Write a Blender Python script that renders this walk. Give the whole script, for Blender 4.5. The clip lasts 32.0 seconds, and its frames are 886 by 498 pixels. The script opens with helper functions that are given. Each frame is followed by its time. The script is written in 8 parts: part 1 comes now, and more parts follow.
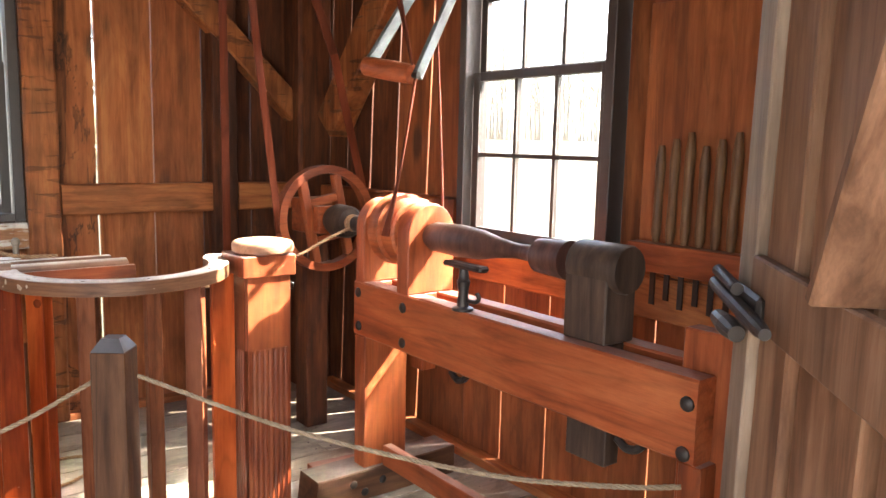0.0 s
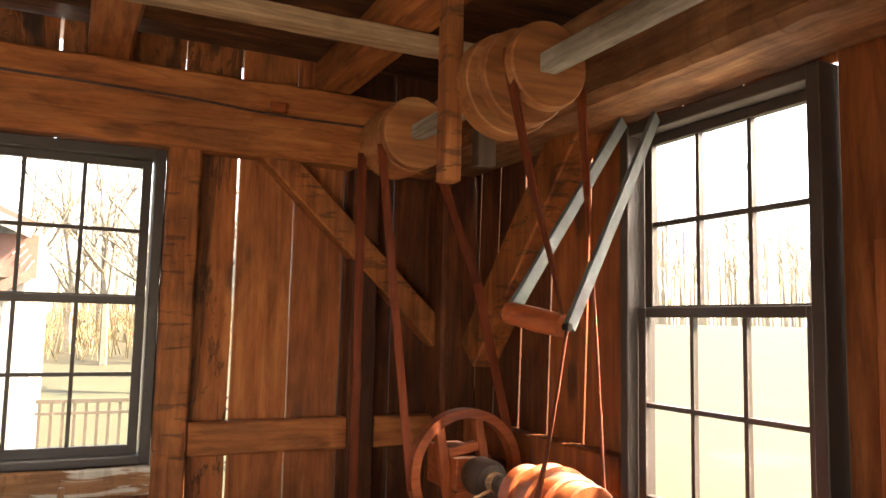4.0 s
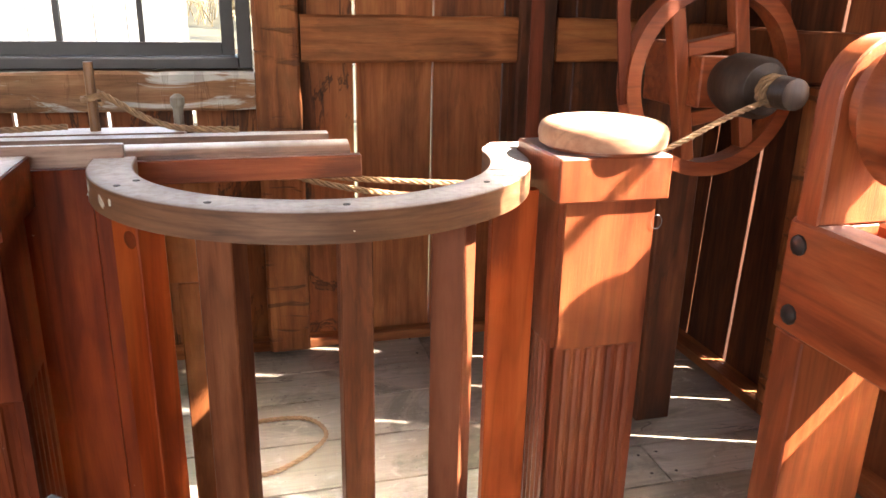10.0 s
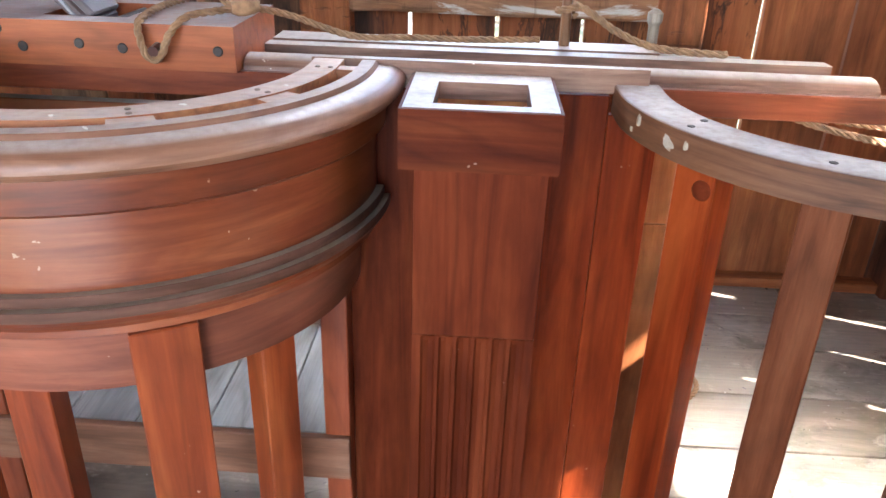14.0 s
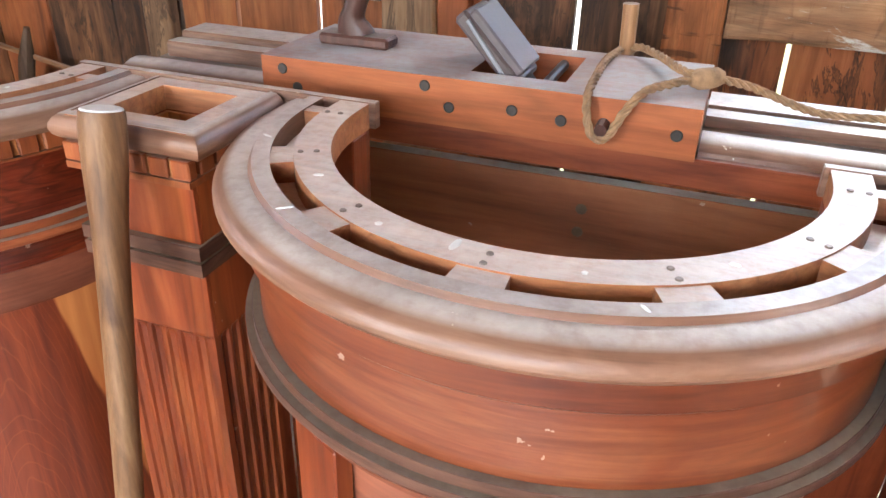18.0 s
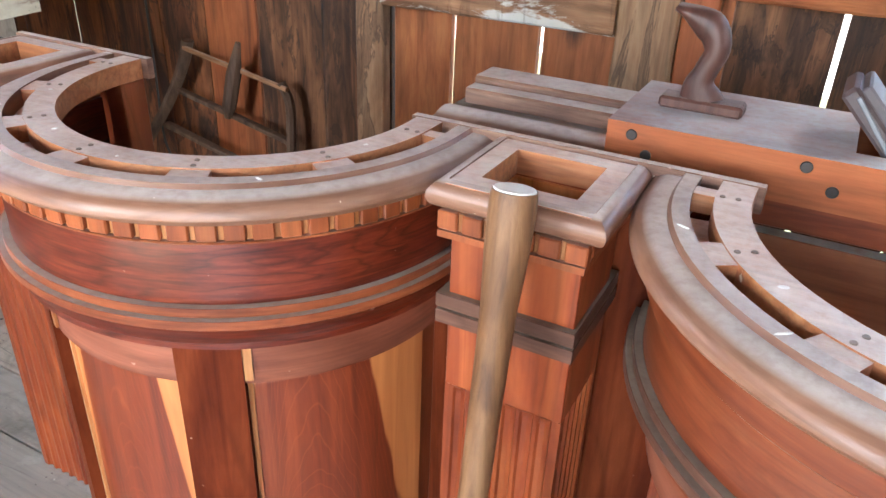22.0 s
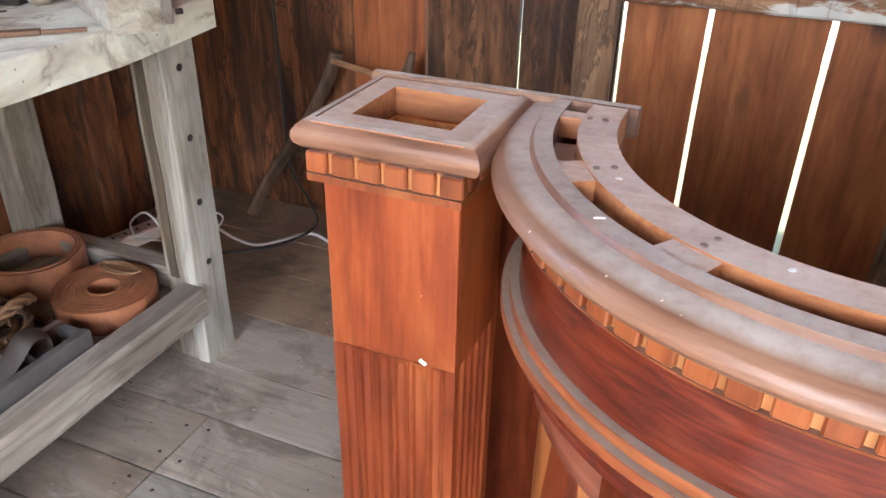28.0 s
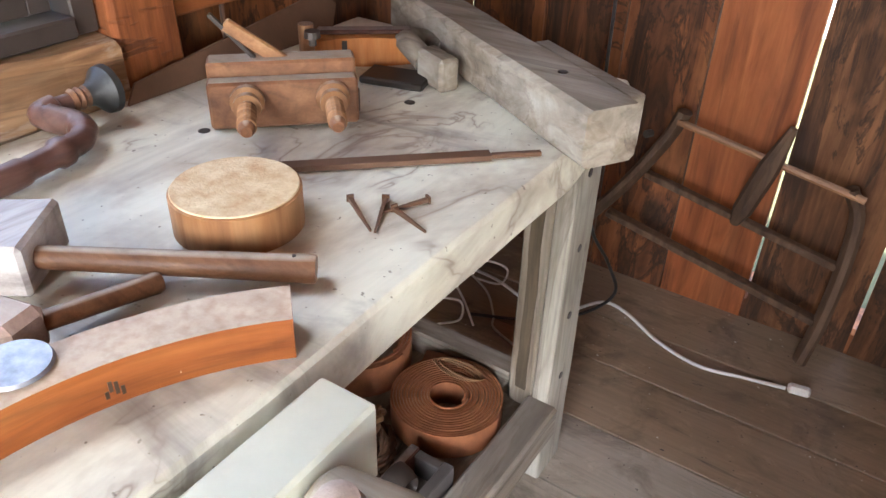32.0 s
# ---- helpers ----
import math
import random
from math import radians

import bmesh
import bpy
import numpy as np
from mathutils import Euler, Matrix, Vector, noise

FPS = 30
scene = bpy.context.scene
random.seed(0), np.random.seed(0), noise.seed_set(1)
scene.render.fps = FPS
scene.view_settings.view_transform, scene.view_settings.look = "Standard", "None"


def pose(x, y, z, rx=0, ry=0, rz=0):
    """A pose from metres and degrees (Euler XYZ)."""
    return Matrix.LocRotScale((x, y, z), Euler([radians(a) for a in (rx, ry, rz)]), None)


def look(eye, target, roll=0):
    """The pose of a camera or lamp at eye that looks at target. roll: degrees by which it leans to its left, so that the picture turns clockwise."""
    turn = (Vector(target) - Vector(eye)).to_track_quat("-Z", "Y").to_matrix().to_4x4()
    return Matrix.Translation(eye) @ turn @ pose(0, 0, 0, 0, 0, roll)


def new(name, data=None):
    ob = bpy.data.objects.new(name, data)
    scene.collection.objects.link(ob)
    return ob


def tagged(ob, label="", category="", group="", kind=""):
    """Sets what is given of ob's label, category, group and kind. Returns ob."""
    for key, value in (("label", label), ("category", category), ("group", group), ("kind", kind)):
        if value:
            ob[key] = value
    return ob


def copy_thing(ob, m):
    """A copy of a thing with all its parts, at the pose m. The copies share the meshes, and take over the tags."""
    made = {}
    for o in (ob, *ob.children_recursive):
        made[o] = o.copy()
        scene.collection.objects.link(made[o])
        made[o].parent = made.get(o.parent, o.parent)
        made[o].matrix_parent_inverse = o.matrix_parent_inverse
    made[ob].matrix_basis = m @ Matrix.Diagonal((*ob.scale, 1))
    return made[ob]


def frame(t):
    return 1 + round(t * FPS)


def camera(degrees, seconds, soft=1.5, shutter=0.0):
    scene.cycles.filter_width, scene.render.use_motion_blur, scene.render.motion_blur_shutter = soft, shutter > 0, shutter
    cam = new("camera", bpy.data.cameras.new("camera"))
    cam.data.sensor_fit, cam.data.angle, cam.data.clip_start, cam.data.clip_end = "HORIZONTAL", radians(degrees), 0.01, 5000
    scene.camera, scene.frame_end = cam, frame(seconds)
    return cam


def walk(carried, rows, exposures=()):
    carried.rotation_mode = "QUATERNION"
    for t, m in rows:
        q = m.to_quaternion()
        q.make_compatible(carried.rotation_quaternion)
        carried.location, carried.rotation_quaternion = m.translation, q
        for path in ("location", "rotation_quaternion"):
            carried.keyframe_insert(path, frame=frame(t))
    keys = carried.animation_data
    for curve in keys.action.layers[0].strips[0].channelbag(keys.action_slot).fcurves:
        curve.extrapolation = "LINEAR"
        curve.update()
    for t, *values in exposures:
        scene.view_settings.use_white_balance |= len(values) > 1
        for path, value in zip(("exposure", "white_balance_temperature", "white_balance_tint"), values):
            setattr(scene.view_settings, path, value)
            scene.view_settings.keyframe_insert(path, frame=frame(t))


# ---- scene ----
cam = camera(60.3, 32.0)
METRES, EYE, TILT, LEAN, TURN = 5.28, 1.343, 0.0, 0.0, -37.9
ROWS = [
    (0.0, 0.0, 0.0, 0.0, 0.18, -7.71, -1.33),
    (0.5, -0.0079, 0.0207, 0.0071, 2.46, -7.67, -1.31),
    (1.0, -0.0093, 0.034, 0.0138, 4.38, -7.55, -1.22),
    (1.5, -0.0057, 0.0527, 0.0225, 6.1, -6.73, -1.15),
    (2.0, -0.003, 0.0725, 0.0316, 7.58, -4.22, -1.09),
    (2.5, 0.0016, 0.0783, 0.036, 9.06, -0.43, -1.14),
    (3.0, 0.003, 0.079, 0.039, 10.07, 2.16, -1.17),
    (3.5, 0.0024, 0.0806, 0.0434, 10.98, 4.11, -1.19),
    (5.5, -0.0235, 0.115, 0.0364, 15.61, 7.81, -1.2),
    (6.0, -0.035, 0.1286, 0.0295, 17.35, 7.78, -1.24),
    (6.5, -0.0438, 0.1441, 0.0224, 18.81, 7.42, -1.17),
    (7.0, -0.0467, 0.1719, 0.0114, 20.14, 5.47, -1.24),
    (7.5, -0.0457, 0.199, 0.0, 21.12, 0.15, -1.23),
    (8.0, -0.0444, 0.2164, -0.0083, 21.97, -5.61, -1.27),
    (8.5, -0.0508, 0.229, -0.0126, 22.55, -9.55, -1.28),
    (9.0, -0.0654, 0.2471, -0.0176, 22.9, -12.22, -1.22),
    (9.5, -0.0729, 0.2587, -0.0245, 23.02, -15.06, -1.15),
    (10.0, -0.0745, 0.2668, -0.0296, 23.04, -18.29, -1.12),
    (10.5, -0.0813, 0.2798, -0.0315, 23.04, -21.14, -1.06),
    (11.0, -0.092, 0.2928, -0.0293, 23.07, -23.45, -1.09),
    (11.5, -0.1017, 0.2995, -0.0271, 23.45, -24.85, -1.22),
    (12.0, -0.1126, 0.2967, -0.0261, 25.38, -25.33, -1.61),
    (12.5, -0.1232, 0.2897, -0.0261, 29.73, -25.49, -1.87),
    (13.0, -0.1343, 0.2794, -0.0257, 34.62, -25.54, -1.81),
    (13.5, -0.1477, 0.264, -0.0267, 38.35, -25.64, -1.77),
    (14.0, -0.16, 0.2483, -0.0293, 41.33, -25.83, -1.65),
    (14.5, -0.1699, 0.2332, -0.0306, 44.16, -26.27, -1.6),
    (15.0, -0.1772, 0.2226, -0.0316, 47.23, -26.87, -1.81),
    (15.5, -0.1841, 0.2189, -0.0335, 50.64, -27.5, -1.86),
    (17.5, -0.2319, 0.2314, -0.0207, 58.12, -28.5, -1.4),
    (18.0, -0.2395, 0.2346, -0.0139, 58.52, -28.4, -1.27),
    (18.5, -0.2468, 0.2374, -0.0081, 58.72, -28.38, -1.21),
    (19.0, -0.2577, 0.2359, -0.0034, 58.81, -28.36, -1.16),
    (19.5, -0.2729, 0.2299, -0.0006, 58.76, -28.37, -1.18),
    (20.0, -0.2829, 0.2224, 0.0027, 58.71, -28.35, -1.16),
    (20.5, -0.2881, 0.213, 0.0037, 58.72, -28.31, -1.19),
    (21.0, -0.293, 0.2018, 0.0031, 59.46, -28.31, -1.48),
    (21.5, -0.2937, 0.1907, -0.0005, 61.99, -28.27, -1.93),
    (22.0, -0.2905, 0.1825, -0.0051, 66.11, -28.27, -2.0),
    (22.5, -0.2884, 0.1779, -0.0082, 70.22, -28.22, -1.97),
    (23.0, -0.288, 0.1748, -0.0137, 73.12, -28.15, -1.95),
    (23.5, -0.29, 0.1751, -0.0225, 75.01, -28.2, -1.67),
    (24.0, -0.2971, 0.1731, -0.0282, 75.86, -28.4, -1.42),
    (24.5, -0.3083, 0.1689, -0.0297, 76.11, -28.75, -1.29),
    (25.0, -0.3256, 0.1584, -0.0311, 75.95, -28.93, -1.19),
    (25.5, -0.3403, 0.149, -0.0302, 74.82, -29.1, -0.9),
    (27.5, -0.4221, 0.0922, -0.0221, 61.74, -29.35, -0.8),
    (28.0, -0.4431, 0.0791, -0.0186, 60.97, -29.3, -1.01),
    (28.5, -0.4626, 0.0595, -0.0124, 60.79, -29.21, -1.1),
    (29.0, -0.4752, 0.0425, -0.0071, 60.69, -29.16, -1.08),
    (29.5, -0.4897, 0.0323, -0.0003, 60.7, -29.18, -1.14),
    (30.0, -0.5106, 0.0247, 0.0082, 61.62, -29.25, -1.5),
    (30.5, -0.5324, 0.0205, 0.013, 63.96, -29.41, -1.83),
    (31.0, -0.5487, 0.0196, 0.0161, 66.87, -30.02, -1.81),
    (31.5, -0.5591, 0.0176, 0.0162, 69.47, -31.19, -1.67),
    (32.0, -0.5634, 0.0128, 0.0099, 71.69, -33.17, -1.5),
]
walk(cam, [(t, pose(0, 0, EYE, TILT, LEAN, TURN) @ pose(METRES * x, METRES * y, METRES * z, 90 + pitch, roll, yaw)) for t, x, y, z, yaw, pitch, roll in ROWS],
     ((0.0, 4.08, 6700, 10), (2.0, 3.65, 6900, 10), (3.5, 3.48, 7900, 12), (5.5, 3.48, 9000, 16), (7.0, 3.66, 9000, 16), (9.0, 3.75, 7300, 12),
      (11.0, 3.92, 6500, 11), (14.0, 4.32, 5850, 9), (17.5, 4.55, 6250, 7), (22.5, 4.58, 5900, 6), (25.0, 4.42, 5950, 8), (29.0, 4.50, 6050, 8), (32.0, 4.38, 6400, 10)))
# ---- world, sun and the fill lamps at the openings ----
SUN_ELEVATION, SUN_AZIMUTH = 45.0, 111.5          # azimuth clockwise from +y
world = bpy.data.worlds.new("world")
scene.world = world
world.use_nodes = True
sky = world.node_tree.nodes.new("ShaderNodeTexSky")
sky.sky_type, sky.sun_disc = "NISHITA", False
sky.sun_elevation, sky.sun_rotation = radians(SUN_ELEVATION), radians(SUN_AZIMUTH)
sky.air_density, sky.dust_density = 1.0, 2.5
world.node_tree.links.new(sky.outputs[0], world.node_tree.nodes["Background"].inputs[0])
world.node_tree.nodes["Background"].inputs[1].default_value = 0.15

sun = new("sun", bpy.data.lights.new("sun", "SUN"))
sun.data.energy, sun.data.angle, sun.data.color = 5.0, radians(0.6), (1.0, 0.93, 0.82)
az, el = radians(SUN_AZIMUTH), radians(SUN_ELEVATION)
sun.matrix_world = look((0, 0, 0), (-math.sin(az) * math.cos(el), -math.cos(az) * math.cos(el), -math.sin(el)))


def fill_lamp(name, eye, target, w, h, watts, colour):
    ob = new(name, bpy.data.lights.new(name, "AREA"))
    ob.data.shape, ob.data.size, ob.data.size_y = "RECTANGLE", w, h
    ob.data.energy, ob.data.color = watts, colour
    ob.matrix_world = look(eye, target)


fill_lamp("doorway_skylight", (-0.25, -0.14, 1.05), (-0.25, 2, 0.95), 1.4, 1.9, 2.2, (1.0, 0.97, 0.93))
# Added fill lamp in an unseen opening of the south wall.
fill_lamp("south_fill_lamp", (-2.1, -0.14, 1.55), (-2.1, 2, 1.2), 0.8, 1.2, 5, (1.0, 0.97, 0.93))
# Added fill lamp outside, above the north window, to brighten the counter tops.
fill_lamp("north_fill_lamp", (0.18, 4.36, 2.78), (-0.3, 2.75, 0.9), 0.9, 0.7, 5, (1.0, 0.97, 0.93))

# Two more unseen fill lamps added outside, above the east and west windows.
fill_lamp("east_fill_lamp", (2.60, 2.11, 2.88), (1.0, 2.35, 0.9), 0.9, 0.7, 6, (1.0, 0.97, 0.93))
fill_lamp("west_fill_lamp", (-4.02, 2.17, 2.80), (-2.7, 2.25, 0.9), 0.9, 0.7, 1.6, (1.0, 0.97, 0.93))


# ---- materials ----
def material(name):
    m = bpy.data.materials.new(name)
    m.use_nodes = True
    t = m.node_tree
    return m, t, t.nodes["Principled BSDF"]


def node(t, kind, **values):
    n = t.nodes.new(kind)
    for key, value in values.items():
        if key in n.inputs:
            n.inputs[key].default_value = value
    return n


def ramp(t, source, stops):
    n = t.nodes.new("ShaderNodeValToRGB")
    while len(n.color_ramp.elements) < len(stops):
        n.color_ramp.elements.new(0.5)
    for e, (p, c) in zip(n.color_ramp.elements, stops):
        e.position = p
        e.color = (*c, 1) if not isinstance(c, (int, float)) else (c, c, c, 1)
    t.links.new(source, n.inputs[0])
    return n.outputs[0]


def mix(t, factor, a, b, blend="MIX"):
    n = t.nodes.new("ShaderNodeMix")
    n.data_type, n.blend_type = "RGBA", blend
    for slot, v in ((0, factor), (6, a), (7, b)):
        if isinstance(v, (int, float)):
            n.inputs[slot].default_value = v
        elif isinstance(v, tuple):
            n.inputs[slot].default_value = (*v, 1)
        else:
            t.links.new(v, n.inputs[slot])
    return n.outputs[2]


def calc(t, op, a, b=0.0):
    n = t.nodes.new("ShaderNodeMath")
    n.operation = op
    for slot, v in ((0, a), (1, b)):
        if isinstance(v, (int, float)):
            n.inputs[slot].default_value = v
        else:
            t.links.new(v, n.inputs[slot])
    return n.outputs[0]


def place(t, scale, shift=1.0):
    """Object coordinates, stretched, and shifted at random from object to object."""
    co = node(t, "ShaderNodeTexCoord")
    rnd = node(t, "ShaderNodeObjectInfo")
    mp = node(t, "ShaderNodeMapping")
    mp.inputs["Scale"].default_value = scale
    add = node(t, "ShaderNodeVectorMath")
    add.operation = "ADD"
    off = node(t, "ShaderNodeCombineXYZ")
    for k, f in enumerate((37.0, 91.0, 53.0)):
        t.links.new(calc(t, "MULTIPLY", rnd.outputs["Random"], f * shift), off.inputs[k])
    t.links.new(co.outputs["Object"], mp.inputs[0])
    t.links.new(mp.outputs[0], add.inputs[0])
    t.links.new(off.outputs[0], add.inputs[1])
    return add.outputs[0]


def noise_at(t, vec, scale, detail=5.0, rough=0.6, bend=0.0):
    n = node(t, "ShaderNodeTexNoise", Scale=scale, Detail=detail, Roughness=rough, Distortion=bend)
    t.links.new(vec, n.inputs["Vector"])
    return n.outputs[0]


def stretch(axis, along, across):
    if axis == "h":          # bent pieces: the grain runs level round the bend
        return (along, along, across)
    return tuple(along if a == axis else across for a in "xyz")


def wood(name, dark, mid, light, axis="z", rough=0.6, knots=0.0, stains=0.0, dust=0.0, bump=0.25, grain=1.0, wear=0.0,
         dust_colour=(0.40, 0.36, 0.33), vary=0.3, coat=0.0, pale=0.0, chop=0.0, streak=0.55, spec=0.3, rings=0.4, soft=0.22):
    m, t, b = material(name)
    rnd = node(t, "ShaderNodeObjectInfo").outputs["Random"]
    v = place(t, stretch(axis, 0.6 * grain, 10.0 * grain))
    lines = noise_at(t, v, 3.0, 6, 0.6, 0.8)
    blotch = noise_at(t, place(t, stretch(axis, 1.7 * grain, 6.5 * grain)), 1.7, 5, 0.58, 0.7)
    g = calc(t, "ADD", calc(t, "MULTIPLY", lines, 0.5), calc(t, "MULTIPLY", blotch, 0.5))
    col = ramp(t, g, ((0.36, dark), (0.5, mid), (0.66, light)))
    bow = noise_at(t, place(t, stretch(axis, 0.45 * grain, 3.4 * grain)), 1.5, 2, 0.45, 0.3)
    ring = calc(t, "PINGPONG", calc(t, "MULTIPLY", bow, 26.0), 1.0)
    col = mix(t, rings, col, ramp(t, ring, ((0.0, 0.5), (0.32, 0.95), (1.0, 1.06))), "MULTIPLY")
    fibre = noise_at(t, place(t, stretch(axis, 7.0, 120.0)), 2.2, 4, 0.7)
    col = mix(t, streak * 0.8, col, ramp(t, fibre, ((0.3, 0.6), (0.62, 1.0))), "MULTIPLY")
    broad = noise_at(t, place(t, stretch(axis, 0.8, 1.6)), 2.4, 4, 0.6, 0.5)
    col = mix(t, 0.9, col, ramp(t, broad, ((0.25, 0.62), (0.55, 1.0), (0.8, 1.12))), "MULTIPLY")
    col = mix(t, 1.0, col, ramp(t, rnd, ((0.0, 1 - vary), (1.0, 1.0))), "MULTIPLY")
    height = calc(t, "ADD", calc(t, "MULTIPLY", g, 0.6), calc(t, "MULTIPLY", fibre, 0.5))
    if knots:
        vo = node(t, "ShaderNodeTexVoronoi", Scale=1.0)
        t.links.new(place(t, stretch(axis, 2.3, 5.2)), vo.inputs["Vector"])
        k = ramp(t, calc(t, "ADD", vo.outputs["Distance"], calc(t, "MULTIPLY", fibre, 0.12)), ((0.20, 1.0), (0.25, 0.5), (0.31, 0.0)))
        some = node(t, "ShaderNodeSeparateColor")
        t.links.new(vo.outputs["Color"], some.inputs[0])
        k = calc(t, "MULTIPLY", k, ramp(t, some.outputs[0], ((0.52, 0.0), (0.56, 1.0))))
        col = mix(t, calc(t, "MULTIPLY", k, knots), col, (0.022, 0.012, 0.008))
    if stains:
        s = noise_at(t, place(t, stretch(axis, 0.38, 3.3)), 1.7, 7, 0.62, 1.6)
        s = ramp(t, s, ((0.525, 0.0), (0.545, 0.95), (0.565, 0.45), (0.66, 1.0)))
        col = mix(t, calc(t, "MULTIPLY", s, stains), col, (0.024, 0.011, 0.007))
    if stains > 0.8:
        s = noise_at(t, place(t, stretch(axis, 1.1, 3.6)), 1.5, 8, 0.68, 2.2)
        s = ramp(t, s, ((0.545, 0.0), (0.56, 0.95), (0.585, 0.35), (0.70, 1.0)))
        col = mix(t, calc(t, "MULTIPLY", s, 0.85), col, (0.017, 0.009, 0.006))
        s = ramp(t, noise_at(t, place(t, stretch(axis, 1.6, 4.0)), 1.2, 6, 0.62), ((0.58, 0.0), (0.72, 0.6)))
        col = mix(t, s, col, light)
    if pale:
        s = noise_at(t, place(t, stretch(axis, 1.2, 5.0)), 1.7, 7, 0.68, 0.6)
        s = ramp(t, s, ((0.475, 0.0), (0.52, 1.0)))
        col = mix(t, calc(t, "MULTIPLY", s, pale), col, (0.58, 0.55, 0.49))
    if chop:
        w = noise_at(t, place(t, stretch(axis, 34.0, 6.0)), 1.0, 3, 0.55, 0.4)
        cut = ramp(t, w, ((0.575, 0.0), (0.635, 1.0)))
        facet = noise_at(t, place(t, stretch(axis, 9.0, 3.0)), 1.0, 1, 0.4)
        height = calc(t, "ADD", height, calc(t, "MULTIPLY", facet, 2.0 * chop))
        col = mix(t, 0.5, col, ramp(t, facet, ((0.35, 0.55), (0.6, 1.0))), "MULTIPLY")
        col = mix(t, calc(t, "MULTIPLY", cut, 0.85 * chop), col, (0.050, 0.020, 0.010))
        height = calc(t, "SUBTRACT", height, calc(t, "MULTIPLY", cut, 1.2))
    r = calc(t, "ADD", calc(t, "MULTIPLY", broad, 0.25), rough - 0.12)
    if dust:
        nz = node(t, "ShaderNodeNewGeometry")
        sep = node(t, "ShaderNodeSeparateXYZ")
        t.links.new(nz.outputs["Normal"], sep.inputs[0])
        d = ramp(t, sep.outputs["Z"], ((0.86, 0.0), (0.99, 1.0)))
        patch = ramp(t, noise_at(t, place(t, (7.0, 7.0, 7.0)), 1.5, 7, 0.72), ((0.32, 0.62), (0.60, 1.0)))
        rub = ramp(t, noise_at(t, place(t, (70.0, 70.0, 70.0)), 1.0, 3, 0.6), ((0.3, 0.72), (0.55, 1.0)))
        patch = calc(t, "MULTIPLY", patch, rub)
        f = calc(t, "MULTIPLY", calc(t, "MULTIPLY", d, patch), dust)
        tint = mix(t, 0.5, dust_colour, ramp(t, g, ((0.3, 0.5), (0.7, 1.0))), "MULTIPLY")
        col = mix(t, f, col, tint)
        r = calc(t, "ADD", r, calc(t, "MULTIPLY", f, 0.3 if spec < 0.4 else 0.02))
    if wear:
        s = noise_at(t, place(t, (38.0, 38.0, 38.0)), 1.4, 3, 0.5)
        s = ramp(t, s, ((0.745, 0.0), (0.76, 1.0)))
        col = mix(t, calc(t, "MULTIPLY", s, wear), col, (0.62, 0.5, 0.4))
    t.links.new(col, b.inputs["Base Color"])
    t.links.new(r, b.inputs["Roughness"])
    b.inputs["Specular IOR Level"].default_value = spec
    b.inputs["Coat Weight"].default_value = coat
    b.inputs["Coat Roughness"].default_value = soft
    b.inputs["Coat IOR"].default_value = 1.8
    bp = node(t, "ShaderNodeBump", Strength=bump, Distance=0.004)
    t.links.new(height, bp.inputs["Height"])
    t.links.new(bp.outputs[0], b.inputs["Normal"])
    return m


def plain(name, colour, rough=0.5, metal=0.0, mottle=0.35, scale=14.0, bump=0.15, second=None):
    m, t, b = material(name)
    n = noise_at(t, place(t, (scale, scale, scale)), 1.0, 6, 0.65)
    second = second or tuple(c * (1 - mottle) for c in colour)
    t.links.new(ramp(t, n, ((0.32, second), (0.68, colour))), b.inputs["Base Color"])
    t.links.new(calc(t, "ADD", calc(t, "MULTIPLY", n, 0.3), rough - 0.15), b.inputs["Roughness"])
    b.inputs["Metallic"].default_value = metal
    bp = node(t, "ShaderNodeBump", Strength=bump, Distance=0.002)
    t.links.new(noise_at(t, place(t, (scale * 6, scale * 6, scale * 6)), 1.0, 4), bp.inputs["Height"])
    t.links.new(bp.outputs[0], b.inputs["Normal"])
    return m


BARN = ((0.20, 0.054, 0.015), (0.35, 0.106, 0.031), (0.48, 0.172, 0.056))
BARN_RED = ((0.17, 0.042, 0.012), (0.29, 0.080, 0.023), (0.41, 0.136, 0.042))
M_BOARD = wood("old_barn_board", *BARN, axis="z", rough=0.7, knots=0.8, stains=0.85, vary=0.4, bump=0.3, streak=0.3, rings=0.2)
M_BOARD_LIGHT = wood("clean_light_barn_board", *BARN, axis="z", rough=0.7, knots=0.8, stains=0.2, vary=0.2, bump=0.3, streak=0.3, rings=0.2)
M_BOARD_OLD = wood("stained_barn_board", (0.088, 0.026, 0.008), (0.20, 0.066, 0.022), (0.32, 0.120, 0.043), axis="z", rough=0.7, knots=0.8, stains=0.95, vary=0.4, bump=0.3, streak=0.3)
M_BOARD_DARK = wood("dark_streaked_board", (0.036, 0.014, 0.006), (0.108, 0.043, 0.017), (0.24, 0.105, 0.044), axis="z", rough=0.75, knots=0.9, stains=0.9, vary=0.3, bump=0.4, streak=0.35)
M_BOARD_PLAIN = wood("barn_board_clean", *BARN_RED, axis="z", rough=0.65, knots=0.7, stains=0.3, vary=0.3, bump=0.25, streak=0.3, rings=0.2)
M_BOARD_DEEP = wood("deep_brown_board", (0.036, 0.009, 0.003), (0.11, 0.029, 0.009), (0.20, 0.060, 0.019), axis="z", rough=0.75, knots=0.6, stains=0.5, vary=0.3, bump=0.3, streak=0.3, rings=0.2)
HEWN = ((0.20, 0.052, 0.014), (0.37, 0.115, 0.033), (0.49, 0.180, 0.058))
M_HEWN = {a: wood("hewn_timber_" + a, *HEWN, axis=a, rough=0.72, knots=0.5, stains=0.25, bump=0.7, chop=0.7 if a == "z" else 0.0, vary=0.2) for a in "xyz"}
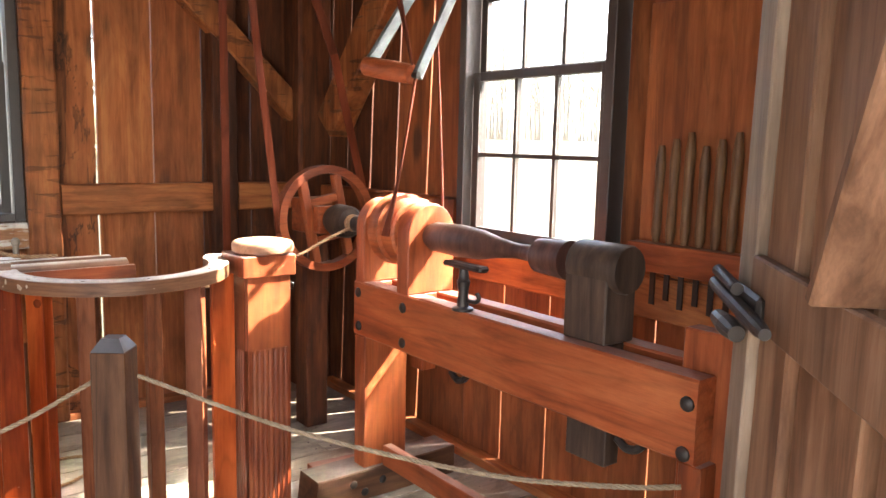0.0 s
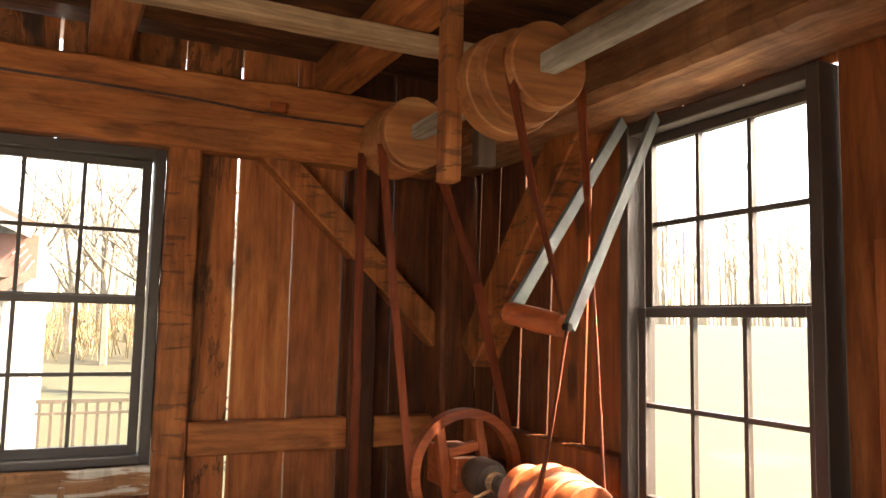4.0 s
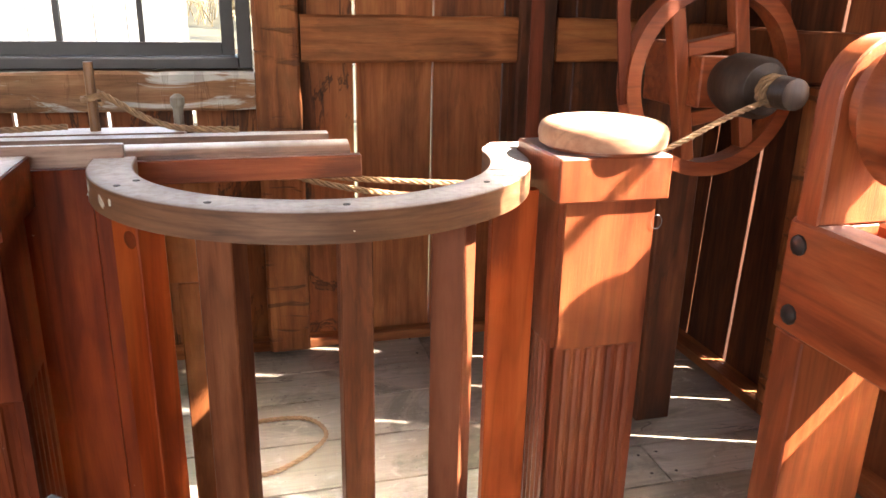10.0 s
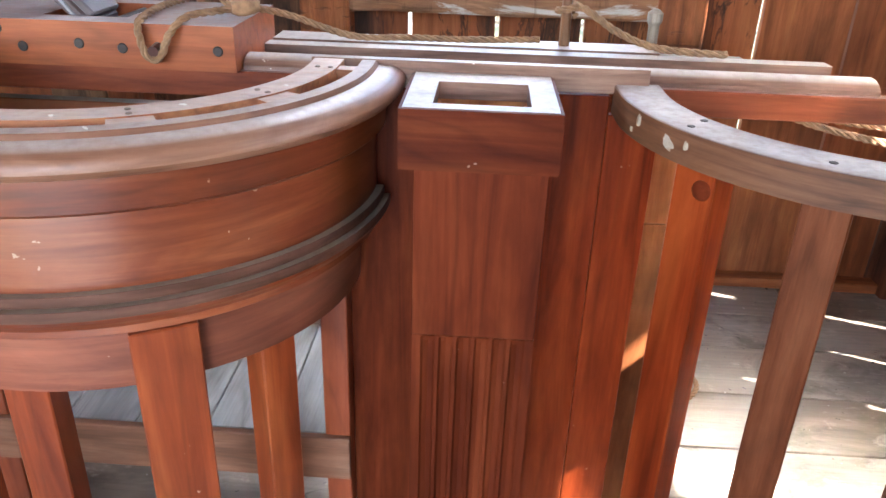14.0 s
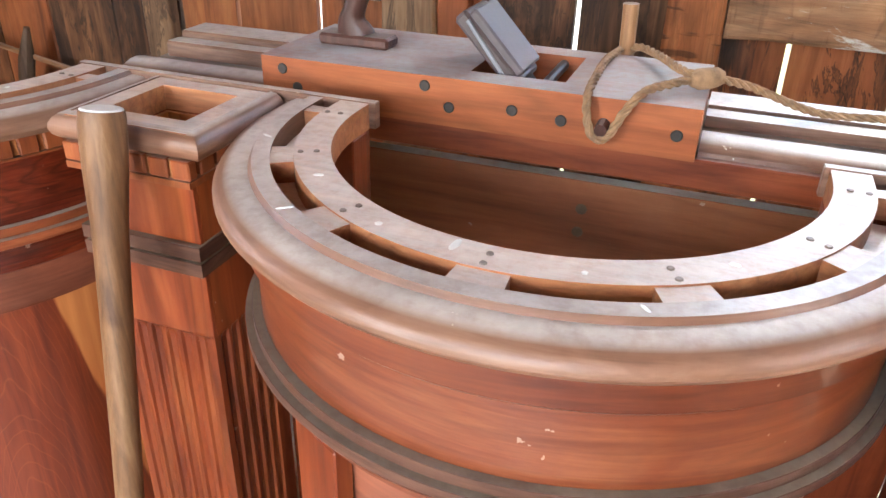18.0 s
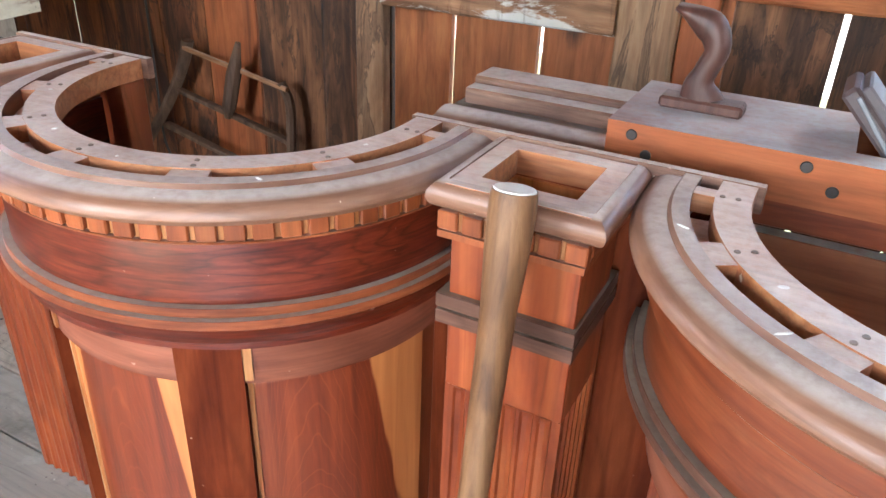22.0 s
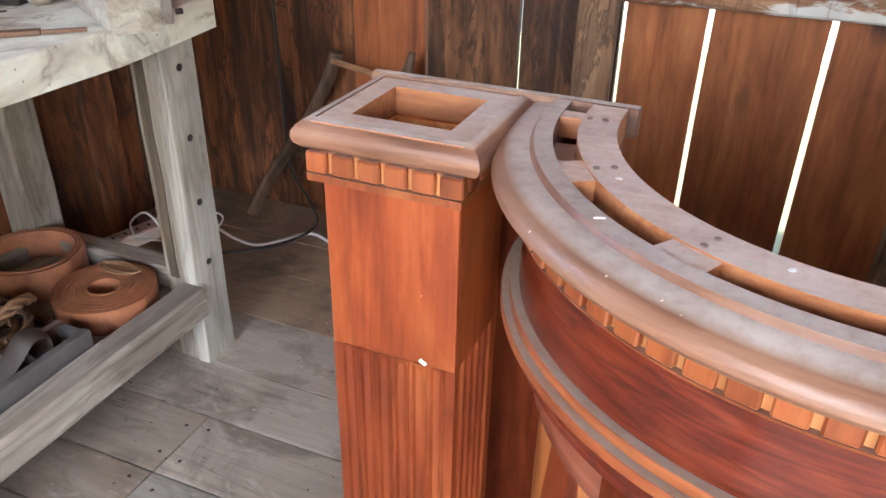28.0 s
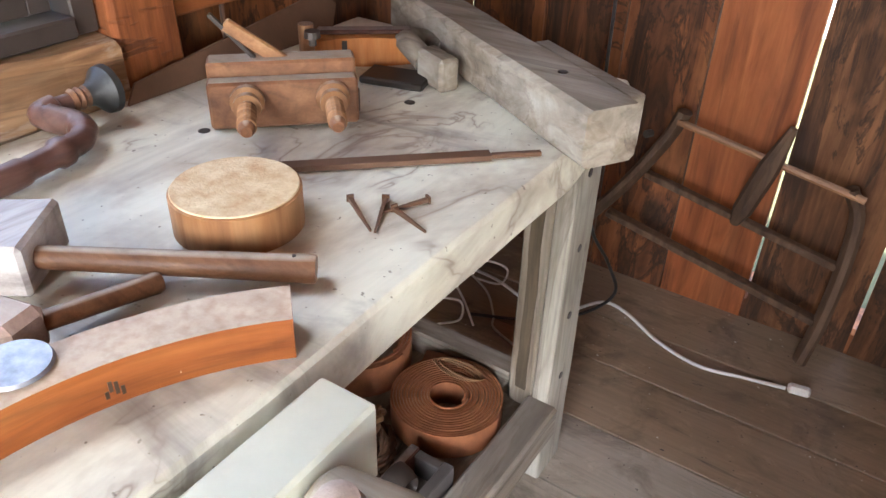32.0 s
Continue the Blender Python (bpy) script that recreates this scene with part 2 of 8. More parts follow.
M_WASHED = wood("whitewashed_beam", (0.15, 0.060, 0.024), (0.31, 0.145, 0.066), (0.43, 0.235, 0.125), axis="x", rough=0.8, stains=0.3, bump=0.5, chop=0.25, pale=0.75, vary=0.1)


def floor_material(name, brown, grey):
    """Trodden planks: each one between brown and grey, with soft patches, scuffs, cracks and specks."""
    m, t, b = material(name)
    rnd = node(t, "ShaderNodeObjectInfo").outputs["Random"]
    patch = noise_at(t, place(t, (1.5, 4.5, 3.0)), 1.3, 6, 0.6, 0.8)
    tone = calc(t, "ADD", calc(t, "MULTIPLY", rnd, 0.55), calc(t, "MULTIPLY", patch, 0.9))
    col = ramp(t, tone, ((0.30, brown), (0.62, tuple((p + q) / 2 for p, q in zip(brown, grey))), (1.0, grey)))
    grain = noise_at(t, place(t, (1.2, 34.0, 8.0)), 2.0, 6, 0.65, 0.6)
    col = mix(t, 0.55, col, ramp(t, grain, ((0.32, 0.62), (0.5, 0.95), (0.68, 1.12))), "MULTIPLY")
    soil = ramp(t, noise_at(t, place(t, (2.6, 3.6, 3.0)), 1.5, 7, 0.66, 1.0), ((0.50, 0.0), (0.64, 0.6)))
    col = mix(t, soil, col, tuple(0.42 * c for c in brown))
    scuff = ramp(t, noise_at(t, place(t, (9.0, 14.0, 9.0)), 1.4, 6, 0.7, 0.5), ((0.56, 0.0), (0.70, 0.5)))
    col = mix(t, scuff, col, tuple(min(0.6, 1.35 * c) for c in grey))
    crack = calc(t, "ABSOLUTE", calc(t, "SUBTRACT", noise_at(t, place(t, (0.7, 7.0, 3.0)), 1.4, 3, 0.5, 0.5), 0.5))
    line = ramp(t, crack, ((0.0, 1.0), (0.0035, 0.0)))
    few = ramp(t, noise_at(t, place(t, (1.4, 2.4, 2.0)), 1.0, 2, 0.5), ((0.52, 0.0), (0.58, 0.8)))
    line = calc(t, "MULTIPLY", line, few)
    col = mix(t, line, col, (0.03, 0.022, 0.016))
    speck = noise_at(t, place(t, (55.0, 55.0, 55.0)), 1.3, 2, 0.5)
    col = mix(t, ramp(t, speck, ((0.725, 0.0), (0.745, 0.9))), col, (0.025, 0.02, 0.016))
    col = mix(t, ramp(t, speck, ((0.235, 0.8), (0.25, 0.0))), col, (0.55, 0.52, 0.47))
    t.links.new(col, b.inputs["Base Color"])
    t.links.new(calc(t, "ADD", calc(t, "MULTIPLY", patch, 0.25), 0.42), b.inputs["Roughness"])
    bp = node(t, "ShaderNodeBump", Strength=0.3, Distance=0.003)
    t.links.new(calc(t, "SUBTRACT", grain, line), bp.inputs["Height"])
    t.links.new(bp.outputs[0], b.inputs["Normal"])
    return m


M_FLOOR = floor_material("worn_floor_plank", (0.165, 0.118, 0.078), (0.345, 0.295, 0.238))
# South-west rows: greyer planks, also darkened for the weaker light there.
M_FLOOR_GREY = floor_material("dimmed_grey_plank", (0.150, 0.122, 0.092), (0.275, 0.248, 0.210))
# Back rows by the bench: brown planks, also darkened for the shade there.
M_FLOOR_DARK = floor_material("shaded_brown_plank", (0.155, 0.095, 0.052), (0.270, 0.192, 0.126))
M_ROOF = wood("roof_board", (0.050, 0.017, 0.007), (0.135, 0.047, 0.017), (0.25, 0.100, 0.038), axis="x", rough=0.75, stains=0.5, vary=0.5)
CHERRY = ((0.115, 0.017, 0.0045), (0.225, 0.042, 0.0105), (0.34, 0.085, 0.022))
# Maroon wood, darkened for the shade on end boards and the plain pilaster.
M_MAROON = {a: wood("maroon_and_shade_wood_" + a, (0.052, 0.008, 0.0026), (0.102, 0.018, 0.0054), (0.165, 0.037, 0.0115), axis=a, rough=0.5, bump=0.08, wear=0.2, vary=0.25, streak=0.25, spec=0.06) for a in "xyz"}
M_DEEPRED = wood("deep_red_backing_wood", (0.080, 0.0095, 0.002), (0.155, 0.0205, 0.004), (0.24, 0.044, 0.009), axis="z", rough=0.4, bump=0.06, wear=0.15, vary=0.05, streak=0.3, spec=0.08)
# Orange glow of sunlight on the end upright, put into its wood colour.
M_ORANGE_GLOW = wood("sun_glow_upright_wood", (0.30, 0.042, 0.007), (0.42, 0.070, 0.012), (0.50, 0.105, 0.021), axis="z", rough=0.5, streak=0.2, knots=0.4, spec=0.2)
M_CHERRY = {a: wood("red_cherry_" + a, *CHERRY, axis=a, rough=0.42, dust=0.0, bump=0.08, wear=0.3, vary=0.25, coat=0.16, spec=0.2, streak=0.2) for a in "xyz"}
M_BAND = wood("curved_cherry_veneer", (0.060, 0.0066, 0.0028), (0.112, 0.0150, 0.0056), (0.185, 0.034, 0.0125), axis="h", rough=0.32, bump=0.05, wear=0.3, vary=0.1, coat=0.4, spec=0.2, grain=3.6, streak=1.0, rings=0.75, soft=0.16)
M_FILLET = wood("dusty_dark_fillet", (0.046, 0.018, 0.010), (0.086, 0.036, 0.022), (0.130, 0.060, 0.038), axis="h", rough=0.5, dust=0.8, vary=0.1, dust_colour=(0.215, 0.165, 0.115), streak=0.5, grain=2.0, spec=0.2)
M_BROWNBAND = wood("curved_brown_cherry_veneer", (0.098, 0.0175, 0.0056), (0.158, 0.035, 0.0115), (0.225, 0.064, 0.022), axis="h", rough=0.36, bump=0.05, wear=0.3, vary=0.1, coat=0.5, spec=0.25, grain=1.7, streak=0.4, rings=0.3, soft=0.2)
M_NOSE = wood("worn_brown_nosing", (0.125, 0.050, 0.026), (0.205, 0.094, 0.053), (0.28, 0.145, 0.088), axis="h", rough=0.42, dust=0.85, bump=0.18, stains=0.22, wear=0.9, vary=0.1, dust_colour=(0.60, 0.52, 0.455), streak=0.35, spec=0.42, grain=2.6, rings=0.2)
M_TOP = wood("dusty_moulding_wood", (0.115, 0.050, 0.029), (0.215, 0.108, 0.066), (0.31, 0.172, 0.112), axis="h", rough=0.45, dust=0.85, bump=0.18, stains=0.22, wear=0.9, vary=0.1, dust_colour=(0.62, 0.565, 0.50), streak=0.6, spec=0.42, grain=2.2)
M_RING = wood("dusty_ring_wood", (0.26, 0.078, 0.024), (0.38, 0.132, 0.044), (0.48, 0.20, 0.080), axis="x", rough=0.5, dust=0.85, bump=0.18, wear=0.9, vary=0.1, dust_colour=(0.70, 0.60, 0.515), streak=0.7, spec=0.5, grain=2.6)
M_RAIL = wood("dusty_brown_rail", (0.075, 0.030, 0.014), (0.138, 0.058, 0.027), (0.205, 0.095, 0.048), axis="h", rough=0.5, dust=0.95, bump=0.15, wear=0.9, vary=0.1, dust_colour=(0.60, 0.555, 0.52), streak=0.6, spec=0.25, grain=2.0)
M_DARKBAND = wood("stepped_fillet_wood", (0.13, 0.026, 0.008), (0.23, 0.056, 0.018), (0.34, 0.105, 0.036), axis="h", rough=0.45, dust=0.95, vary=0.1, dust_colour=(0.27, 0.22, 0.17), streak=0.4, grain=2.4, wear=0.3, spec=0.3)
M_SAP = wood("orange_block_wood", (0.30, 0.095, 0.030), (0.43, 0.165, 0.055), (0.55, 0.26, 0.10), axis="z", rough=0.45, dust=0.5, vary=0.35)
M_DENTIL = wood("dentil_block_wood", (0.17, 0.036, 0.010), (0.27, 0.066, 0.018), (0.38, 0.12, 0.036), axis="z", rough=0.45, dust=0.3, vary=0.4)
M_NEWEL = wood("newel_wood", (0.135, 0.026, 0.009), (0.225, 0.050, 0.017), (0.31, 0.088, 0.031), axis="z", rough=0.4, dust=0.6, vary=0.1, coat=0.15, streak=0.25)
M_CAP = wood("dusty_cap_wood", (0.24, 0.105, 0.055), (0.34, 0.17, 0.098), (0.42, 0.24, 0.145), axis="x", rough=0.55, dust=0.9, vary=0.05, dust_colour=(0.37, 0.30, 0.225), streak=0.2)
M_LATHE = {a: wood("lathe_oak_" + a, (0.17, 0.031, 0.008), (0.295, 0.064, 0.018), (0.40, 0.112, 0.037), axis=a, rough=0.5, dust=0.35, knots=0.5, bump=0.3, vary=0.15, streak=0.5) for a in "xyz"}
M_SOOT = wood("blackened_tool_wood", (0.026, 0.015, 0.010), (0.062, 0.036, 0.024), (0.11, 0.068, 0.046), axis="z", rough=0.5, dust=0.3, vary=0.2)
M_PLANE = wood("plane_body_wood", (0.23, 0.054, 0.016), (0.33, 0.088, 0.026), (0.43, 0.135, 0.044), axis="x", rough=0.42, dust=0.95, bump=0.12, vary=0.05, dust_colour=(0.40, 0.38, 0.37))
M_TOTE = wood("dark_tool_wood", (0.042, 0.017, 0.012), (0.088, 0.037, 0.027), (0.145, 0.068, 0.050), axis="z", rough=0.4, dust=0.55, vary=0.2)
M_GREYOAK = {a: wood("weathered_bench_" + a, (0.125, 0.092, 0.062), (0.24, 0.195, 0.148), (0.37, 0.33, 0.275), axis=a, rough=0.72, stains=0.4, knots=0.2, pale=0.10, vary=0.2, bump=0.3, streak=0.35) for a in "xyz"}
M_HANDLE = wood("ash_handle_wood", (0.080, 0.033, 0.013), (0.16, 0.074, 0.030), (0.25, 0.132, 0.060), axis="z", rough=0.5, bump=0.3, vary=0.1, grain=1.8)
M_TOOLWOOD = {a: wood("beech_tool_" + a, (0.16, 0.07, 0.03), (0.30, 0.145, 0.065), (0.42, 0.23, 0.11), axis=a, rough=0.48, dust=0.55, vary=0.25) for a in "xyz"}
M_IRON = plain("dark_iron", (0.06, 0.05, 0.045), 0.5, 0.8)
M_STEEL = plain("dull_steel", (0.20, 0.20, 0.21), 0.42, 0.8)
M_RUST = plain("rusty_nail_iron", (0.16, 0.085, 0.05), 0.7, 0.4)
M_FRAME = plain("dark_brown_window_paint", (0.045, 0.033, 0.028), 0.5, 0.0, 0.3)
M_WHITEPAINT = wood("cream_painted_wood", (0.26, 0.20, 0.14), (0.42, 0.36, 0.27), (0.52, 0.47, 0.38), axis="x", rough=0.55, vary=0.1, streak=0.4, bump=0.2, stains=0.1)
M_PLOUGH = wood("brown_plough_wood", (0.105, 0.042, 0.019), (0.195, 0.085, 0.040), (0.29, 0.145, 0.072), axis="x", rough=0.48, dust=0.9, vary=0.2, dust_colour=(0.42, 0.36, 0.29), bump=0.2)
M_MALLET = wood("bleached_mallet_wood", (0.33, 0.285, 0.265), (0.47, 0.425, 0.40), (0.58, 0.54, 0.52), axis="y", rough=0.65, vary=0.0, streak=0.5, stains=0.15, bump=0.3)
M_ROPE = plain("hemp_rope", (0.31, 0.17, 0.082), 0.85, 0.0, 0.5, 60.0, 0.5)
M_ROPE_PALE = plain("pale_cotton_rope", (0.215, 0.145, 0.085), 0.85, 0.0, 0.45, 60.0, 0.5)
M_ROPE_DARK = plain("dark_manila_rope", (0.098, 0.042, 0.018), 0.85, 0.0, 0.6, 60.0, 0.5)
M_LEATHER = plain("tan_leather_belting", (0.31, 0.115, 0.052), 0.5, 0.0, 0.4, 25.0)
M_BELT = wood("red_brown_belt_leather", (0.085, 0.015, 0.006), (0.13, 0.026, 0.010), (0.18, 0.042, 0.017), axis="z", rough=0.65, bump=0.2, vary=0.3, streak=0.25, wear=0.1, spec=0.12)
M_CORD = plain("white_plastic_cord", (0.62, 0.60, 0.55), 0.5, 0.0, 0.1)
M_BLACK = plain("black_rubber_cord", (0.02, 0.02, 0.02), 0.5)
M_STRIP = plain("grey_plastic_case", (0.80, 0.71, 0.67), 0.45, 0.0, 0.1)
M_WHITEDOT = plain("dried_white_paint", (0.75, 0.72, 0.66), 0.6, 0.0, 0.1)
M_BLUE = plain("pale_blue_paint", (0.095, 0.108, 0.108), 0.8, 0.0, 0.5, 18.0)


def bench_top_material():
    m, t, b = material("stained_white_bench_top")
    v = place(t, (3.0, 1.4, 3.0))
    n = noise_at(t, v, 2.2, 8, 0.62, 0.8)
    col = ramp(t, n, ((0.24, (0.30, 0.25, 0.20)), (0.38, (0.50, 0.46, 0.37)), (0.54, (0.68, 0.66, 0.545))))
    scrub = noise_at(t, place(t, (60.0, 3.0, 10.0)), 1.0, 4, 0.6)
    col = mix(t, 0.35, col, ramp(t, scrub, ((0.3, 0.7), (0.6, 1.0))), "MULTIPLY")
    vein = calc(t, "ABSOLUTE", calc(t, "SUBTRACT", noise_at(t, place(t, (4.0, 2.0, 4.0)), 1.6, 4, 0.55, 0.8), 0.5))
    where = ramp(t, noise_at(t, place(t, (2.2, 2.2, 2.2)), 1.6, 3, 0.5), ((0.47, 0.0), (0.56, 1.0)))
    col = mix(t, calc(t, "MULTIPLY", where, ramp(t, vein, ((0.0, 0.75), (0.012, 0.3), (0.04, 0.0)))), col, (0.20, 0.13, 0.09))
    blot = ramp(t, noise_at(t, place(t, (5.0, 5.0, 5.0)), 1.0, 5, 0.6), ((0.53, 0.0), (0.72, 0.75)))
    col = mix(t, blot, col, (0.33, 0.26, 0.19))
    soil = ramp(t, noise_at(t, place(t, (1.6, 1.6, 1.6)), 1.6, 5, 0.55, 0.6), ((0.50, 0.0), (0.66, 0.6)))
    col = mix(t, soil, col, (0.27, 0.235, 0.19))
    smoke = ramp(t, noise_at(t, place(t, (1.0, 3.2, 2.0)), 1.9, 6, 0.6, 1.2), ((0.56, 0.0), (0.68, 0.6)))
    col = mix(t, smoke, col, (0.17, 0.145, 0.125))
    speck = ramp(t, noise_at(t, place(t, (90.0, 90.0, 90.0)), 1.0, 2, 0.5), ((0.70, 0.0), (0.74, 0.7)))
    col = mix(t, speck, col, (0.10, 0.07, 0.05))
    t.links.new(col, b.inputs["Base Color"])
    b.inputs["Roughness"].default_value = 0.55
    bp = node(t, "ShaderNodeBump", Strength=0.25, Distance=0.004)
    t.links.new(n, bp.inputs["Height"])
    t.links.new(bp.outputs[0], b.inputs["Normal"])
    return m


def heart_panel_material(name, middle, reach, slope):
    """A wide cherry board with pale sapwood along both edges."""
    m, t, b = material(name)
    co = node(t, "ShaderNodeTexCoord")
    sep = node(t, "ShaderNodeSeparateXYZ")
    t.links.new(co.outputs["Generated"], sep.inputs[0])
    wob = noise_at(t, place(t, (6.0, 6.0, 1.2)), 1.5, 4, 0.5)
    d = calc(t, "ABSOLUTE", calc(t, "SUBTRACT", sep.outputs["X"], middle))
    edge = calc(t, "SUBTRACT", calc(t, "ADD", d, calc(t, "MULTIPLY", wob, 0.14)), calc(t, "SUBTRACT", reach, calc(t, "MULTIPLY", sep.outputs["Z"], slope)))
    sap = ramp(t, edge, ((0.0, 0.0), (0.012, 1.0)))
    g = noise_at(t, place(t, (24.0, 24.0, 1.6)), 1.6, 6, 0.6, 0.8)
    arch = calc(t, "MULTIPLY", calc(t, "MULTIPLY", d, d), 5.0)
    flame = calc(t, "ADD", calc(t, "ADD", arch, calc(t, "MULTIPLY", sep.outputs["Z"], 1.0)), calc(t, "MULTIPLY", noise_at(t, place(t, (5.0, 5.0, 2.0)), 1.6, 3, 0.5), 0.5))
    ring = calc(t, "PINGPONG", calc(t, "MULTIPLY", flame, 26.0), 1.0)
    heart = ramp(t, g, ((0.3, (0.070, 0.010, 0.004)), (0.52, (0.135, 0.023, 0.007)), (0.75, (0.215, 0.046, 0.013))))
    heart = mix(t, ramp(t, ring, ((0.0, 0.22), (0.16, 0.0))), heart, (0.30, 0.085, 0.028))
    pale = ramp(t, g, ((0.3, (0.31, 0.092, 0.024)), (0.7, (0.45, 0.165, 0.048))))
    t.links.new(mix(t, sap, heart, pale), b.inputs["Base Color"])
    b.inputs["Roughness"].default_value = 0.33
    b.inputs["Coat Weight"].default_value = 0.15
    b.inputs["Coat Roughness"].default_value = 0.2
    bp = node(t, "ShaderNodeBump", Strength=0.1, Distance=0.003)
    t.links.new(g, bp.inputs["Height"])
    t.links.new(bp.outputs[0], b.inputs["Normal"])
    return m


def glass_material():
    m, t, b = material("window_glass")
    b.inputs["Base Color"].default_value = (1, 1, 1, 1)
    b.inputs["Roughness"].default_value = 0.0
    b.inputs["IOR"].default_value = 1.1
    b.inputs["Transmission Weight"].default_value = 1.0
    return m


def ground_material():
    m, t, b = material("winter_lawn")
    n = noise_at(t, place(t, (0.35, 0.35, 0.35), 0.0), 1.0, 8, 0.65)
    col = ramp(t, n, ((0.34, (0.027, 0.024, 0.005)), (0.52, (0.020, 0.024, 0.0045)), (0.60, (0.034, 0.031, 0.008)), (0.68, (0.052, 0.047, 0.018))))
    co = node(t, "ShaderNodeTexCoord")
    far = node(t, "ShaderNodeVectorMath")
    far.operation = "LENGTH"
    t.links.new(co.outputs["Object"], far.inputs[0])
    reach = calc(t, "ADD", calc(t, "MULTIPLY", far.outputs["Value"], 0.01), calc(t, "MULTIPLY", n, 0.06))
    field = mix(t, n, (0.022, 0.019, 0.0045), (0.036, 0.029, 0.009))
    col = mix(t, ramp(t, reach, ((0.23, 0.0), (0.27, 1.0))), col, field)
    t.links.new(col, b.inputs["Base Color"])
    b.inputs["Roughness"].default_value = 0.9
    return m


M_BENCHTOP, M_GLASS, M_GROUND = bench_top_material(), glass_material(), ground_material()
M_PANEL_WIDE, M_PANEL = heart_panel_material("wide_sap_panel", 0.48, 0.55, 0.36), heart_panel_material("narrow_sap_panel", 0.47, 0.66, 0.26)
M_BARK = plain("grey_bark", (0.22, 0.185, 0.14), 0.9, 0.0, 0.5, 8.0)
# Far bark and straw brush are paled in colour for the haze over them.
M_FARBARK = plain("hazed_far_bark", (0.36, 0.30, 0.22), 0.9, 0.0, 0.4, 1.0)
M_STRAW = plain("dry_straw_brush", (0.24, 0.175, 0.085), 0.9, 0.0, 0.45, 0.8)
M_SHED = wood("weathered_white_shed_board", (0.30, 0.28, 0.25), (0.45, 0.43, 0.39), (0.56, 0.54, 0.50), axis="z", rough=0.8, knots=0.3)
M_SHEDROOF = plain("rusty_red_roof", (0.20, 0.10, 0.075), 0.8, 0.0, 0.4, 6.0)
M_FENCE = plain("dark_fence_wood", (0.055, 0.042, 0.03), 0.7, 0.0, 0.4, 9.0)
M_SCREW = plain("dull_brass_screw", (0.26, 0.20, 0.16), 0.5, 0.6)
M_OLD = wood("old_sledge_wood", (0.058, 0.032, 0.019), (0.115, 0.065, 0.038), (0.18, 0.108, 0.066), axis="z", rough=0.7)
M_SUNWOOD = wood("raw_brown_baluster_wood", (0.17, 0.046, 0.019), (0.27, 0.076, 0.032), (0.36, 0.120, 0.056), axis="z", rough=0.5, streak=0.3, knots=0.3, spec=0.2)
M_BRIGHTORANGE = wood("bright_orange_wood", (0.34, 0.10, 0.026), (0.50, 0.175, 0.05), (0.60, 0.26, 0.09), axis="z", rough=0.6, vary=0.1, streak=0.3, spec=0.2)
M_VISE = plain("greenish_cream_vise_paint", (0.56, 0.57, 0.475), 0.5, 0.0, 0.16, 7.0, 0.2)
M_LEG_PALE = wood("whitened_peg_board", (0.25, 0.215, 0.165), (0.35, 0.315, 0.255), (0.44, 0.405, 0.345), axis="z", rough=0.72, stains=0.35, bump=0.3, vary=0.1)
M_BAL_OLD = wood("old_brown_baluster_wood", (0.070, 0.018, 0.006), (0.130, 0.036, 0.013), (0.20, 0.066, 0.026), axis="z", rough=0.55, knots=0.6, stains=0.35, spec=0.1)
M_POST_PALE = wood("pale_knotty_post", (0.20, 0.095, 0.042), (0.31, 0.17, 0.085), (0.41, 0.25, 0.14), axis="z", rough=0.7, knots=0.9, stains=0.75, bump=0.3)
M_SHELF_EDGE = wood("worn_shelf_edge", (0.14, 0.055, 0.025), (0.24, 0.105, 0.055), (0.33, 0.17, 0.10), axis="x", rough=0.55, stains=0.2)
M_FOOT = wood("dark_sled_foot_wood", (0.055, 0.022, 0.010), (0.115, 0.046, 0.020), (0.18, 0.078, 0.036), axis="x", rough=0.6, knots=0.5, dust=0.4)
M_APRON = wood("sanded_apron_wood", (0.115, 0.030, 0.014), (0.20, 0.058, 0.029), (0.29, 0.100, 0.055), axis="h", rough=0.45, bump=0.06, wear=0.2, vary=0.1, coat=0.2, spec=0.25)
M_LEG = wood("whitewashed_worn_leg", (0.165, 0.125, 0.085), (0.24, 0.195, 0.145), (0.325, 0.28, 0.225), axis="z", rough=0.72, stains=0.35, pale=0.10, bump=0.3, streak=0.2, vary=0.2)


# ---- shaping helpers ----
def box(bm, x0, x1, y0, y1, z0, z1, bevel=0.0):
    made = bmesh.ops.create_cube(bm, size=1.0)["verts"]
    for v in made:
        v.co = Vector(((x0 + x1) / 2 + v.co.x * (x1 - x0), (y0 + y1) / 2 + v.co.y * (y1 - y0), (z0 + z1) / 2 + v.co.z * (z1 - z0)))
    if bevel:
        edges = {e for v in made for e in v.link_edges}
        made = bmesh.ops.bevel(bm, geom=list(edges), offset=bevel, segments=1, affect="EDGES")["verts"]
    return made


def boxed(x0, x1, y0, y1, z0, z1, bevel=0.0):
    bm = bmesh.new()
    box(bm, x0, x1, y0, y1, z0, z1, bevel)
    return bm


